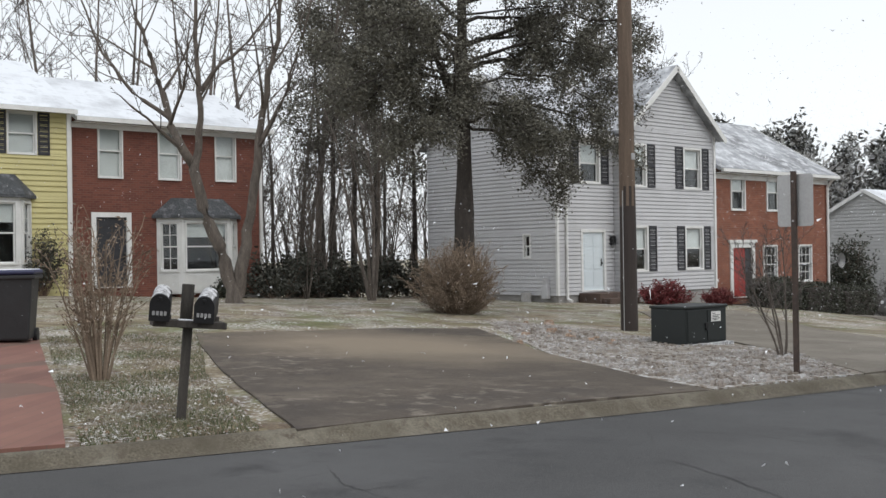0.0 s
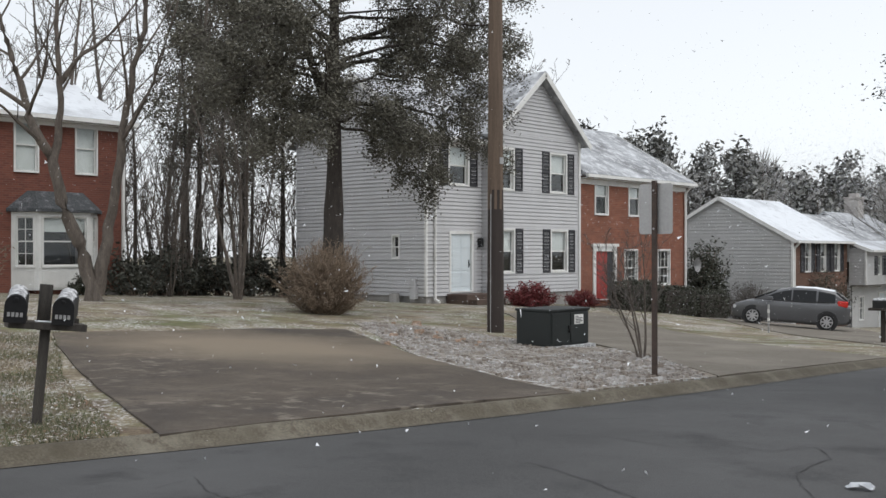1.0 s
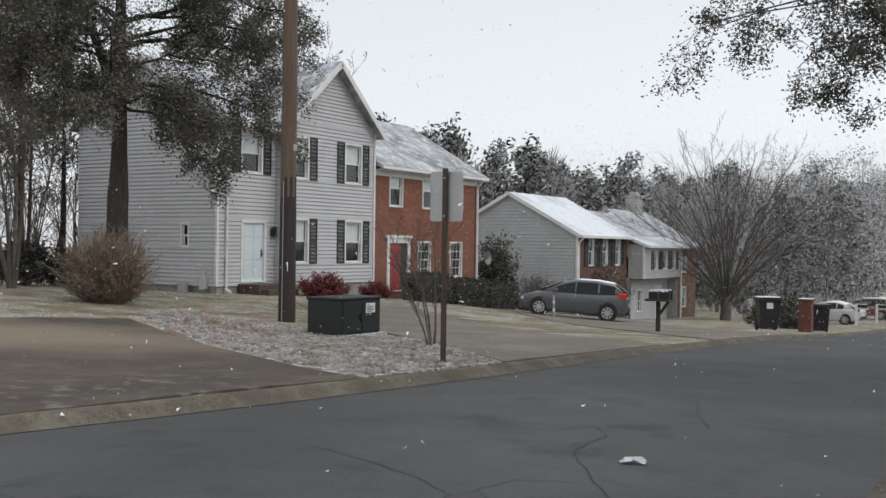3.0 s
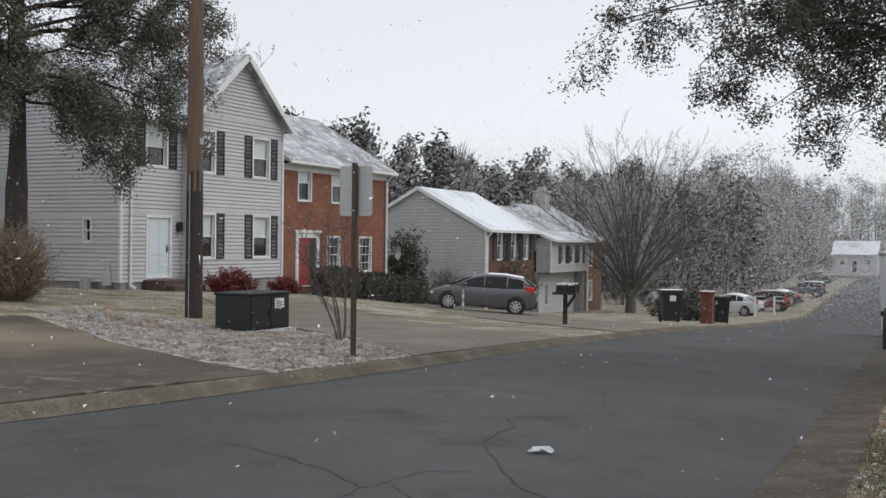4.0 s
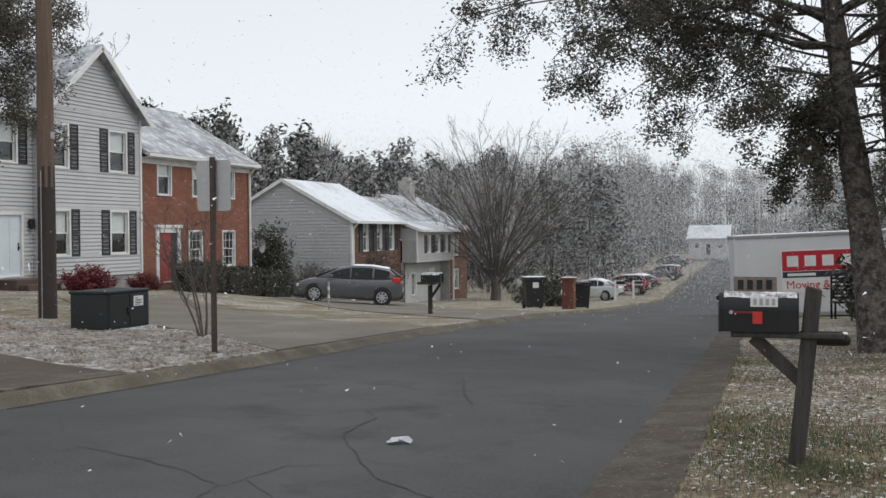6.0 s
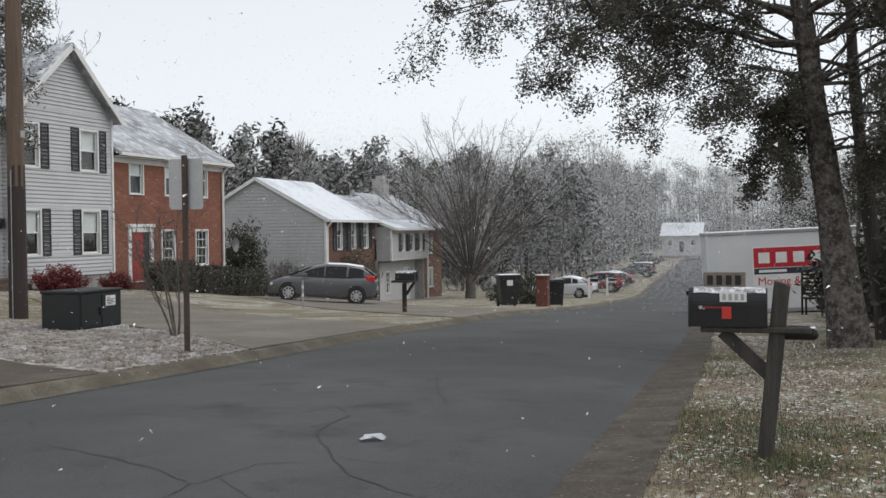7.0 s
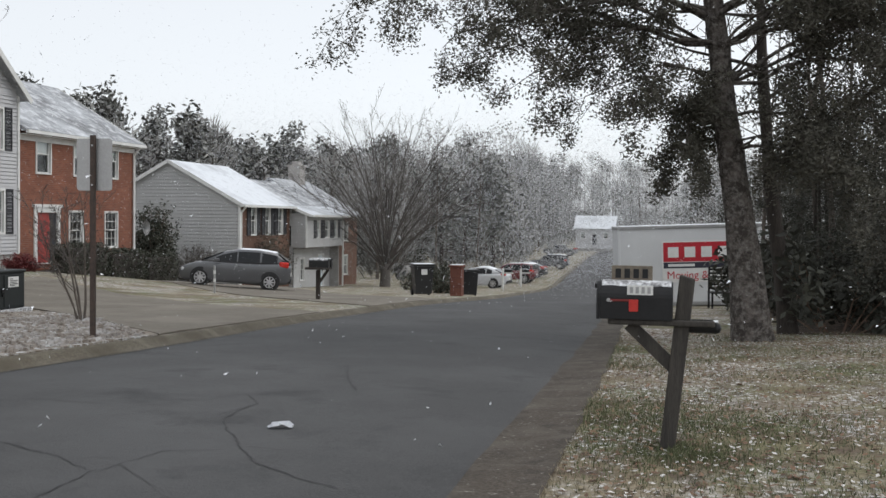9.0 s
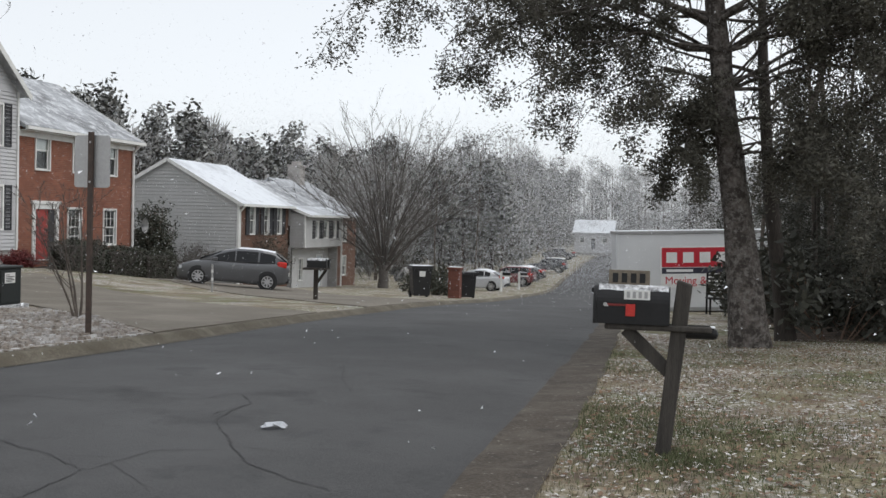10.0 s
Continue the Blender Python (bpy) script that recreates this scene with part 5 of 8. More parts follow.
YARD_LOW = [(4.4, 1.8, -1.2, 3.9, 0.07), (3, 1.9, -0.6, 1.6, 0.06), (3.4, 2.6, 0.4, 2.3, 0.07), (2.7, 1.4, -1.2, 1.9, 0.05), (3, 0.9, -1, 2.3, 0.05), (3.6, 1.2, -0.6, 2.9, 0.06),
            (4.1, 3.6, 0.6, 4.4, 0.1), (3.6, 3.3, -1, 3.2, 0.08), (3.6, 3.2, 0.2, 3.9, 0.08), (3.8, 1.3, -1.4, 4.4, 0.06)]
YARD_HIGH = [(5, 1.6, 0.8, 5.2, 0.08), (4.9, 3, -2.6, 5.4, 0.1), (5.4, 4, 0.5, 6, 0.1), (4.4, 3.4, -0.6, 5.6, 0.09), (4.8, 3, 0.8, 6.2, 0.09), (4, 3.4, -1.4, 4.6, 0.08),
             (5.2, 2.4, -1.6, 6.6, 0.09), (4.6, 2, -2.2, 5.2, 0.08), (5.6, 1, -2.6, 6.2, 0.08), (4.4, 2.2, -1, 4.9, 0.06), (4.2, 2.8, 0.6, 5, 0.06), (4, 1.4, 1.4, 4.7, 0.06)]
evergreen("cedar_tree", 23, on_ground(0.77, 17.0), 11, 0.235, "dark cedar with a leaning trunk and drooping limbs over the street", 12, 0.55, 0.3, 0.032, 8, 0.085, CEDAR_LEAF, bark=BARK_ROUGH, extra=STREET_LOW + STREET_HIGH + YARD_LOW + YARD_HIGH, lean=(-0.135, -0.01), droop=0.05, limb=0.4, thickness=0.2)

bare_tree(27, on_ground(1.42, 19.0), 9.5, 0.15, "dark slim trunk close behind the roadside cedar", limbs=10, levels=3, fork=0.3, lean=(-0.12, 0), reach=0.4, spread=(45, 80), bark=BARK_DARK, crook=0.025, lift=0.0)
# bare trees
def led_tree(seed, m, leaders, label, limbs=7, levels=3, reach=0.42, spread=(25, 55), bark=None, least=0.009, lift=0.03):
    """A bare tree by its leaders: each a list of (across, up) points, with its radius at foot and tip; the first is the trunk."""
    rng = random.Random(seed)
    tubes, tips = [], []
    for line, r0, r1 in leaders:
        pts = []
        for (u0, z0), (u1, z1) in zip(line, line[1:]):
            for k in range(3):
                pts.append(Vector((u0 + (u1 - u0) * k / 3, 0, z0 + (z1 - z0) * k / 3)) + Vector((rng.gauss(0, 0.025), rng.gauss(0, 0.05), 0)))
        pts.append(Vector((line[-1][0], rng.gauss(0, 0.3), line[-1][1])))
        n = len(pts) - 1
        rad = [r0 + (r1 - r0) * (i / n) ** 0.75 for i in range(n + 1)]
        if line[0][1] <= 0:
            rad[0], rad[1] = rad[0] * 1.5, rad[1] * 1.15
        tubes.append((pts, rad, 10))
        sprout(rng, pts, rad, limbs, spread, reach, 0.5, levels, tubes, tips, lift, 0.38, 0.13, 0.0, least)
    return plant("bare_tree", m, label, "tree", tubes, bark or BARK)


def dome_tree(seed, m, wide, high, trunk, r, label, count=40, bark=None):
    """A bare tree whose many leaders fan out of a short trunk into a rounded crown."""
    rng = random.Random(seed)
    tubes, tips = [], []
    base, rad = wander(rng, Vector((0, 0, -0.2)), Vector((0, 0, 1)), trunk + 0.2, r * 1.25, r, 4, 0.03, 0.0)
    tubes.append((base, rad, 10))
    for n in range(count):
        a = n * 2.39996 + rng.uniform(-0.3, 0.3)
        f = ((n + 0.5) / count) ** 0.5
        el = radians(90 - 72 * f)
        k = rng.uniform(0.86, 1.04)
        end = Vector((wide / 2 * math.cos(el) * math.cos(a), wide / 2 * math.cos(el) * math.sin(a), trunk * 1.4 + (high - trunk * 1.4) * math.sin(el))) * k
        start = base[-1] + Vector((0, 0, -rng.uniform(0, trunk * 0.5)))
        bow = (end - start).length * 0.09
        pts = []
        for i in range(9):
            t = i / 8
            pts.append(start.lerp(end, t) + Vector((-math.cos(a), -math.sin(a), 0)) * bow * math.sin(math.pi * t) * math.cos(el) + Vector((rng.gauss(0, 0.06), rng.gauss(0, 0.06), 0)) * t)
        r0 = r * rng.uniform(0.18, 0.28)
        radii = [r0 + (0.014 - r0) * (i / 8) ** 0.7 for i in range(9)]
        tubes.append((pts, radii, 6))
        sprout(rng, pts, radii, 12, (16, 46), 0.32, 0.45, 2, tubes, tips, 0.05, 0.3, 0.1, 0.0, 0.008)
    return plant("bare_tree", m, label, "tree", tubes, bark or BARK)


FORKED = [([(0, -0.2), (-0.1, 0.4), (-0.4, 1.5), (-0.78, 2.55), (-1.05, 3.6), (-1.4, 4.3), (-1.66, 4.95), (-1.92, 5.9), (-2.08, 6.6), (-2.45, 7.5), (-3.0, 9.4)], 0.24, 0.035),
          ([(-1.02, 3.5), (-0.9, 4.3), (-0.85, 5.2), (-0.93, 6.4), (-0.98, 7.4), (-0.8, 10.0)], 0.125, 0.035),
          ([(-1.66, 4.95), (-2.6, 5.6), (-3.3, 6.6), (-3.9, 8.2)], 0.07, 0.02),
          ([(-0.88, 5.6), (-0.3, 6.4), (0.5, 7.0), (1.2, 8.2)], 0.08, 0.02),
          ([(0.05, 0.2), (0.2, 1.2), (0.4, 2.3), (0.62, 3.7), (0.72, 4.7), (0.98, 6.1), (1.2, 7.1), (1.35, 8.5), (1.6, 10.5)], 0.19, 0.03),
          ([(0.66, 4.2), (1.3, 5.3), (1.7, 6.6), (2.2, 8.6)], 0.075, 0.02)]
led_tree(3, on_ground(-25.4, 15.1, 60), FORKED, "bare grey forked tree in front of a brick house", limbs=6)
dome_tree(5, on_ground(-19.6, 67.2), 14.5, 11.6, 1.5, 0.3, "bare grey-brown tree with a broad rounded crown beside the road", bark=TWIG_BARK)
bare_tree(8, on_ground(-29.2, 22.5), 8.5, 0.075, "thin bare multi-stemmed tree at the edge of the woods", limbs=8, levels=3, fork=0.3, stems=4, reach=0.42)
# bare saplings by the stone bed
bare_tree(9, on_ground(-9.5, 15.75), 2.3, 0.024, "small bare sapling beside a sign", limbs=9, levels=3, least=0.003, stems=4, fork=0.3, reach=0.45)

# woods behind the houses: bare trees
base_bare = [bare_tree(40 + n, on_ground(x, y), h, r, "tall bare tree in the woods behind the houses", limbs=7, levels=4, fork=0.3, reach=0.45, group="bare woods", spread=(26, 56), crook=0.04, lift=0.035, least=0.012)
             for n, (x, y, h, r) in enumerate(((-44, 20.5, 15, 0.13), (-41, 26.0, 14, 0.1), (-47, 15.0, 17, 0.15)))]
rng = random.Random(77)
for x, y in ((-52, 6), (-49, 10), (-46, 18.5), (-50, 23), (-38.5, 21.6), (-43.5, 23.4), (-48, 27), (-45, 30), (-55, 19), (-58, 10), (-47, 8.5), (-37, 25.6), (-46, 13.2), (-51, 16.5), (-40, 51), (-43, 58), (-40, 47.5), (-39, 9), (-41, 13.5), (-40, 17.5), (-42, 4.5), (-52, 21), (-56, 25), (-60, 31), (-53, 29), (-49, 33), (-62, 22), (-58, 36), (-44, 26.5), (-39.5, 28.4), (-65, 28), (-55, 33)):
    copy_thing(rng.choice(base_bare), on_ground(x, y, rng.uniform(0, 360)) @ Matrix.Scale(rng.uniform(0.8, 1.15), 4))

# woods: dark evergreens
base_ever = [evergreen("evergreen_tree", 60 + n, on_ground(x, y), h, r, "tall dark evergreen in the woods", 20, f, 0.24, 0.085, 9, 0.26, HAZED_CEDAR_LEAF, group="dark evergreens", levels=2)
             for n, (x, y, h, r, f) in enumerate(((-37.5, 27.8, 14, 0.15, 0.4), (-42.0, 32.6, 16, 0.17, 0.45), (-36.0, 30.0, 13, 0.13, 0.36)))]
for x, y in ((-41.5, 29.0), (-46, 36.0), (-36, 25.6)):
    copy_thing(rng.choice(base_ever), on_ground(x, y, rng.uniform(0, 360)) @ Matrix.Scale(rng.uniform(0.85, 1.1), 4))

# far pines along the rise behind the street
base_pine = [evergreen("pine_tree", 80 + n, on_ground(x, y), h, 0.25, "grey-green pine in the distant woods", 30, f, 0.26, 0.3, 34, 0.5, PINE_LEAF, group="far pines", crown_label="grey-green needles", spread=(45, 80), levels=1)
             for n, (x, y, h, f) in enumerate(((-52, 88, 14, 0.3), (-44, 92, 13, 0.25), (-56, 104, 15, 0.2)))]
for p in base_pine:
    billow(next(c for c in p.children if c.name.startswith("crown")), (0, 0, 6.0))
for x, y, k in ((-47, 78, 1.0), (-41, 82, 0.9), (-36.5, 86, 0.8), (-31, 90, 0.72), (-58, 84, 1.05), (-38, 96, 0.85), (-27, 99, 0.7), (-24.5, 104, 0.8), (-21.5, 116, 0.85), (-24, 128, 0.9), (-28, 140, 1.0), (-33, 112, 0.9)):
    copy_thing(rng.choice(base_pine), on_ground(x, y, rng.uniform(0, 360)) @ Matrix.Scale(k, 4))


def far_woods(seed, trees):
    """Distant woods: trunks and lobed crowns of small leaf clumps, joined."""
    r = random.Random(seed)
    tubes, verts, faces, cores = [], [], [], []
    for x, y, h in trees:
        z = land(x, y)
        lean = Vector((r.uniform(-0.05, 0.05), r.uniform(-0.05, 0.05), 1))
        tubes.append(([Vector((x, y, z - 0.3)), Vector((x, y, z)) + lean * h * 0.5, Vector((x, y, z)) + lean * h * 0.93], [0.16, 0.1, 0.03], 5))
        wide = h * r.uniform(0.16, 0.24)
        if r.random() < 0.4:
            # a leafless crown of fine upward twigs
            for _ in range(380):
                f = r.uniform(0.04, 0.95)
                t = r.uniform(0, 2 * math.pi)
                reach = 1.25 * wide * math.sin(math.pi * (0.12 + 0.8 * f)) * r.random() ** 0.5
                q = Vector((x + reach * math.cos(t), y + reach * math.sin(t), z + h * f))
                u = Vector((math.cos(t) * 0.5 + r.gauss(0, 0.3), math.sin(t) * 0.5 + r.gauss(0, 0.3), 1.0)).normalized() * r.uniform(0.4, 1.1)
                v = u.orthogonal().normalized() * r.uniform(0.025, 0.06)
                n = len(verts)
                verts += [tuple(q - u), tuple(q + v), tuple(q + u), tuple(q - v)]
                cores += [(x, y, z + h * 0.3)] * 4
                faces.append((n, n + 1, n + 2, n + 3))
            continue
        for _ in range(r.randint(12, 15)):
            f = r.uniform(0.02, 0.95)
            reach = wide * (1.15 - f * 0.75) * r.random() ** 0.5
            t = r.uniform(0, 2 * math.pi)
            c = Vector((x + reach * math.cos(t), y + reach * math.sin(t), z + h * f))
            lobe = h * r.uniform(0.06, 0.11)
            for _ in range(80):
                d = Vector((r.gauss(0, 1), r.gauss(0, 1), r.gauss(0, 0.75))).normalized() * lobe * r.uniform(0.55, 1.05)
                q = c + d
                u = Vector((r.gauss(0, 1), r.gauss(0, 1), r.gauss(0, 1))).normalized() * r.uniform(0.1, 0.22)
                v = u.orthogonal() * r.uniform(0.5, 0.9)
                n = len(verts)
                verts += [tuple(q - u), tuple(q + v), tuple(q + u), tuple(q - v)]
                cores += [tuple(c - Vector((0, 0, lobe)))] * 4
                faces.append((n, n + 1, n + 2, n + 3))
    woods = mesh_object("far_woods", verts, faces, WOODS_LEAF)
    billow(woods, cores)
    tagged(woods, "grey-green woods in the distance, paled for haze", "woods", kind="stuff")
    tagged(mesh_object("far_trunks", *tubes_mesh(tubes), BARK), "slim grey trunks of the distant woods", "tree trunks", kind="stuff")


trees = []
for _ in range(60):
    x = rng.uniform(-85, -33)
    trees.append((x, rng.uniform(76, 112), rng.uniform(11, 14.5) if x < -40 else rng.uniform(8.5, 11)))
for _ in range(110):
    y = rng.uniform(82, 225)
    trees.append((left_x(y) - rng.uniform(13, 45), y, rng.uniform(0.082, 0.108) * y + 1.5))
for _ in range(55):
    y = rng.uniform(52, 225)
    trees.append((right_x(y) + rng.uniform(9, 40), y, rng.uniform(0.06, 0.085) * y + 4))
for _ in range(70):
    y = rng.uniform(225, 300)
    trees.append((left_x(y) + rng.choice((-1, 1)) * rng.uniform(9, 70), y, rng.uniform(17, 23)))
for _ in range(44):
    trees.append((rng.uniform(-70, 25), rng.uniform(302, 330), rng.uniform(20, 26)))
for _ in range(45):
    y = rng.uniform(115, 228)
    trees.append((left_x(y) - rng.uniform(9, 15), y, rng.uniform(0.06, 0.085) * y + 1.5))
for _ in range(70):
    y = rng.uniform(238, 300)
    trees.append((left_x(y) + rng.uniform(-30, 36), y, rng.uniform(15, 22)))
far_woods(9, trees)
for y in np.linspace(82, 120, 3):
    copy_thing(rng.choice(base_bare), on_ground(left_x(y) - rng.uniform(7, 20), y, rng.uniform(0, 360)) @ Matrix.Scale(rng.uniform(0.6, 0.9), 4))

# dark thicket on the right
base_thick = [evergreen("evergreen_tree", 160 + n, on_ground(x, y), h, 0.1, "dark dense evergreen in the roadside thicket", 18, 0.06, 0.3, 0.05, 11, 0.22, THICKET_LEAF, group="thicket", levels=2)
              for n, (x, y, h) in enumerate(((6.2, 22.0, 8.0), (5.6, 26.6, 7.0)))]
for n, (x, y, s) in enumerate(((7.0, 26, 1.1), (5.2, 29.5, 1.0), (4.4, 36.5, 0.9), (1.5, 41, 0.7), (4.9, 24.4, 1.0), (5.6, 20.6, 0.95), (2.1, 21.6, 0.5), (1.7, 25.6, 0.55), (3.1, 19.6, 0.6), (3.4, 30, 0.8), (2.9, 27.0, 0.6), (4.0, 22.4, 0.9), (2.4, 23.6, 0.6), (3.6, 25.4, 0.75), (3.3, 21.4, 0.7))):
    copy_thing(base_thick[n % 2], on_ground(x, y, 57 * n, 0.1) @ Matrix.Scale(s, 4))
for n, (x, y, s) in enumerate(((3.2, 20.5, 0.6), (5.2, 19.6, 0.6), (4.2, 24, 0.65), (2.2, 22.4, 0.55), (3.4, 27.6, 0.7), (2.6, 31, 0.75), (1.6, 28, 0.5), (3.8, 21.8, 0.6), (2.8, 24.6, 0.6))):
    copy_thing(base_bare[n % 3], on_ground(x, y, 40 * n) @ Matrix.Scale(s, 4))

# young bare growth between the trunks
sapling = bare_tree(140, on_ground(-33.6, 23.4), 6.5, 0.035, "thin bare saplings at the edge of the woods", limbs=6, levels=3, stems=5, fork=0.25, reach=0.4, group="saplings", spread=(20, 45))
for n, (x, y) in enumerate(((-34.5, 24.6), (-35.6, 26.4), (-36.8, 22.6), (-38.2, 25.4), (-34.2, 26.8), (-37.6, 29.4), (-39.4, 31.0), (-33.4, 28.8), (-40.2, 24.2), (-36.4, 20.8), (-41.5, 27.4), (-35.0, 29.5), (-38.5, 21.8), (-42.5, 25.2), (-44.0, 29.5), (-43.2, 22.4), (-46.5, 26.5), (-45.8, 31.5), (-48.5, 29.0), (-47.0, 23.8), (-50.0, 26.0), (-41.0, 33.5), (-52.0, 32.0), (-37.2, 24.3), (-39.0, 27.0), (-36.2, 27.9), (-33.0, 22.4), (-40.5, 22.2), (-38.0, 19.6))):
    copy_thing(sapling, on_ground(x, y, 47 * n) @ Matrix.Scale(0.85 + 0.1 * (n % 5), 4))

# undergrowth at the foot of the woods
under = shrub(91, on_ground(-33.5, 21.5), 2.6, 1.9, "dark evergreen undergrowth at the edge of the woods", THICKET_LEAF, 14, 0.1, 5, group="undergrowth", category="shrub")
for n, (x, y) in enumerate(((-35.2, 21.4), (-35.8, 22.9), (-34.4, 23.3), (-35.6, 24.8), (-36.5, 25.7), (-33.8, 25.5), (-34.4, 27.1), (-38.8, 24.1), (-38.5, 27.3), (-33.2, 28.4), (-36.6, 28.7))):
    copy_thing(under, on_ground(x, y, 50 * n) @ Matrix.Scale(0.8 + 0.12 * (n % 4), 4))
for n, (x, y) in enumerate(((4.6, 18.4), (5.8, 19.0), (5.0, 21.0), (3.6, 23.2), (3.4, 28.5), (2.6, 33.0), (2.2, 30.6), (1.9, 28.4), (2.9, 31.5), (3.0, 20.8), (2.2, 19.4))):
    copy_thing(under, on_ground(x, y, 50 * n + 20) @ Matrix.Scale(0.8 + 0.1 * (n % 4), 4))

for n in range(22):
    y = 78 + 110 * rng.random()
    copy_thing(under, on_ground(left_x(y) - rng.uniform(13, 40), y, 50 * n) @ Matrix.Scale(rng.uniform(1.4, 2.6), 4))
for n in range(14):
    y = 45 + 120 * rng.random()
    copy_thing(under, on_ground(right_x(y) + rng.uniform(6, 25), y, 50 * n) @ Matrix.Scale(rng.uniform(1.4, 2.6), 4))

# shrubs round the houses
shrub(101, on_ground(-21.2, 19.3), 2.5, 2.15, "rounded brown leafless shrub on the lawn", TAN_TWIG, 620, 0.02, 4, TAN_TWIG, child=0.24, crown_label="fine brown dead leaves", ball=True)
shrub(102, on_ground(-12.2, 5.75), 1.5, 1.95, "bare upright shrub with sparse brown leaves", TAN_TWIG, 34, 0.024, 2, TAN_TWIG, upright=0.45)
red = shrub(103, on_ground(-23.6, 31.2), 1.55, 0.95, "dark red nandina shrub against the house", RED_LEAF, 60, 0.05, 5, group="red shrubs")
copy_thing(red, on_ground(-23.7, 34.6) @ Matrix.Scale(0.72, 4))
shrub(104, on_ground(-25.2, 47.1), 1.5, 3.7, "dark green holly at the house corner", HEDGE_LEAF, 80, 0.08, 6)
shrub(105, on_ground(-24.6, 50.1), 2.8, 2.2, "twiggy grey-brown shrub against the grey house", TWIG_BARK, 150, 0.04, 2, TWIG_BARK)
shrub(106, on_ground(-22.3, 54.4), 2.0, 3.3, "olive green shrub before the brick front", CEDAR_LEAF, 60, 0.06, 4)
shrub(107, on_ground(-33.6, 12.95, 0), 1.1, 2.1, "dark climbing shrub between two houses", HEDGE_LEAF, 34, 0.05, 4)
shrub(108, on_ground(-32.6, 19.0), 1.0, 0.8, "small clipped shrub beneath a bay window", HEDGE_LEAF, 40, 0.05, 5)


shrub(109, on_ground(-11.3, 46.6), 2.4, 1.35, "clipped round dark shrub beside the road", HEDGE_LEAF, 60, 0.06, 5)


def hedge(seed, m, long, deep, high, label):
    """A clipped box hedge: a leafy skin over a dense body."""
    rng = random.Random(seed)
    spots = []
    for _ in range(int(long * (deep + 2 * high) * 130)):
        u = rng.uniform(-long / 2, long / 2)
        w = rng.uniform(-high, high + deep)
        lump = 0.1 * noise.noise((u * 1.3, w, seed))
        if w < 0:
            p = Vector((deep / 2 + lump, u, high + w))
        elif w < deep:
            p = Vector((deep / 2 - w, u, high + lump))
        else:
            p = Vector((-deep / 2 - lump, u, high - (w - deep)))
        k = smooth_step(0.75, 1.0, abs(u) / (long / 2))
        p.x *= 1 - 0.35 * k
        p.z *= 1 - 0.15 * k
        spots.append(p)
    for s in (-1, 1):
        for _ in range(int(deep * high * 150)):
            spots.append(Vector((rng.uniform(-deep / 2, deep / 2) * 0.8, s * (long / 2 + rng.uniform(-0.05, 0.05)), rng.uniform(0, high * 0.9))))
    ob = thing("hedge", m, label, "hedge", "hedges before the brick house")
    bm = bmesh.new()
    box(bm, -deep / 2 + 0.1, deep / 2 - 0.1, -long / 2 + 0.12, long / 2 - 0.12, -0.1, high - 0.12, 0.1)
    part("core", bm, BARK_DARK, ob)
    tagged(mesh_object("leaves", *leaf_mesh(rng, spots, 0.06, 2, 0.05), HEDGE_LEAF, ob), kind="stuff")
    return ob


for n, (y, long) in enumerate(((38.0, 2.6), (40.9, 2.8), (43.8, 2.7))):
    hedge(120 + n, on_ground(-23.4, y), long, 1.1, 1.15, "dark clipped hedge before the brick house")

# ---- things along the street ----
# utility pole
pole = thing("utility_pole", on_ground(-15.93, 19.86), "tall round brown wooden utility pole", "utility pole")
bm = bmesh.new()
rings = []
for i in range(26):
    z = -0.3 + i * 0.45
    r = 0.2 - 0.0022 * i
    rings.append([bm.verts.new((r * math.cos(a) * (1 + 0.02 * math.sin(3 * a + i)), r * math.sin(a), z)) for a in np.linspace(0, 2 * math.pi, 18, endpoint=False)])
for a, b in zip(rings, rings[1:]):
    for i in range(18):
        bm.faces.new((a[i], a[(i + 1) % 18], b[(i + 1) % 18], b[i]))
bm.faces.new(rings[-1])
shaft = part("shaft", bm, POLE_WOOD, pole, smooth=True)
shaft.data.materials.append(POLE_STAINED)
for poly in shaft.data.polygons:
    c = poly.center
    poly.material_index = 1 if c.z < 3.0 + 0.9 * noise.noise((c.x * 14, c.y * 14, 2)) else 0
bm = bmesh.new()
box(bm, 0.16, 0.195, -0.06, 0.06, 3.9, 4.05)
part("plate", bm, SIGN_BACK, pole, "small metal plate")
bm = bmesh.new()
cylinder(bm, (0.02, -0.208, 0), (0.02, -0.196, 3.2), 0.01, sides=6)
part("ground_wire", bm, SIGN_BACK, pole, "pale ground wire")

# green transformer on its pad
tf = thing("transformer_box", pose(-12.3, 17.05, land(-12.3, 17.4)), "dark green steel utility transformer box with a white label", "transformer box")
bm = bmesh.new()
box(bm, -0.95, 0.1, -0.1, 1.4, -0.1, 0.03, 0.012)
part("pad", bm, THIN_SNOW, tf, "snow-edged concrete pad")
bm = bmesh.new()
box(bm, -0.82, 0, 0, 1.3, 0.03, 0.7, 0.03)
part("body", bm, BOX_GREEN, tf)
bm = bmesh.new()
box(bm, -0.84, 0.025, -0.02, 1.32, 0.69, 0.745, 0.02)
part("lid", bm, BOX_GREEN, tf)
for y0, y1 in ((0.05, 0.63), (0.67, 1.25)):
    bm = bmesh.new()
    box(bm, -0.004, 0.014, y0, y1, 0.08, 0.66, 0.006)
    part("door", bm, BOX_GREEN, tf)
bm = bmesh.new()
cylinder(bm, (0.0, 0.61, 0.3), (0.045, 0.61, 0.3), 0.03)
box(bm, 0.014, 0.04, 0.57, 0.66, 0.34, 0.42, 0.005)
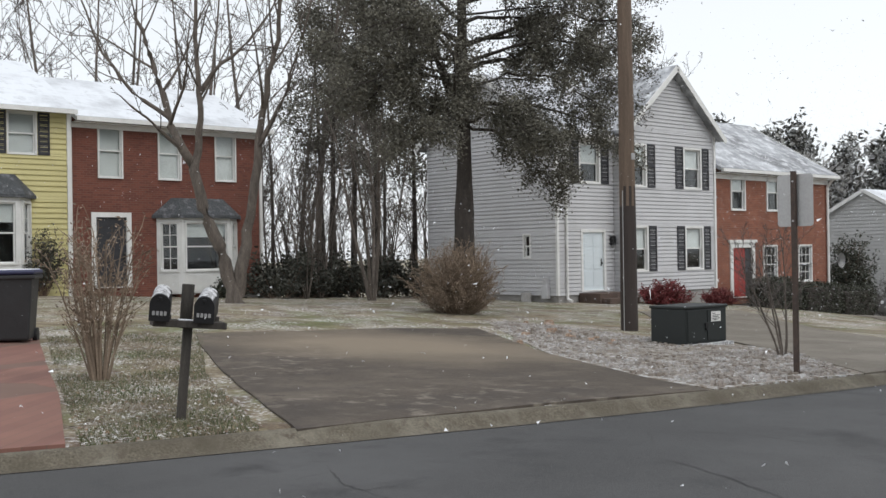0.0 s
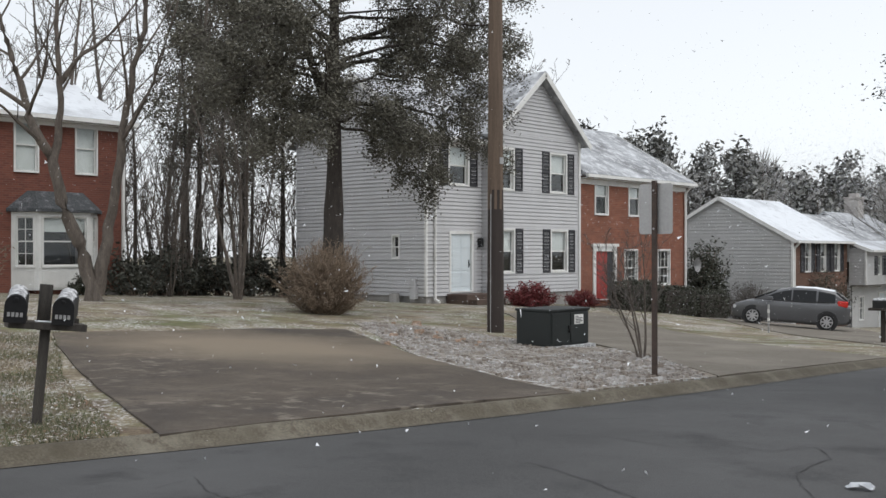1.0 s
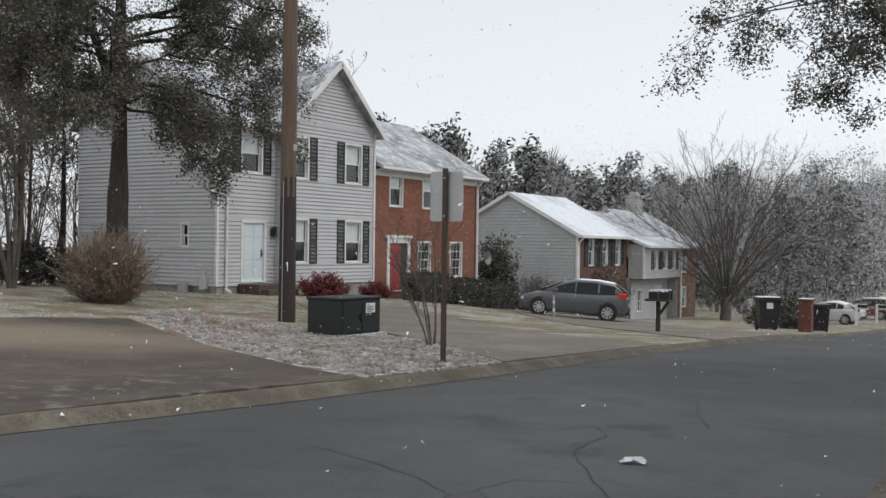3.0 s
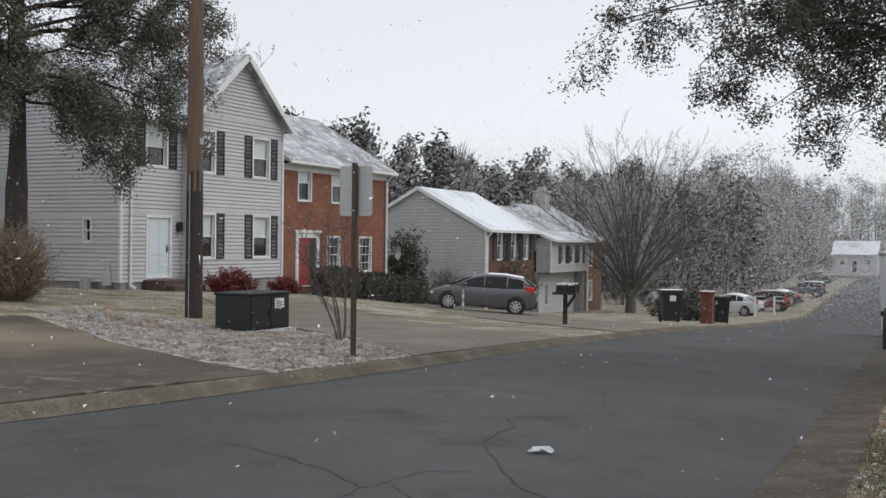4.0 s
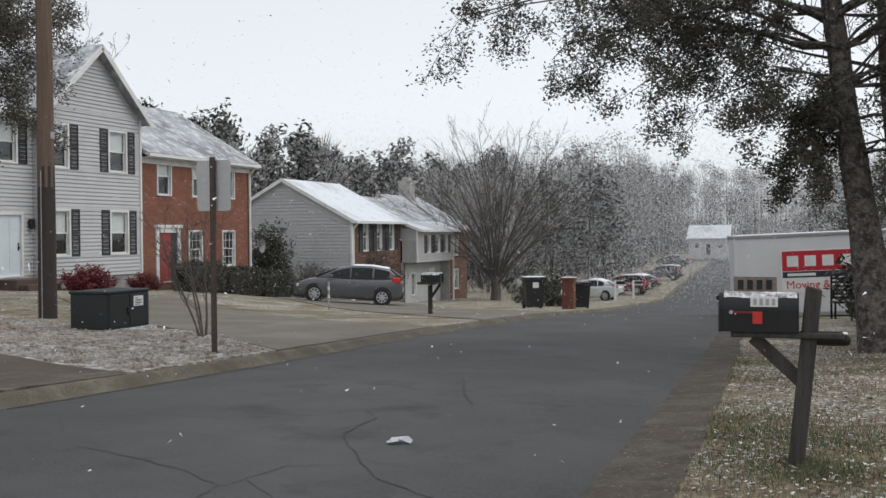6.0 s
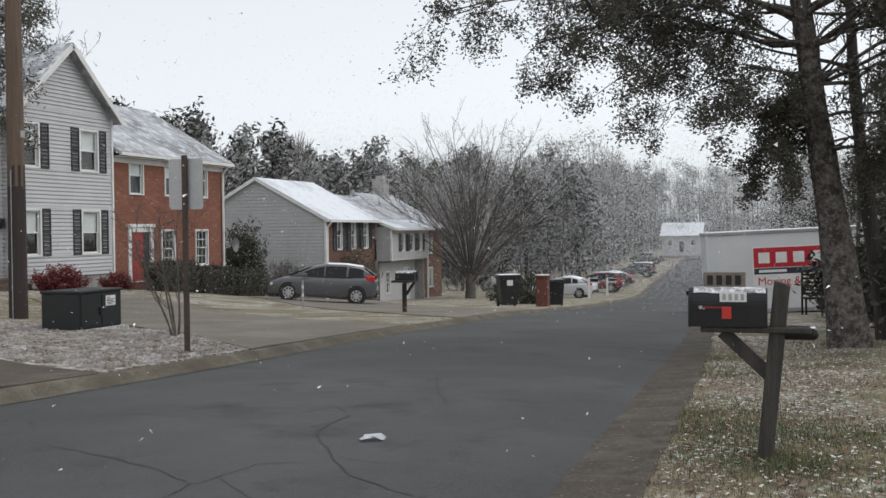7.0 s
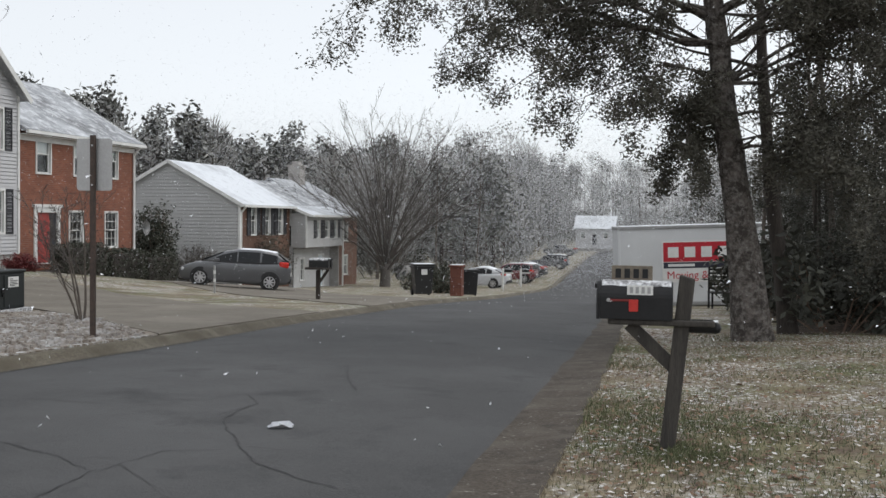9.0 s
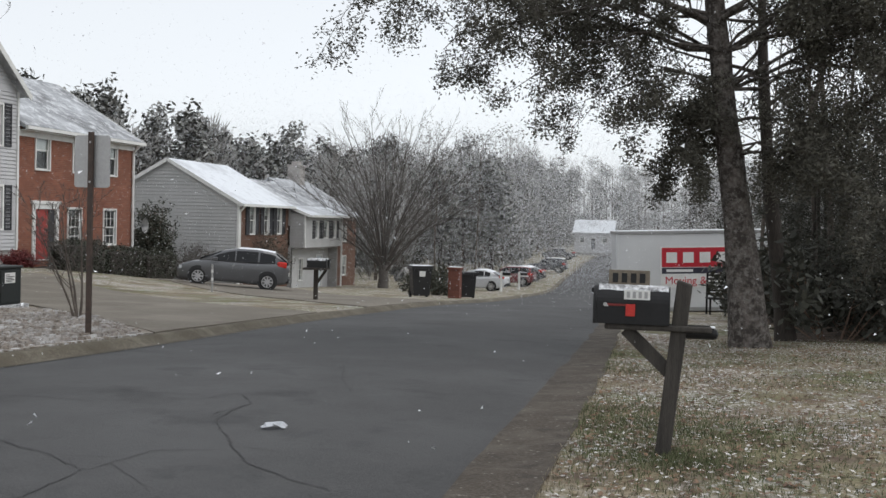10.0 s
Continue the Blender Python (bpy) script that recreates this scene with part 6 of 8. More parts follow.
part("lock", bm, BLACK_METAL, tf, "dark padlock")
bm = bmesh.new()
box(bm, 0.0145, 0.018, 0.78, 1.08, 0.43, 0.62)
label_part = part("label", bm, WHITE_TRIM, tf, "white warning label")
bm = bmesh.new()
for z, w in ((0.575, 0.1), (0.54, 0.24), (0.51, 0.2), (0.48, 0.24), (0.45, 0.16)):
    box(bm, 0.019, 0.021, 0.81, 0.81 + w, z, z + 0.014)
part("printed_line", bm, BLACK_METAL, label_part)

# the back of a road sign
sign = thing("road_sign", pose(-7.56, 12.9, land(-7.56, 12.9)), "bare grey back of a road sign on a rusty post", "road sign")
bm = bmesh.new()
sz = 2.58
for a in ((-0.032, 0.032, -0.012, 0.0), (-0.032, -0.022, 0.0, 0.03), (0.022, 0.032, 0.0, 0.03)):
    box(bm, a[0], a[1], a[2], a[3], -0.2, sz)
part("post", bm, RUST_STEEL, sign, "dark rusty channel post")
bm = bmesh.new()
w, h, r = 0.25, 0.33, 0.04
outline = []
for cxx, czz, a0 in ((w - r, h - r, 0), (-w + r, h - r, 90), (-w + r, -h + r, 180), (w - r, -h + r, 270)):
    for k in range(6):
        a = radians(a0 + 18 * k)
        outline.append((cxx + r * math.cos(a), czz + r * math.sin(a)))
fr = [bm.verts.new((x, 0.04, sz - 0.37 + z)) for x, z in outline]
bk = [bm.verts.new((x, 0.046, sz - 0.37 + z)) for x, z in outline]
bm.faces.new(fr)
bm.faces.new(bk[::-1])
for i in range(len(fr)):
    j = (i + 1) % len(fr)
    bm.faces.new((fr[j], fr[i], bk[i], bk[j]))
part("panel", bm, SIGN_BACK, sign, "plain grey aluminium panel")
for dz in (-0.26, 0.24):
    bm = bmesh.new()
    cylinder(bm, (0, -0.022, sz - 0.37 + dz), (0, 0.04, sz - 0.37 + dz), 0.014, sides=6)
    part("bolt", bm, SIGN_BACK, sign)


def mailbox_shell(long, wide, high, n=14):
    """The arched shell of a mailbox along x, from 0 to long."""
    bm = bmesh.new()
    prof = [(-wide / 2, 0)] + [(-wide / 2 * math.cos(a), high - wide / 2 + wide / 2 * math.sin(a)) for a in np.linspace(0, math.pi, n)] + [(wide / 2, 0)]
    ends = []
    for x in (0, long):
        ends.append([bm.verts.new((x, y, z)) for y, z in prof])
    for i in range(len(prof)):
        j = (i + 1) % len(prof)
        bm.faces.new((ends[0][i], ends[0][j], ends[1][j], ends[1][i]))
    bm.faces.new(ends[0][::-1])
    bm.faces.new(ends[1])
    return bm


def snow_cap(long, wide, high, cover=0.7, thick=0.012, rng=None):
    """A thin skin of snow along the top of a mailbox."""
    bm = bmesh.new()
    rows = []
    for i in range(13):
        x = long * (0.02 + 0.96 * i / 12)
        row = []
        for k in range(9):
            a = math.pi / 2 + (k / 4 - 1) * cover * (1 + 0.25 * noise.noise((x * 9, k, 2)))
            r = wide / 2 + 0.002 + thick * (1 - (k / 4 - 1) ** 2) * (1 + 0.6 * noise.noise((x * 20, k, 5)))
            row.append(bm.verts.new((x, -r * math.cos(a), high - wide / 2 + r * math.sin(a))))
        rows.append(row)
    for a, b in zip(rows, rows[1:]):
        for k in range(8):
            bm.faces.new((a[k], a[k + 1], b[k + 1], b[k]))
    return bm


def mailbox_on(parent, m, long, wide, high, side_bars=False, flag=True, snow=0.75):
    """A black steel mailbox as a part of its stand: its shell with door, flag and snow."""
    shell = part("mailbox", mailbox_shell(long, wide, high), BLACK_METAL, parent, "black steel mailbox", smooth=False)
    shell.matrix_local = m
    bm = mailbox_shell(0.02, wide * 1.04, high * 1.015)
    dr = part("mailbox_door", bm, BLACK_METAL, shell)
    dr.matrix_local = pose(long + 0.001, 0, -0.002)
    bm = bmesh.new()
    box(bm, long + 0.022, long + 0.04, -0.015, 0.015, high * 0.8, high * 0.92, 0.004)
    part("latch", bm, BLACK_METAL, shell)
    if flag:
        bm = bmesh.new()
        box(bm, long * 0.25, long * 0.7, -wide / 2 - 0.012, -wide / 2 - 0.006, high * 0.42, high * 0.5)
        box(bm, long * 0.25, long * 0.42, -wide / 2 - 0.013, -wide / 2 - 0.005, high * 0.16, high * 0.5)
        part("flag", bm, FLAG_RED, shell, "red flag lowered")
    if snow:
        part("snow", snow_cap(long, wide, high, snow, 0.005), THIN_SNOW, shell, "thin snow", smooth=True)
    return shell


FLAG_RED = material("red_flag_paint", (0.55, 0.03, 0.02), (0.4, 0.02, 0.015), 5, 0.5, 0.03)
FLAG_DARK = material("worn_dark_red_paint", (0.2, 0.02, 0.017), (0.12, 0.014, 0.012), 8, 0.6, 0.05)
OLD_PLATE = material("weathered_brown_plate", (0.2, 0.17, 0.13), (0.12, 0.1, 0.08), 6, 0.85, 0.3)

# two mailboxes on one post
stand = thing("mailbox_stand", pose(-8.72, 5.0, land(-8.72, 5.0), -5, 0, -20), "two black mailboxes on a grey wooden post", "mailbox")
bm = bmesh.new()
box(bm, -0.038, 0.038, -0.038, 0.038, -0.2, 0.86, 0.006)
part("post", bm, POST_WOOD, stand)
bm = bmesh.new()
box(bm, -0.2, -0.11, -0.05, 0.05, 0.78, 1.17, 0.006)
part("back_post", bm, POST_WOOD, stand, "dark upper post")
bm = bmesh.new()
box(bm, -0.14, 0.16, -0.31, 0.31, 0.8, 0.86, 0.008)
part("shelf", bm, POST_WOOD, stand, "weathered wooden shelf")
for y in (-0.205, 0.205):
    bm = bmesh.new()
    box(bm, -0.13, 0.0, y - 0.06, y + 0.06, 0.855, 0.9, 0.004)
    part("wedge", bm, POST_WOOD, stand, "wooden block under the mailbox")
for y in (-0.205, 0.205):
    s = mailbox_on(stand, pose(-0.24, y, 0.925, 0, 9, -8 if y < 0 else -13), 0.46, 0.165, 0.225, flag=False, snow=0.95)
    for k in range(4):
        bm = bmesh.new()
        box(bm, 0.483, 0.486, -0.06 + 0.032 * k, -0.038 + 0.032 * k, 0.05, 0.085)
        part("number_bar", bm, SIGN_BACK, s)
bm = bmesh.new()
box(bm, 0.08, 0.15, -0.1, 0.1, 0.862, 0.872, 0.003)
part("snow", bm, SNOW, stand, "thin snow on the shelf")

# the mailbox on the near verge
near = thing("mailbox_stand", pose(-0.27, 7.62, land(-0.27, 7.62)), "black mailbox with lowered red flag on a leaning wooden post", "mailbox")
bm = bmesh.new()
vs = box(bm, -0.048, 0.048, -0.048, 0.048, -0.25, 1.08, 0.008)
for v in bm.verts:
    v.co.x += 0.1 * v.co.z
    if v.co.z > 1.0:
        v.co.z += 0.03 * (1 - abs(v.co.x - 0.08) / 0.07)
part("post", bm, POST_WOOD, near, "grey leaning timber post")
bm = bmesh.new()
vs = box(bm, -0.38, 0.28, -0.08, 0.08, 0.785, 0.822, 0.01)
part("shelf", bm, POST_WOOD, near, "dark wooden shelf board")
bm = bmesh.new()
vs = box(bm, 0.1, 0.32, -0.035, 0.035, 0.74, 0.81, 0.03)
part("arm_end", bm, BLACK_METAL, near, "rounded dark arm end")
bm = bmesh.new()
box(bm, 0.12, 0.3, -0.03, 0.03, 0.812, 0.822, 0.004)
part("snow", bm, SNOW, near, "thin snow on the arm")
brace = board("brace", near, (0.03, 0, 0.52), (-0.25, 0, 0.785), 0.05, 0.08, POST_WOOD)
shell = mailbox_on(near, pose(0.02, 0, 0.823, 0, 0, 180), 0.45, 0.195, 0.235, flag=False, snow=0.8)
bm = bmesh.new()
box(bm, 0.22, 0.4, 0.102, 0.107, 0.112, 0.126, 0.002)
part("flag_arm", bm, FLAG_DARK, shell, "dark red flag arm")
bm = bmesh.new()
box(bm, 0.21, 0.268, 0.1025, 0.1085, 0.05, 0.126, 0.002)
part("flag", bm, FLAG_RED, shell, "red flag lowered")
bm = bmesh.new()
cylinder(bm, (0.395, 0.1, 0.12), (0.395, 0.112, 0.12), 0.012, sides=10)
part("pivot", bm, SIGN_BACK, shell)
bm = bmesh.new()
box(bm, 0.12, 0.28, 0.1005, 0.103, 0.155, 0.215)
card = part("number_card", bm, WHITE_TRIM, shell, "white number stickers")
for k in range(4):
    bm = bmesh.new()
    box(bm, 0.135 + 0.036 * k, 0.155 + 0.036 * k, 0.1035, 0.105, 0.165, 0.205)
    part("number_bar", bm, SIGN_BACK, card)
bm = bmesh.new()
box(bm, -0.37, -0.11, 0.06, 0.075, 1.05, 1.155, 0.004)
plate = part("number_plate", bm, OLD_PLATE, near, "weathered brown number plate")
for k in range(4):
    bm = bmesh.new()
    box(bm, -0.345 + 0.057 * k, -0.31 + 0.057 * k, 0.055, 0.0595, 1.075, 1.135)
    part("number_bar", bm, BLACK_METAL, plate)

# mailbox pair down the street
fx, fy = -10.1, 28.3
far_mail = thing("mailbox_stand", pose(fx, fy, land(fx, fy), 0, 0, 8), "two black snowy mailboxes on a dark post", "mailbox")
bm = bmesh.new()
box(bm, -0.055, 0.055, -0.055, 0.055, -0.2, 0.9, 0.006)
part("post", bm, BARK_DARK, far_mail)
bm = bmesh.new()
box(bm, -0.3, 0.32, -0.34, 0.34, 0.84, 0.9, 0.006)
part("shelf", bm, BARK_DARK, far_mail)
board("brace", far_mail, (0.05, 0, 0.5), (0.28, 0, 0.84), 0.07, 0.07, BARK_DARK)
for y in (-0.2, 0.2):
    mailbox_on(far_mail, pose(-0.2, y, 0.902), 0.52, 0.19, 0.24, flag=False, snow=1.0)


def wheelie_bin(m, body_mat, lid_mat, label, snow=True, group=""):
    ob = thing("wheelie_bin", m, label, "bin", group)
    bm = bmesh.new()
    vs = box(bm, -0.3, 0.3, -0.33, 0.33, 0.06, 0.98, 0.03)
    for v in bm.verts:
        k = 0.8 + 0.2 * (v.co.z / 0.98)
        v.co.x *= k
        v.co.y *= k
    part("body", bm, body_mat, ob)
    bm = bmesh.new()
    box(bm, -0.34, 0.34, -0.37, 0.37, 0.92, 0.98, 0.015)
    part("rim", bm, body_mat, ob)
    bm = bmesh.new()
    box(bm, -0.35, 0.36, -0.37, 0.37, 0.985, 1.05, 0.03)
    lid = part("lid", bm, lid_mat, ob)
    if snow:
        bm = bmesh.new()
        box(bm, -0.31, 0.32, -0.33, 0.33, 1.049, 1.062, 0.006)
        part("snow", bm, SNOW, lid, "thin snow on the lid")
    bm = bmesh.new()
    cylinder(bm, (-0.4, -0.25, 0.93), (-0.4, 0.25, 0.93), 0.018, sides=8)
    for y in (-0.25, 0.25):
        cylinder(bm, (-0.4, y, 0.93), (-0.32, y, 0.95), 0.018, sides=8)
    part("handle", bm, body_mat, ob)
    for y in (-0.28, 0.28):
        bm = bmesh.new()
        cylinder(bm, (-0.22, y - 0.03, 0.1), (-0.22, y + 0.03, 0.1), 0.11, sides=18)
        part("wheel", bm, BLACK_METAL, ob)
    return ob


BIN_BLACK = material("black_plastic", (0.022, 0.022, 0.024), (0.014, 0.014, 0.015), 4, 0.45, 0.1)
LID_BLUE = material("dark_blue_plastic", (0.03, 0.035, 0.09), (0.02, 0.024, 0.06), 4, 0.45, 0.1)
wheelie_bin(on_ground(-17.3, 6.5, -30) @ Matrix.Scale(1.1, 4), BIN_BLACK, LID_BLUE, "black bin with a snowy dark blue lid on brick paving")
b1 = wheelie_bin(on_ground(-10.05, 39.6, -62) @ Matrix.Scale(1.14, 4), BIN_BLACK, BIN_BLACK, "black wheeled bin with snow on its lid at the kerb", group="bins at the kerb")
bm = bmesh.new()
box(bm, 0.306, 0.309, -0.1, 0.1, 0.7, 0.88)
part("label", bm, WHITE_TRIM, b1, "white sticker")
wheelie_bin(on_ground(-8.72, 41.9, -70), BIN_BLACK, BIN_BLACK, "black wheeled bin behind a brick pier", snow=False, group="bins at the kerb")
pier = thing("brick_pier", on_ground(-8.97, 40.8), "red brick pier mailbox with a snowy cap", "brick pier")
bm = bmesh.new()
box(bm, -0.22, 0.22, -0.22, 0.22, -0.2, 1.12)
part("shaft", bm, BRICK_RED, pier)
bm = bmesh.new()
box(bm, -0.27, 0.27, -0.27, 0.27, 1.12, 1.2, 0.01)
part("cap", bm, BRICK_RED, pier)
bm = bmesh.new()
box(bm, -0.25, 0.25, -0.25, 0.25, 1.2, 1.215, 0.005)
part("snow", bm, SNOW, pier, "thin snow")

# white marker posts
for x, y, h in ((-14.4, 30.9, 0.85),):
    mk = thing("marker_post", on_ground(x, y), "thin white marker post on the grass strip", "marker post")
    bm = bmesh.new()
    box(bm, -0.03, 0.03, -0.015, 0.015, -0.15, h, 0.008)
    part("post", bm, SIGN_BACK, mk)
    for z in (0.35, 0.6):
        bm = bmesh.new()
        box(bm, -0.033, 0.033, -0.018, 0.018, z, z + 0.1, 0.004)
        part("band", bm, WHITE_TRIM, mk, "white reflective band")
for x, y in ((-12.4, 70.5), (-12.7, 80.0)):
    mk = thing("mailbox_stand", on_ground(x, y), "white wooden mailbox post beside the road", "mailbox")
    bm = bmesh.new()
    box(bm, -0.07, 0.07, -0.07, 0.07, -0.2, 1.35, 0.01)
    part("post", bm, WHITE_TRIM, mk)
    bm = bmesh.new()
    box(bm, -0.1, 0.7, -0.06, 0.06, 1.0, 1.1, 0.01)
    part("arm", bm, WHITE_TRIM, mk)
    mailbox_on(mk, pose(0.1, 0, 1.102), 0.5, 0.18, 0.24, flag=False, snow=0.9)


# ---- cars ----
def paint(name, colour):
    m = material(name, colour, tuple(c * 0.8 for c in colour), 1.0, 0.3, 0.0)
    b = m.node_tree.nodes["Principled BSDF"]
    b.inputs["Coat Weight"].default_value = 0.7
    b.inputs["Coat Roughness"].default_value = 0.08
    return m


CAR_GLASS = material("dark_car_glass", (0.012, 0.013, 0.015), (0.008, 0.009, 0.01), 2, 0.12, 0.0, spec=0.3)
TYRE = material("black_rubber", (0.02, 0.02, 0.02), (0.012, 0.012, 0.012), 8, 0.85, 0.2)
RIM = material("silver_alloy", (0.6, 0.6, 0.62), (0.45, 0.45, 0.47), 4, 0.3, 0.0, metal=0.9)
TAIL_RED = material("red_lamp_plastic", (0.6, 0.03, 0.02), (0.45, 0.02, 0.015), 6, 0.2, 0.0)
LAMP_CLEAR = material("clear_lamp_plastic", (0.6, 0.62, 0.64), (0.45, 0.46, 0.48), 6, 0.15, 0.0)
CAR_DARK = material("black_car_plastic", (0.02, 0.02, 0.022), (0.014, 0.014, 0.015), 5, 0.6, 0.05)

HATCH = dict(
    shape=((2.1, 0.28, 0.55, 0.66), (2.0, 0.2, 0.68, 0.78), (1.6, 0.18, 0.84, 0.84), (1.1, 0.18, 0.92, 0.86), (0.5, 0.18, 0.93, 0.87), (-0.6, 0.18, 0.95, 0.87), (-1.4, 0.2, 1.0, 0.86), (-1.8, 0.24, 1.02, 0.82), (-2.02, 0.3, 0.95, 0.77)),
    cabin=((1.3, 0.86, 0.92, 0.8), (0.45, 0.88, 1.34, 0.83), (-0.1, 0.9, 1.46, 0.83), (-0.8, 0.92, 1.48, 0.83), (-1.45, 0.95, 1.42, 0.81), (-1.98, 0.95, 1.04, 0.76)),
    wheels=(1.3, -1.27), wheel=0.315, windows=((0.85, 0.0), (-0.05, -0.85), (-0.92, -1.5)))
SEDAN = dict(
    shape=((2.3, 0.28, 0.55, 0.64), (2.2, 0.2, 0.66, 0.8), (1.7, 0.18, 0.78, 0.86), (1.1, 0.18, 0.88, 0.88), (0.4, 0.18, 0.92, 0.88), (-0.8, 0.18, 0.95, 0.88), (-1.6, 0.2, 1.0, 0.86), (-2.1, 0.24, 1.0, 0.82), (-2.28, 0.32, 0.9, 0.76)),
    cabin=((1.2, 0.86, 0.9, 0.8), (0.4, 0.88, 1.32, 0.83), (-0.2, 0.9, 1.44, 0.83), (-0.8, 0.91, 1.44, 0.83), (-1.35, 0.93, 1.3, 0.82), (-1.95, 0.95, 1.02, 0.78)),
    wheels=(1.4, -1.35), wheel=0.32, windows=((0.55, -0.05), (-0.12, -0.8), (-0.86, -1.25)))
WAGON = dict(
    shape=((2.25, 0.4, 0.75, 0.7), (2.15, 0.3, 0.95, 0.84), (1.5, 0.3, 1.0, 0.88), (1.0, 0.3, 1.03, 0.9), (0.2, 0.3, 1.05, 0.9), (-1.2, 0.3, 1.06, 0.9), (-2.0, 0.34, 1.06, 0.88), (-2.2, 0.4, 0.95, 0.84)),
    cabin=((0.95, 1.02, 1.03, 0.8), (0.5, 1.0, 1.5, 0.86), (0.1, 1.0, 1.66, 0.86), (-1.2, 1.0, 1.68, 0.86), (-1.95, 1.0, 1.6, 0.85), (-2.15, 1.0, 1.1, 0.84)),
    wheels=(1.35, -1.35), wheel=0.37, windows=((0.55, -0.1), (-0.18, -1.0), (-1.08, -1.85)))
PICKUP = dict(
    shape=((2.7, 0.45, 0.85, 0.72), (2.6, 0.35, 1.05, 0.86), (1.8, 0.35, 1.12, 0.92), (1.0, 0.35, 1.14, 0.93), (0, 0.35, 1.15, 0.93), (-1.2, 0.35, 1.15, 0.93), (-2.5, 0.4, 1.15, 0.92), (-2.65, 0.45, 1.05, 0.9)),
    cabin=((1.2, 1.1, 1.12, 0.84), (0.75, 1.08, 1.6, 0.88), (0.4, 1.08, 1.78, 0.88), (-0.5, 1.08, 1.8, 0.88), (-0.8, 1.08, 1.72, 0.88), (-0.95, 1.08, 1.16, 0.88)),
    wheels=(1.75, -1.6), wheel=0.4, windows=((0.75, 0.05), (-0.02, -0.7)))


TUMBLE = 0.17


def loft(rows, rounded=5, tumble=0.0):
    """A body lofted along x from rows of (x, low z, high z, half width), leaning in towards its top."""
    bm = bmesh.new()
    loops = []
    for x, lo, hi, w in rows:
        r = min(0.12, (hi - lo) * 0.4)
        prof = [(w - 0.05, lo), (w, lo + 0.12)]
        prof += [(w - r * (1 - math.cos(a)) * 0.8, hi - r + r * math.sin(a)) for a in np.linspace(0, math.pi / 2, rounded)]
        prof = [(y - tumble * max(0.0, z - lo) / max(0.05, hi - lo), z) for y, z in prof]
        full = prof + [(-y, z) for y, z in prof[::-1]]
        loops.append([bm.verts.new((x, y, z)) for y, z in full])
    n = len(loops[0])
    for a, b in zip(loops, loops[1:]):
        for i in range(n):
            bm.faces.new((a[i], a[(i + 1) % n], b[(i + 1) % n], b[i]))
    bm.faces.new(loops[0][::-1])
    bm.faces.new(loops[-1])
    return bm


def at_x(rows, x):
    rows = sorted(rows)
    xs = [r[0] for r in rows]
    return [float(np.interp(x, xs, [r[k] for r in rows])) for k in (1, 2, 3)]


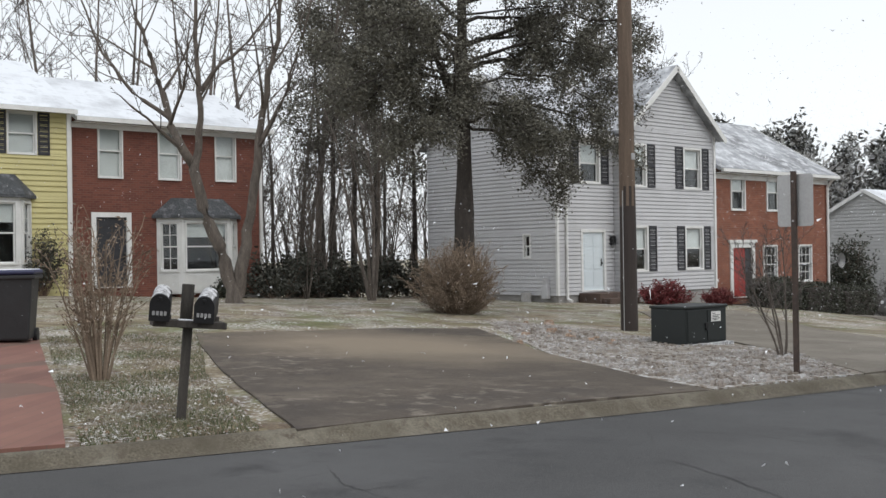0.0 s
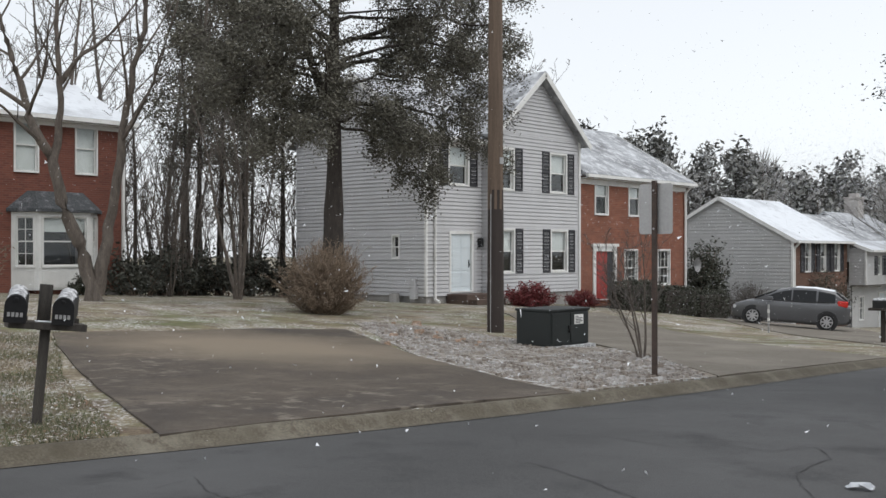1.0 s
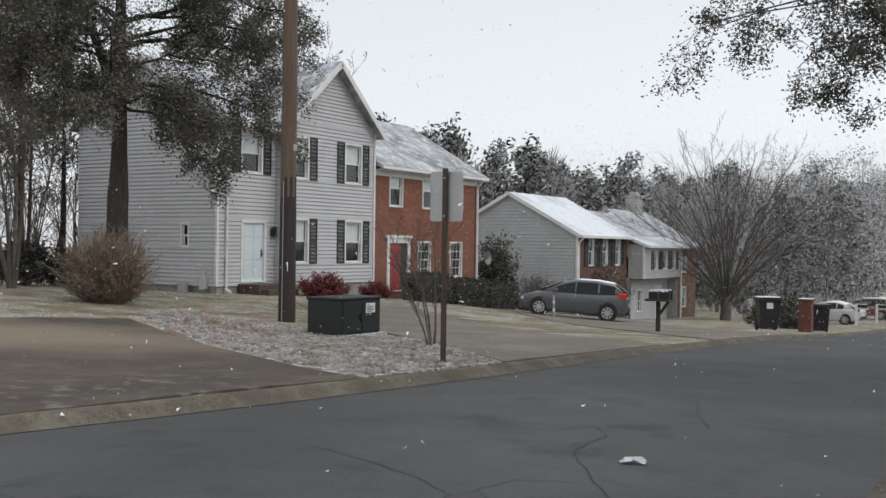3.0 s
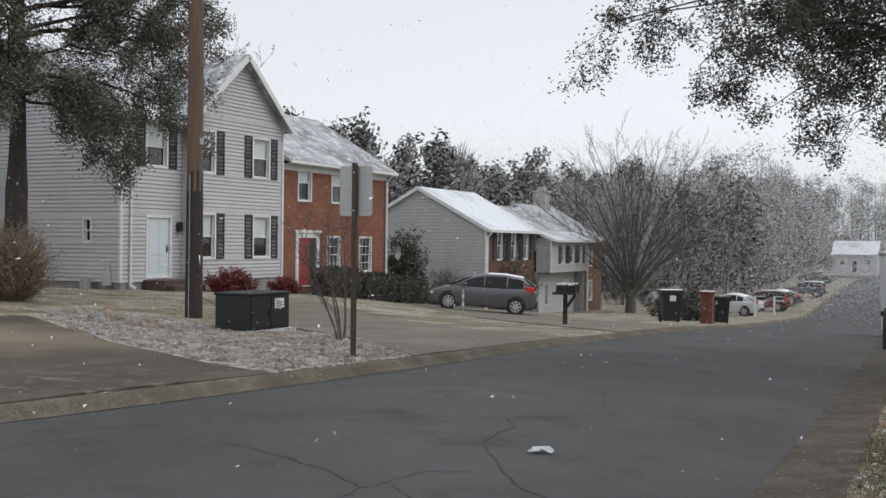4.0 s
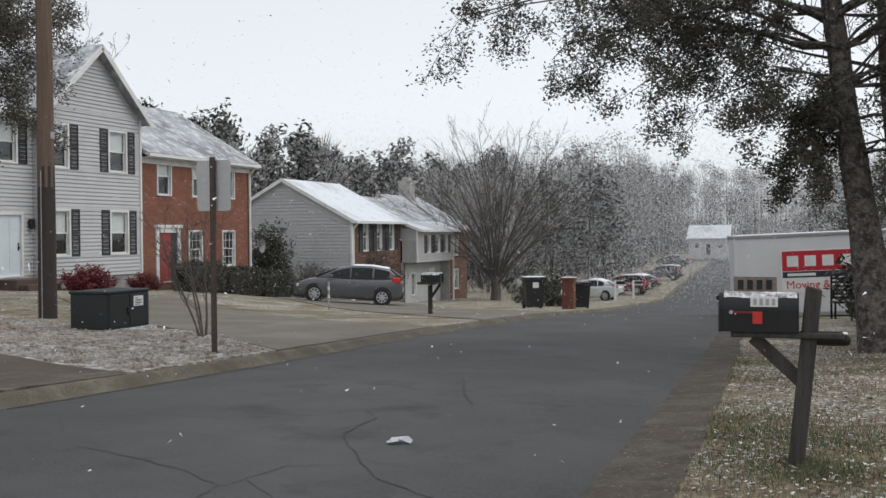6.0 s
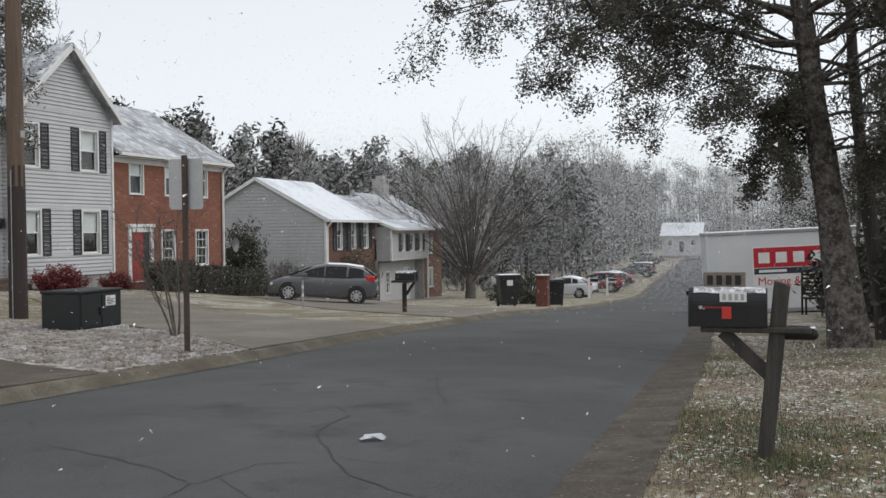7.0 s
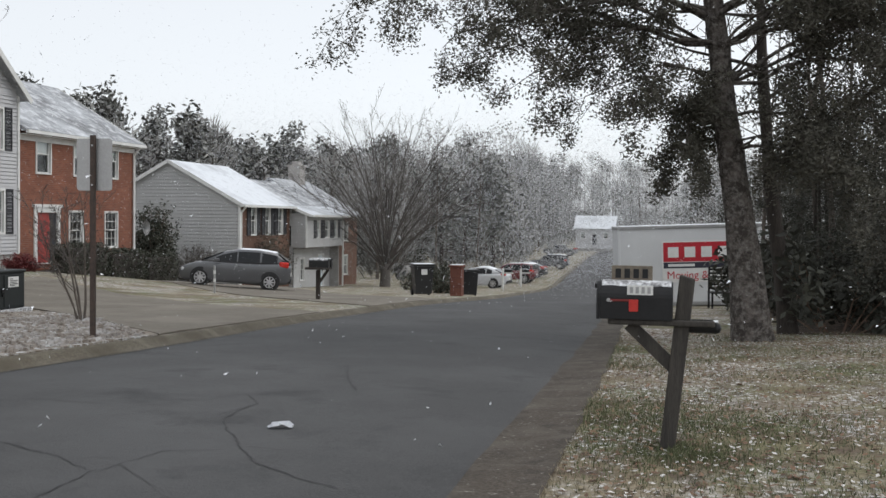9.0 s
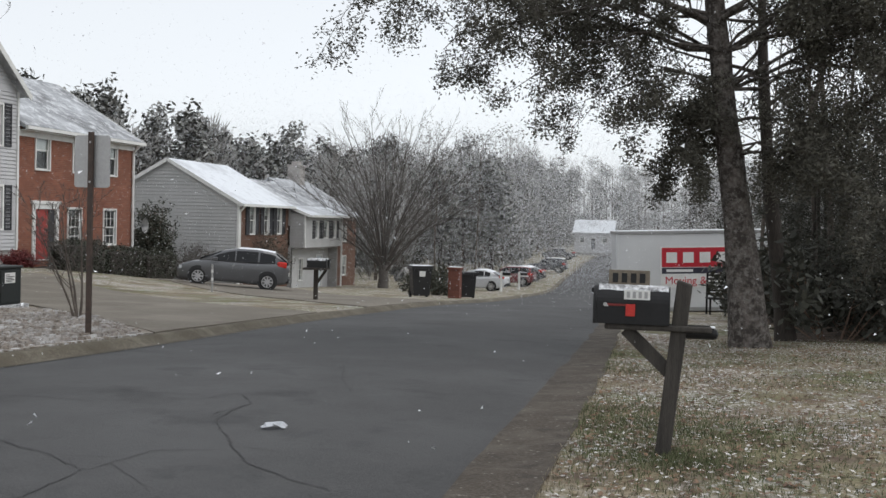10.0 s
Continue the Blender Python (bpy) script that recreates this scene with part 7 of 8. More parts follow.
def car(m, spec, body_mat, label, snow=True, group=""):
    ob = thing("car", m, label, "car", group)
    part("body", loft(spec["shape"]), body_mat, ob, smooth=True)
    part("cabin", loft(spec["cabin"], 5, TUMBLE), body_mat, ob, smooth=True)
    for s in (-1, 1):
        for x0, x1 in spec["windows"]:
            bm = bmesh.new()
            pts = []
            for x in np.linspace(x0, x1, 4):
                lo, hi, w = at_x(spec["cabin"], x)
                top = max(hi - 0.085, lo + 0.07)
                pts.append((x, lo + 0.075, top, w - TUMBLE * 0.075 / max(0.05, hi - lo), w - TUMBLE * (top - lo) / max(0.05, hi - lo)))
            a = [bm.verts.new((x, s * (w + 0.01), lo)) for x, lo, hi, w, v in pts]
            b = [bm.verts.new((x, s * (v + 0.01), hi)) for x, lo, hi, w, v in pts]
            c = [bm.verts.new((x, s * (w - 0.06), lo)) for x, lo, hi, w, v in pts]
            d = [bm.verts.new((x, s * (v - 0.05), hi)) for x, lo, hi, w, v in pts]
            for i in range(3):
                bm.faces.new((a[i], a[i + 1], b[i + 1], b[i]))
                bm.faces.new((b[i], b[i + 1], d[i + 1], d[i]))
                bm.faces.new((a[i + 1], a[i], c[i], c[i + 1]))
            part("side_window", bm, CAR_GLASS, ob, "dark side window")
        bm = bmesh.new()
        lo, hi, w = at_x(spec["shape"], 0.75)
        box(bm, 0.62, 0.82, s * (w + 0.02) if s > 0 else -w - 0.16, w + 0.16 if s > 0 else -(w + 0.02), hi + 0.02, hi + 0.15, 0.03)
        part("wing_mirror", bm, body_mat, ob)
        bm = bmesh.new()
        w = at_x(spec["shape"], spec["shape"][1][0])[2]
        z = spec["shape"][1][2]
        box(bm, spec["shape"][1][0] - 0.3, spec["shape"][1][0] + 0.02, *sorted((s * (w - 0.3), s * (w + 0.012))), z - 0.16, z - 0.03, 0.03)
        part("headlight", bm, LAMP_CLEAR, ob, "clear headlight")
        bm = bmesh.new()
        x = spec["shape"][-2][0]
        w, z = spec["shape"][-2][3], spec["shape"][-2][2]
        box(bm, x - 0.14, x + 0.22, *sorted((s * (w - 0.2), s * (w + 0.012))), z - 0.14, z + 0.08, 0.05)
        part("tail_light", bm, TAIL_RED, ob, "red tail light")
        bm = bmesh.new()
        box(bm, -0.18, -0.02, *sorted((s * (0.86), s * (0.9))), 0.82, 0.85, 0.006)
        part("door_handle", bm, body_mat, ob)
        for wx in spec["wheels"]:
            r = spec["wheel"]
            w = at_x(spec["shape"], wx)[2]
            bm = bmesh.new()
            cylinder(bm, (wx, s * (w - 0.25), r + 0.02), (wx, s * (w + 0.004), r + 0.02), r + 0.06, sides=26)
            part("wheel_arch", bm, CAR_DARK, ob)
            bm = bmesh.new()
            cylinder(bm, (wx, s * (w - 0.2), r), (wx, s * (w + 0.015), r), r, sides=28)
            bmesh.ops.bevel(bm, geom=[e for e in bm.edges if len(e.link_faces) == 2 and any(len(f.verts) > 5 for f in e.link_faces)], offset=0.03, segments=2, affect="EDGES")
            tyre = part("wheel", bm, TYRE, ob)
            bm = bmesh.new()
            ring = [(r * 0.68, 0.017), (r * 0.68, 0.026), (r * 0.6, 0.026), (r * 0.6, 0.019)]
            for k in range(28):
                for q in range(3):
                    a0, a1 = 2 * math.pi * k / 28, 2 * math.pi * (k + 1) / 28
                    bm.faces.new([bm.verts.new((wx + rr * math.cos(aa), s * (w + dd), r + rr * math.sin(aa))) for rr, dd, aa in ((*ring[q], a0), (*ring[q], a1), (*ring[q + 1], a1), (*ring[q + 1], a0))])
            for k in range(8):
                a = 2 * math.pi * k / 8
                ca, sa = math.cos(a), math.sin(a)
                q = [(0.03, -0.03), (r * 0.64, -0.028), (r * 0.64, 0.028), (0.03, 0.03)]
                lo_v = [bm.verts.new((wx + u * ca - v * sa, s * (w + 0.018), r + u * sa + v * ca)) for u, v in q]
                hi_v = [bm.verts.new((wx + u * ca - v * sa, s * (w + 0.025), r + u * sa + v * ca)) for u, v in q]
                bm.faces.new(hi_v)
                for i in range(4):
                    j = (i + 1) % 4
                    bm.faces.new((lo_v[i], lo_v[j], hi_v[j], hi_v[i]))
            cylinder(bm, (wx, s * (w + 0.015), r), (wx, s * (w + 0.028), r), 0.06, sides=14)
            bmesh.ops.remove_doubles(bm, verts=bm.verts, dist=0.0005)
            part("rim", bm, RIM, tyre, "silver rim")
    # screens
    c = spec["cabin"]
    for (xa, la, ha, wa), (xb, lb, hb, wb), name in ((c[0], c[1], "windscreen"), (c[-1], c[-2], "rear_window")):
        bm = bmesh.new()
        k = 1 if name == "windscreen" else -1
        q = [Vector((xa - k * 0.06, -wa + 0.12, ha + 0.06)), Vector((xa - k * 0.06, wa - 0.12, ha + 0.06)), Vector((xb + k * 0.06, wb - TUMBLE - 0.04, hb - 0.05)), Vector((xb + k * 0.06, -wb + TUMBLE + 0.04, hb - 0.05))]
        nrm = (q[1] - q[0]).cross(q[2] - q[0]).normalized()
        nrm = -nrm if nrm.z < 0 else nrm
        up = [bm.verts.new(p + nrm * 0.03) for p in q]
        dn = [bm.verts.new(p - nrm * 0.03) for p in q]
        bm.faces.new(up)
        bm.faces.new(dn[::-1])
        for i in range(4):
            j = (i + 1) % 4
            bm.faces.new((up[j], up[i], dn[i], dn[j]))
        part(name, bm, CAR_GLASS, ob, "dark glass")
    bm = bmesh.new()
    x, lo, hi, w = spec["shape"][-1]
    box(bm, x - 0.05, x + 0.2, -w, w, lo + 0.02, lo + 0.2, 0.03)
    part("rear_bumper", bm, CAR_DARK, ob)
    bm = bmesh.new()
    box(bm, x - 0.03, x + 0.02, -0.22, 0.22, lo + 0.26, lo + 0.38, 0.005)
    part("number_plate", bm, WHITE_TRIM, ob, "plain pale plate")
    if snow:
        bm = bmesh.new()
        rings = []
        for x, lo, hi, w in c[2:-1]:
            v = w - TUMBLE - 0.11
            rings.append([bm.verts.new((x, y, z)) for y, z in ((-v - 0.05, hi - 0.01), (-v, hi + 0.014), (v, hi + 0.014), (v + 0.05, hi - 0.01))])
        for a, b in zip(rings, rings[1:]):
            for i in range(4):
                bm.faces.new((a[i], a[(i + 1) % 4], b[(i + 1) % 4], b[i]))
        bm.faces.new(rings[0][::-1])
        bm.faces.new(rings[-1])
        part("snow", bm, SNOW, ob, "thin snow on the roof")
    return ob


def parked(x, y, heading):
    """A car's pose on the slope, by the ground under its wheels."""
    c, s = math.cos(radians(heading)), math.sin(radians(heading))
    f, r = land(x + 1.3 * c, y + 1.3 * s), land(x - 1.3 * c, y - 1.3 * s)
    return pose(x, y, (f + r) / 2 + 0.035, 0, -math.degrees(math.atan2(f - r, 2.6)), heading)


car(parked(-17.1, 38.5, 200), HATCH, paint("dark_grey_car_paint", (0.1, 0.102, 0.11)), "dark grey hatchback with a snowy roof on a driveway")
car(parked(-14.65, 73.0, 176), SEDAN, paint("silver_white_car_paint", (0.6, 0.61, 0.63)), "silver white sedan parked beside the road", group="parked cars down the street")
car(parked(-15.2, 90.5, 176), WAGON, paint("dark_red_car_paint", (0.15, 0.022, 0.027)), "dark red estate car with snow on its roof", group="parked cars down the street")
car(parked(-15.9, 101.0, 176), SEDAN, paint("dark_car_paint", (0.05, 0.05, 0.055)), "dark sedan with snow on its roof", group="parked cars down the street")
car(parked(-16.1, 122.0, 178), WAGON, paint("blue_grey_car_paint", (0.1, 0.105, 0.12)), "blue-grey estate car with a snowy roof", group="parked cars down the street")
car(parked(-20.9, 172.0, 176), PICKUP, paint("grey_pickup_paint", (0.12, 0.12, 0.125)), "grey pickup truck with a snowy roof", group="parked cars down the street")

# ---- white storage container ----
POD_WHITE = material("off_white_container_panel", (0.66, 0.67, 0.68), (0.56, 0.57, 0.58), 1.2, 0.5, 0.04)
SIGN_RED = material("red_sign_print", (0.5, 0.02, 0.035), (0.42, 0.016, 0.03), 3, 0.5, 0.0)
NAVY = material("dark_blue_print", (0.03, 0.03, 0.05), (0.022, 0.022, 0.038), 3, 0.5, 0.0)
pod = thing("storage_container", pose(-2.3, 33.84, land(-1.0, 34.5) - 0.02, 0, -2.2, 8), "white moving container with a red and white sign", "storage container")
bm = bmesh.new()
box(bm, 0, 4.8, 0, 2.4, 0.1, 2.42, 0.03)
part("body", bm, POD_WHITE, pod)
bm = bmesh.new()
for x0, x1, z0, z1 in ((0, 4.8, 0.0, 0.12), (0, 4.8, 2.36, 2.46)):
    box(bm, x0 - 0.03, x1 + 0.03, -0.03, 2.43, z0, z1, 0.012)
part("frame", bm, SIGN_BACK, pod, "grey metal frame rails")
for x in (-0.02, 4.74):
    bm = bmesh.new()
    box(bm, x, x + 0.08, -0.028, 0.06, 0.1, 2.4, 0.01)
    part("corner_post", bm, POD_WHITE, pod)
bm = bmesh.new()
box(bm, 0.1, 4.7, 0.1, 2.3, 2.455, 2.475, 0.006)
part("snow", bm, SNOW, pod, "thin snow on the roof")
bm = bmesh.new()
box(bm, 1.32, 4.2, -0.012, -0.001, 0.72, 1.98)
board_part = part("sign_panel", bm, WHITE_TRIM, pod, "white sign panel with red and blue bands")
bm = bmesh.new()
box(bm, 1.36, 4.16, -0.018, -0.0125, 1.35, 1.94)
part("red_band", bm, SIGN_RED, board_part)
bm = bmesh.new()
box(bm, 1.36, 4.16, -0.018, -0.0125, 1.15, 1.33)
part("dark_band", bm, NAVY, board_part)
# the brand stands as plain white shapes
x = 1.5
for k in range(4):
    bm = bmesh.new()
    box(bm, x, x + 0.32, -0.023, -0.0185, 1.48, 1.8)
    part("white_block", bm, WHITE_TRIM, board_part)
    x += 0.5
bm = bmesh.new()
box(bm, 1.5, 2.3, -0.022, -0.0185, 1.2, 1.28)
part("white_bar", bm, WHITE_TRIM, board_part)


def writing(text, size, mat, parent, m, name="lettering"):
    """Words cut out flat, as a mesh."""
    cu = bpy.data.curves.new(name, "FONT")
    cu.body, cu.size, cu.extrude = text, size, 0.003
    tmp = new("text_source", cu)
    me = bpy.data.meshes.new_from_object(tmp.evaluated_get(bpy.context.evaluated_depsgraph_get()))
    bpy.data.objects.remove(tmp)
    me.materials.clear()
    me.materials.append(mat)
    ob = new(name, me)
    ob.parent = parent
    ob.matrix_local = m
    return ob


writing("Moving &", 0.33, SIGN_RED, board_part, pose(1.45, -0.0165, 0.83, 90, 0, 0))

# a black slat-back chair before the container
chair = thing("garden_chair", on_ground(0.62, 31.2, 12), "black slat-back garden chair on the grass", "chair")
for x in (-0.26, 0.26):
    for y, h in ((-0.22, 0.42), (0.22, 1.15)):
        bm = bmesh.new()
        box(bm, x - 0.025, x + 0.025, y - 0.025, y + 0.025, -0.05, h, 0.006)
        part("leg", bm, BLACK_METAL, chair)
bm = bmesh.new()
box(bm, -0.3, 0.3, -0.25, 0.25, 0.42, 0.46, 0.01)
part("seat", bm, BLACK_METAL, chair)
for k in range(6):
    bm = bmesh.new()
    box(bm, -0.26, 0.26, 0.205, 0.235, 0.52 + 0.105 * k, 0.575 + 0.105 * k, 0.006)
    part("slat", bm, BLACK_METAL, chair)

# ---- litter, stones, cracks and leaves ----
rag = thing("litter", pose(-2.84, 7.51, road_z(7.51) + 0.06, 0, 0, 20), "crumpled white paper litter on the asphalt", "litter")
bm = bmesh.new()
rngl = random.Random(5)
grid_v = [[bm.verts.new((0.1 * (i / 5 - 0.5) * 1.7 + rngl.uniform(-0.01, 0.01), 0.1 * (j / 4 - 0.5) + rngl.uniform(-0.01, 0.01), 0.012 + rngl.uniform(0, 0.045) * (0 < i < 5))) for j in range(5)] for i in range(6)]
for i in range(5):
    for j in range(4):
        bm.faces.new((grid_v[i][j], grid_v[i + 1][j], grid_v[i + 1][j + 1], grid_v[i][j + 1]))
bmesh.ops.solidify(bm, geom=list(bm.faces), thickness=0.004)
part("paper", bm, SNOW, rag)


def stone_mesh(rng, spots, lo, hi, squash=0.55):
    """Many small angular stones and clods, each on the ground."""
    verts, faces = [], []
    cube = [(-1, -1, -1), (1, -1, -1), (1, 1, -1), (-1, 1, -1), (-1, -1, 1), (1, -1, 1), (1, 1, 1), (-1, 1, 1)]
    quads = ((3, 2, 1, 0), (4, 5, 6, 7), (0, 1, 5, 4), (1, 2, 6, 5), (2, 3, 7, 6), (3, 0, 4, 7))
    for x, y in spots:
        s = lo + (hi - lo) * rng.random() ** 2.5
        a = rng.uniform(0, 6.28)
        ca, sa = math.cos(a), math.sin(a)
        z0 = land(x, y)
        n = len(verts)
        ax, ay = s * rng.uniform(0.6, 1.4), s * rng.uniform(0.5, 1.0)
        for u, v, w in cube:
            k = 0.7 if w > 0 else 1.0
            u, v = u * ax * k * rng.uniform(0.75, 1.1), v * ay * k * rng.uniform(0.75, 1.1)
            verts.append((x + u * ca - v * sa, y + u * sa + v * ca, z0 + 0.012 + s * squash * (w * rng.uniform(0.7, 1.1) + 0.6)))
        faces += [tuple(n + i for i in q) for q in quads]
    return verts, faces


def in_quad(rng, near, far, count):
    out = []
    for _ in range(count):
        u, v = rng.random() * (len(near) - 1), rng.random()
        i = min(int(u), len(near) - 2)
        a = Vector(near[i]).lerp(Vector(near[i + 1]), u - i)
        b = Vector(far[i]).lerp(Vector(far[i + 1]), u - i)
        p = a.lerp(b, v)
        out.append((p.x, p.y))
    return out


BED = ([(-7.1, 10.6), (-8.6, 11.0), (-11.0, 12.4), (-14.0, 14.6), (-18.4, 17.9)], [(-7.2, 13.6), (-8.6, 15.3), (-11.0, 17.8), (-14.0, 18.7), (-18.6, 18.5)])
rng = random.Random(31)
tagged(mesh_object("small_stones", *stone_mesh(rng, in_quad(rng, *BED, 4200), 0.012, 0.05), STONE), "snow-dusted small stones and leaf clods", "stones", kind="stuff")
for n in range(46):
    x, y = rng.gauss(-15.7, 1.3), 0
    y = 16.6 + (x + 15.6) * -0.55 + rng.gauss(0, 0.7)
    vs, fs = stone_mesh(rng, [(0.0, 0.0)], 0.07, 0.16)
    base = land(0, 0)
    vs = [(a, b, c - base) for a, b, c in vs]
    tan = n % 3 == 0
    ob = mesh_object("stone", vs, fs, TAN_STONE if tan else STONE)
    ob.matrix_world = on_ground(x, y, rng.uniform(0, 360), 0.02)
    tagged(ob, "tan broken stone by the utility pole" if tan else "rough snow-dusted stone in the stone bed", "stone", "stones by the pole")


def flat_bits(rng, spots, lo, hi, curl=0.4, lift=0.01):
    """Fallen leaves: small curled pieces lying about."""
    verts, faces = [], []
    for x, y in spots:
        s = rng.uniform(lo, hi)
        a = rng.uniform(0, 6.28)
        ca, sa = math.cos(a), math.sin(a)
        z = max(land(x, y), road_z(y) if left_x(y) - 0.6 < x < right_x(y) + 0.5 else -99) + lift
        n = len(verts)
        for u, v, w in ((-1, 0, 0), (0, -0.5, curl * rng.random()), (1, 0, curl * rng.random() * 1.5), (0, 0.5, curl * rng.random())):
            verts.append((x + s * (u * ca - v * sa), y + s * (u * sa + v * ca), z + s * w))
        faces.append((n, n + 1, n + 2, n + 3))
    return verts, faces


LEAF_BROWN = material("dead_brown_leaf", (0.2, 0.12, 0.075), (0.1, 0.06, 0.04), 3, 0.85, 0.0, random_tint=0.5)
LEAF_PALE = material("snow_dusted_leaf", (0.6, 0.59, 0.58), (0.4, 0.37, 0.34), 3, 0.85, 0.0, random_tint=0.3)
GRASS = material("short_winter_grass", (0.12, 0.14, 0.065), (0.07, 0.082, 0.038), 2, 0.85, 0.0, random_tint=0.4)
STRAW = material("dead_straw_grass", (0.29, 0.25, 0.185), (0.17, 0.145, 0.105), 2, 0.9, 0.0, random_tint=0.4)
rng = random.Random(41)
right_spots = [(right_x(y) + 0.5 + abs(rng.gauss(0, 3.4)), y) for y in (4.2 + 15 * rng.random() ** 1.5 for _ in range(26000))]
left_spots = in_quad(rng, [(-7.85, 3.75), (-12, 5.2), (-18, 7.3)], [(-7.7, 5.25), (-12, 7.0), (-17.5, 9.9)], 7000)
tagged(mesh_object("fallen_leaves", *flat_bits(rng, right_spots[:9000] + left_spots[:1100], 0.012, 0.036), LEAF_BROWN), "dead brown leaves strewn on the grass", "leaves", kind="stuff")
tagged(mesh_object("snowy_leaves", *flat_bits(rng, right_spots[9000:18000] + left_spots[1500:5600] + in_quad(rng, *BED, 3000), 0.008, 0.026), LEAF_PALE), "snow-dusted leaves strewn on the grass", "leaves", kind="stuff")


def grass_mesh(rng, spots, lo, hi):
    verts, faces = [], []
    for x, y in spots:
        z = land(x, y)
        h = rng.uniform(lo, hi)
        a = rng.uniform(0, 6.28)
        n = len(verts)
        lean = rng.uniform(0.2, 1.0) * h
        b = rng.uniform(0, 6.28)
        verts += [(x + 0.004 * math.cos(a), y + 0.004 * math.sin(a), z - 0.01), (x - 0.004 * math.cos(a), y - 0.004 * math.sin(a), z - 0.01), (x + lean * math.cos(b), y + lean * math.sin(b), z + h)]
        faces.append((n, n + 1, n + 2))
    return verts, faces


def tufted(rng, near_spots, threshold, salt):
    return [(x, y) for x, y in near_spots if noise.noise((x * 0.7, y * 0.7, salt)) + rng.gauss(0, 0.12) > threshold]


verge = [(right_x(y) + 0.45 + 6.5 * rng.random() ** 1.3, y) for y in (4.0 + 15 * rng.random() ** 1.7 for _ in range(70000))]
yard = in_quad(rng, [(-7.9, 3.8), (-12, 5.2), (-18, 7.3)], [(-7.75, 5.2), (-12, 7.0), (-17.5, 9.9)], 30000)
green_patch = [(rng.gauss(-0.45, 0.4), rng.gauss(8.3, 1.0)) for _ in range(6000)] + [(rng.gauss(0.5, 0.5), rng.gauss(8.6, 0.5)) for _ in range(2500)] + [(rng.gauss(-0.15, 0.18), rng.gauss(7.45, 0.18)) for _ in range(1500)]
green_patch = [(x, y) for x, y in green_patch if x > right_x(y) + 0.5]
tagged(mesh_object("grass", *grass_mesh(rng, green_patch + tufted(rng, verge, 0.02, 4.0) + tufted(rng, yard, -0.12, 4.0), 0.015, 0.05), GRASS), "short patchy green winter grass", "grass", kind="stuff")
tagged(mesh_object("straw_grass", *grass_mesh(rng, tufted(rng, verge, -0.25, 9.0)[:30000] + tufted(rng, yard, -0.1, 9.0), 0.012, 0.045), STRAW), "short dead straw-coloured grass", "grass", kind="stuff")

# cracks in the asphalt
CRACK = material("dark_crack_filler", (0.036, 0.036, 0.037), (0.026, 0.026, 0.027), 6, 0.9, 0.1)


def crack(seed, line, width, sway=0.012, twigs=2):
    """A crack along a line of points on the asphalt, jagged between them, with short side cracks."""
    rng = random.Random(seed)
    pts = []
    for a, b in zip(line, line[1:]):
        a, b = Vector(a), Vector(b)
        n = max(2, int((b - a).length / 0.06))
        pts += [a.lerp(b, k / n) for k in range(n)]
    pts.append(Vector(line[-1]))
    side = (pts[-1] - pts[0]).orthogonal().normalized()
    off, mids = 0.0, []
    bm = bmesh.new()
    last = None
    for i, p in enumerate(pts):
        off = (off + rng.gauss(0, sway)) * 0.8
        q = p + side * off
        mids.append(q)
        f = (q.x - left_x(q.y)) / (right_x(q.y) - left_x(q.y))
        z = road_z(q.y) + 0.02 + 0.05 * (1 - (2 * f - 1) ** 2) + 0.004
        d = (pts[min(i + 1, len(pts) - 1)] - pts[max(i - 1, 0)]).orthogonal().normalized()
        w = width * rng.uniform(0.35, 1.25) * (0.3 if i in (0, len(pts) - 1) else 1)
        pair = (bm.verts.new((q.x + d.x * w, q.y + d.y * w, z)), bm.verts.new((q.x - d.x * w, q.y - d.y * w, z)))
        if last:
            bm.faces.new((last[0], last[1], pair[1], pair[0]))
        last = pair
    tagged(part("road_crack", bm, CRACK), "dark wandering crack in the asphalt", "crack", kind="structure")
    for k in range(twigs):
        p = mids[rng.randrange(1, len(mids) - 1)]
        crack(seed * 7 + k, [p, p + Vector((rng.uniform(-0.5, 0.5), rng.uniform(-0.6, 0.6)))], width * 0.6, sway, 0)


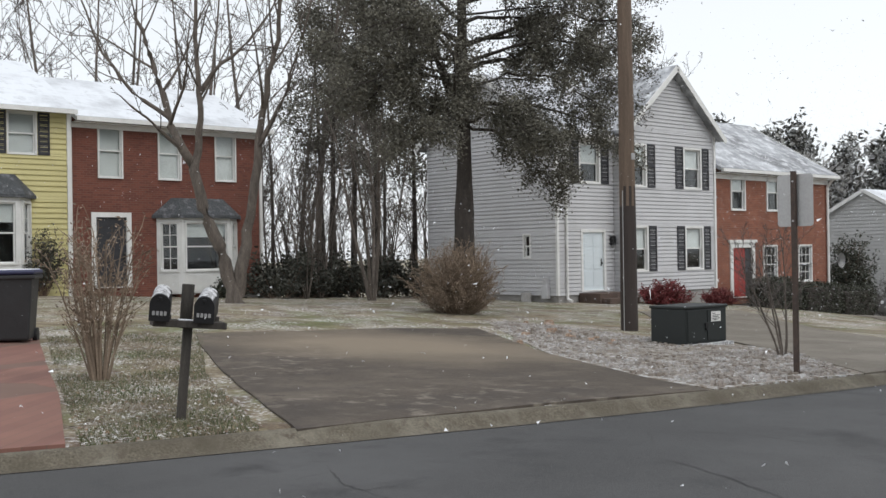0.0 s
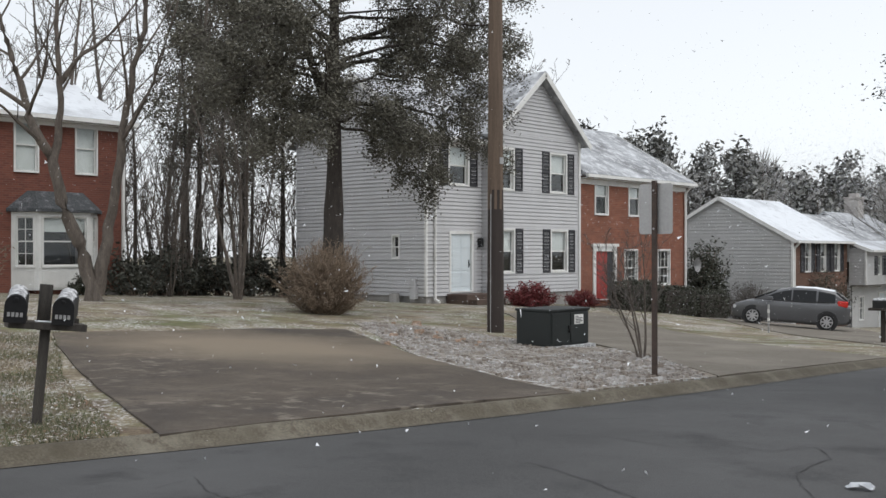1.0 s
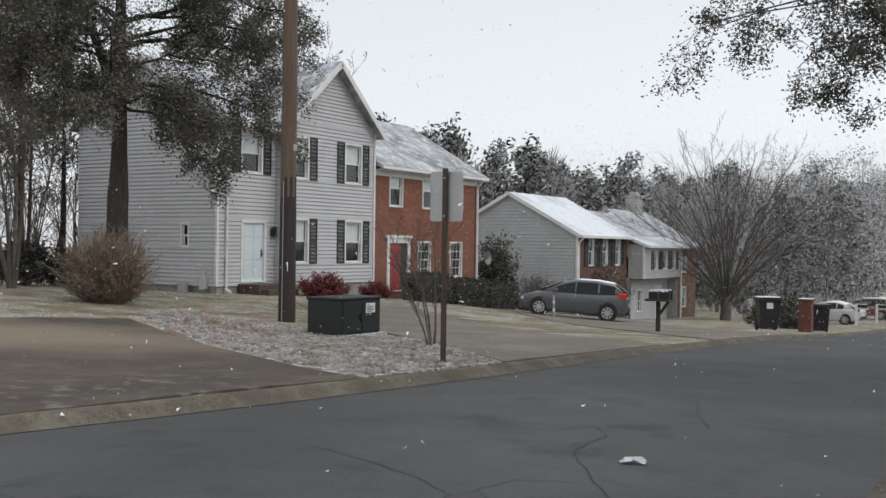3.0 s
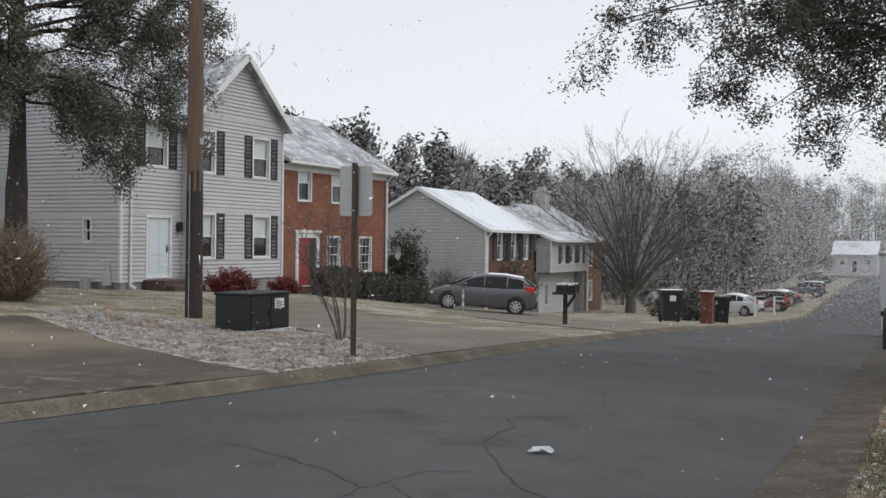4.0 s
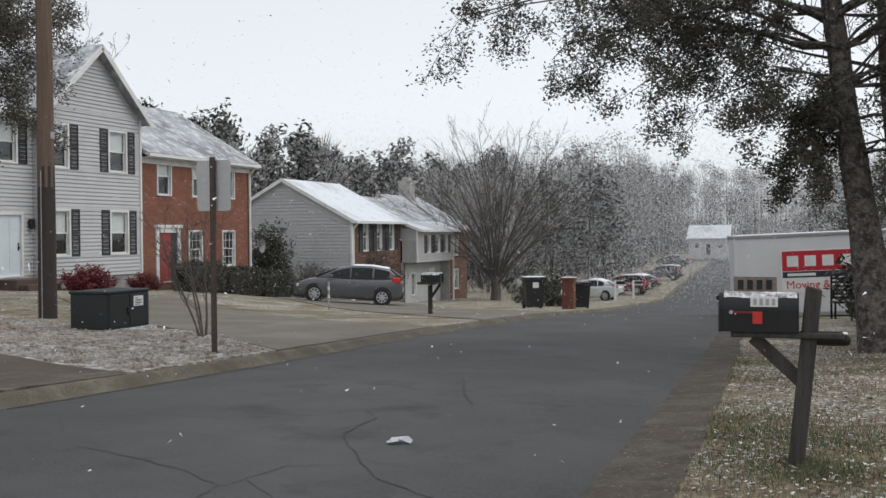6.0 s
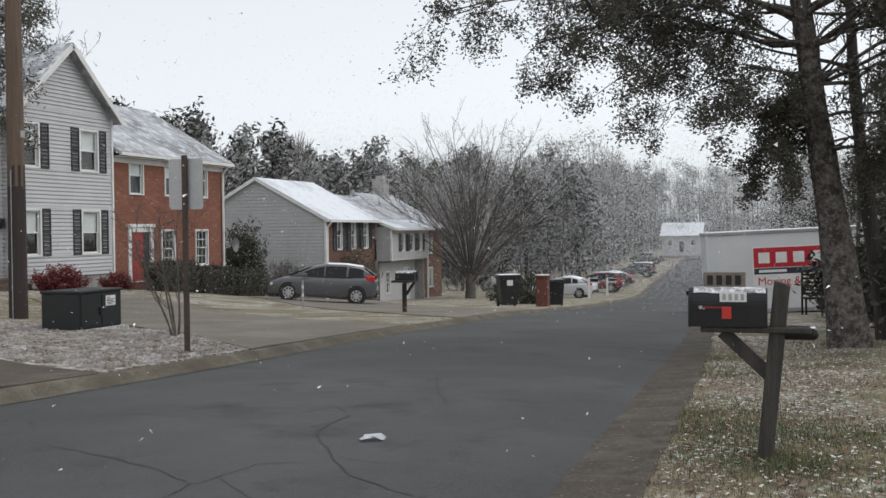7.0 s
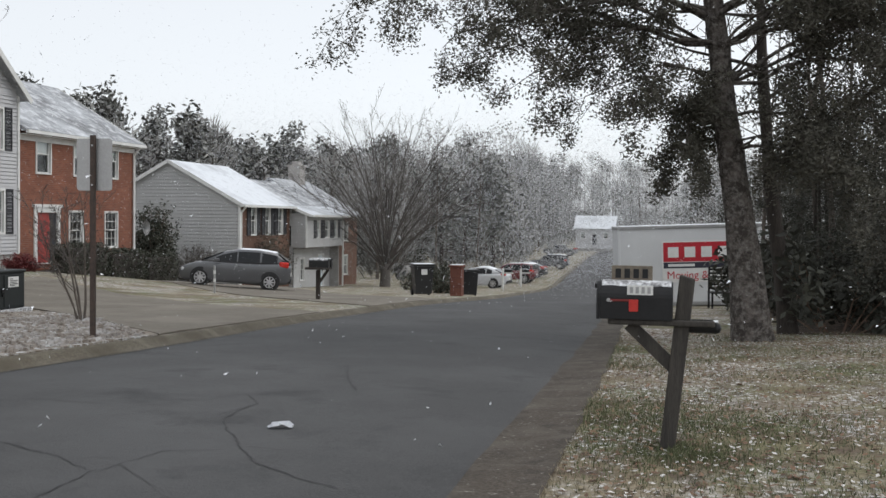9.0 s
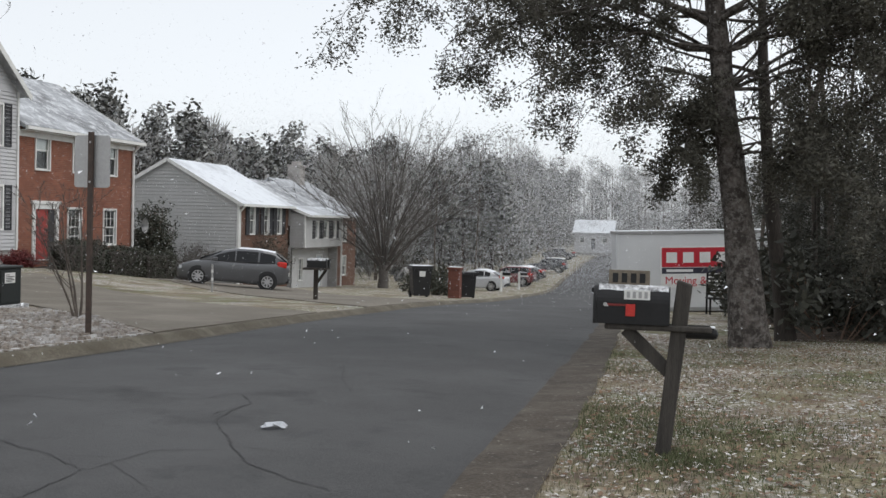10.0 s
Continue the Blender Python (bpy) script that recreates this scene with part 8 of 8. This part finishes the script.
crack(1, [(-3.41, 8.45), (-3.37, 7.7), (-3.13, 7.25), (-2.98, 7.1), (-2.81, 6.78), (-2.55, 6.42), (-2.27, 6.25), (-1.92, 6.07)], 0.005)
crack(2, [(-2.81, 6.78), (-3.21, 6.53), (-3.3, 5.95), (-3.26, 5.36), (-3.5, 4.4)], 0.004)
crack(3, [(-4.9, 6.7), (-4.2, 6.48), (-3.82, 6.31), (-3.31, 5.98)], 0.004)
crack(4, [(-3.55, 10.7), (-3.6, 11.28), (-3.27, 10.22), (-2.91, 9.38)], 0.005)
crack(5, [(-3.46, 7.85), (-3.39, 8.4), (-3.69, 8.88), (-3.83, 8.44), (-4.4, 8.3)], 0.004)
crack(6, [(-6.23, 4.83), (-5.73, 4.59), (-5.52, 4.57), (-5.48, 4.8)], 0.004)
crack(7, [(-5.9, 7.6), (-5.2, 8.1), (-4.4, 8.0)], 0.004)
crack(8, [(-5.6, 11.0), (-4.6, 13.2), (-3.4, 14.5)], 0.005)


# snow in the air
SNOWFLAKE = material("snowflake", (0.85, 0.87, 0.9), (0.8, 0.82, 0.86), 5, 0.9, 0.0)


def falling_snow(count, lo, hi, size, seed, widen=0.0):
    """Flakes hanging in the air over the street, each one small triangle; the stretch may widen with the distance."""
    r = np.random.default_rng(seed)
    c = r.uniform(lo, hi, (count, 3))
    if widen:
        c[:, 0] = c[:, 0] * (1 + widen * (c[:, 1] - lo[1]) / (hi[1] - lo[1]))
    s = size * r.uniform(0.5, 1.3, (count, 1, 1))
    tri = r.normal(0, 1, (count, 3, 3))
    tri /= np.linalg.norm(tri, axis=2, keepdims=True)
    v = (c[:, None, :] + tri * s).reshape(-1, 3)
    me = bpy.data.meshes.new("falling_snow")
    me.vertices.add(count * 3)
    me.vertices.foreach_set("co", v.ravel())
    me.loops.add(count * 3)
    me.loops.foreach_set("vertex_index", np.arange(count * 3))
    me.polygons.add(count)
    me.polygons.foreach_set("loop_start", np.arange(0, count * 3, 3))
    me.update(calc_edges=True)
    me.materials.append(SNOWFLAKE)
    return tagged(new("falling_snow", me), "white snowflakes drifting in the air", "falling snow", kind="stuff")


falling_snow(6500, (-24, 2.5, 0.1), (5, 26, 5), 0.012, 3)
falling_snow(60000, (-50, 26, -3.0), (10, 60, 8), 0.018, 4)
falling_snow(220000, (-46, 68, -5.0), (5, 95, 10), 0.031, 5)
falling_snow(360000, (-42, 92, -6.0), (5, 235, 11), 0.061, 6, 1.2)
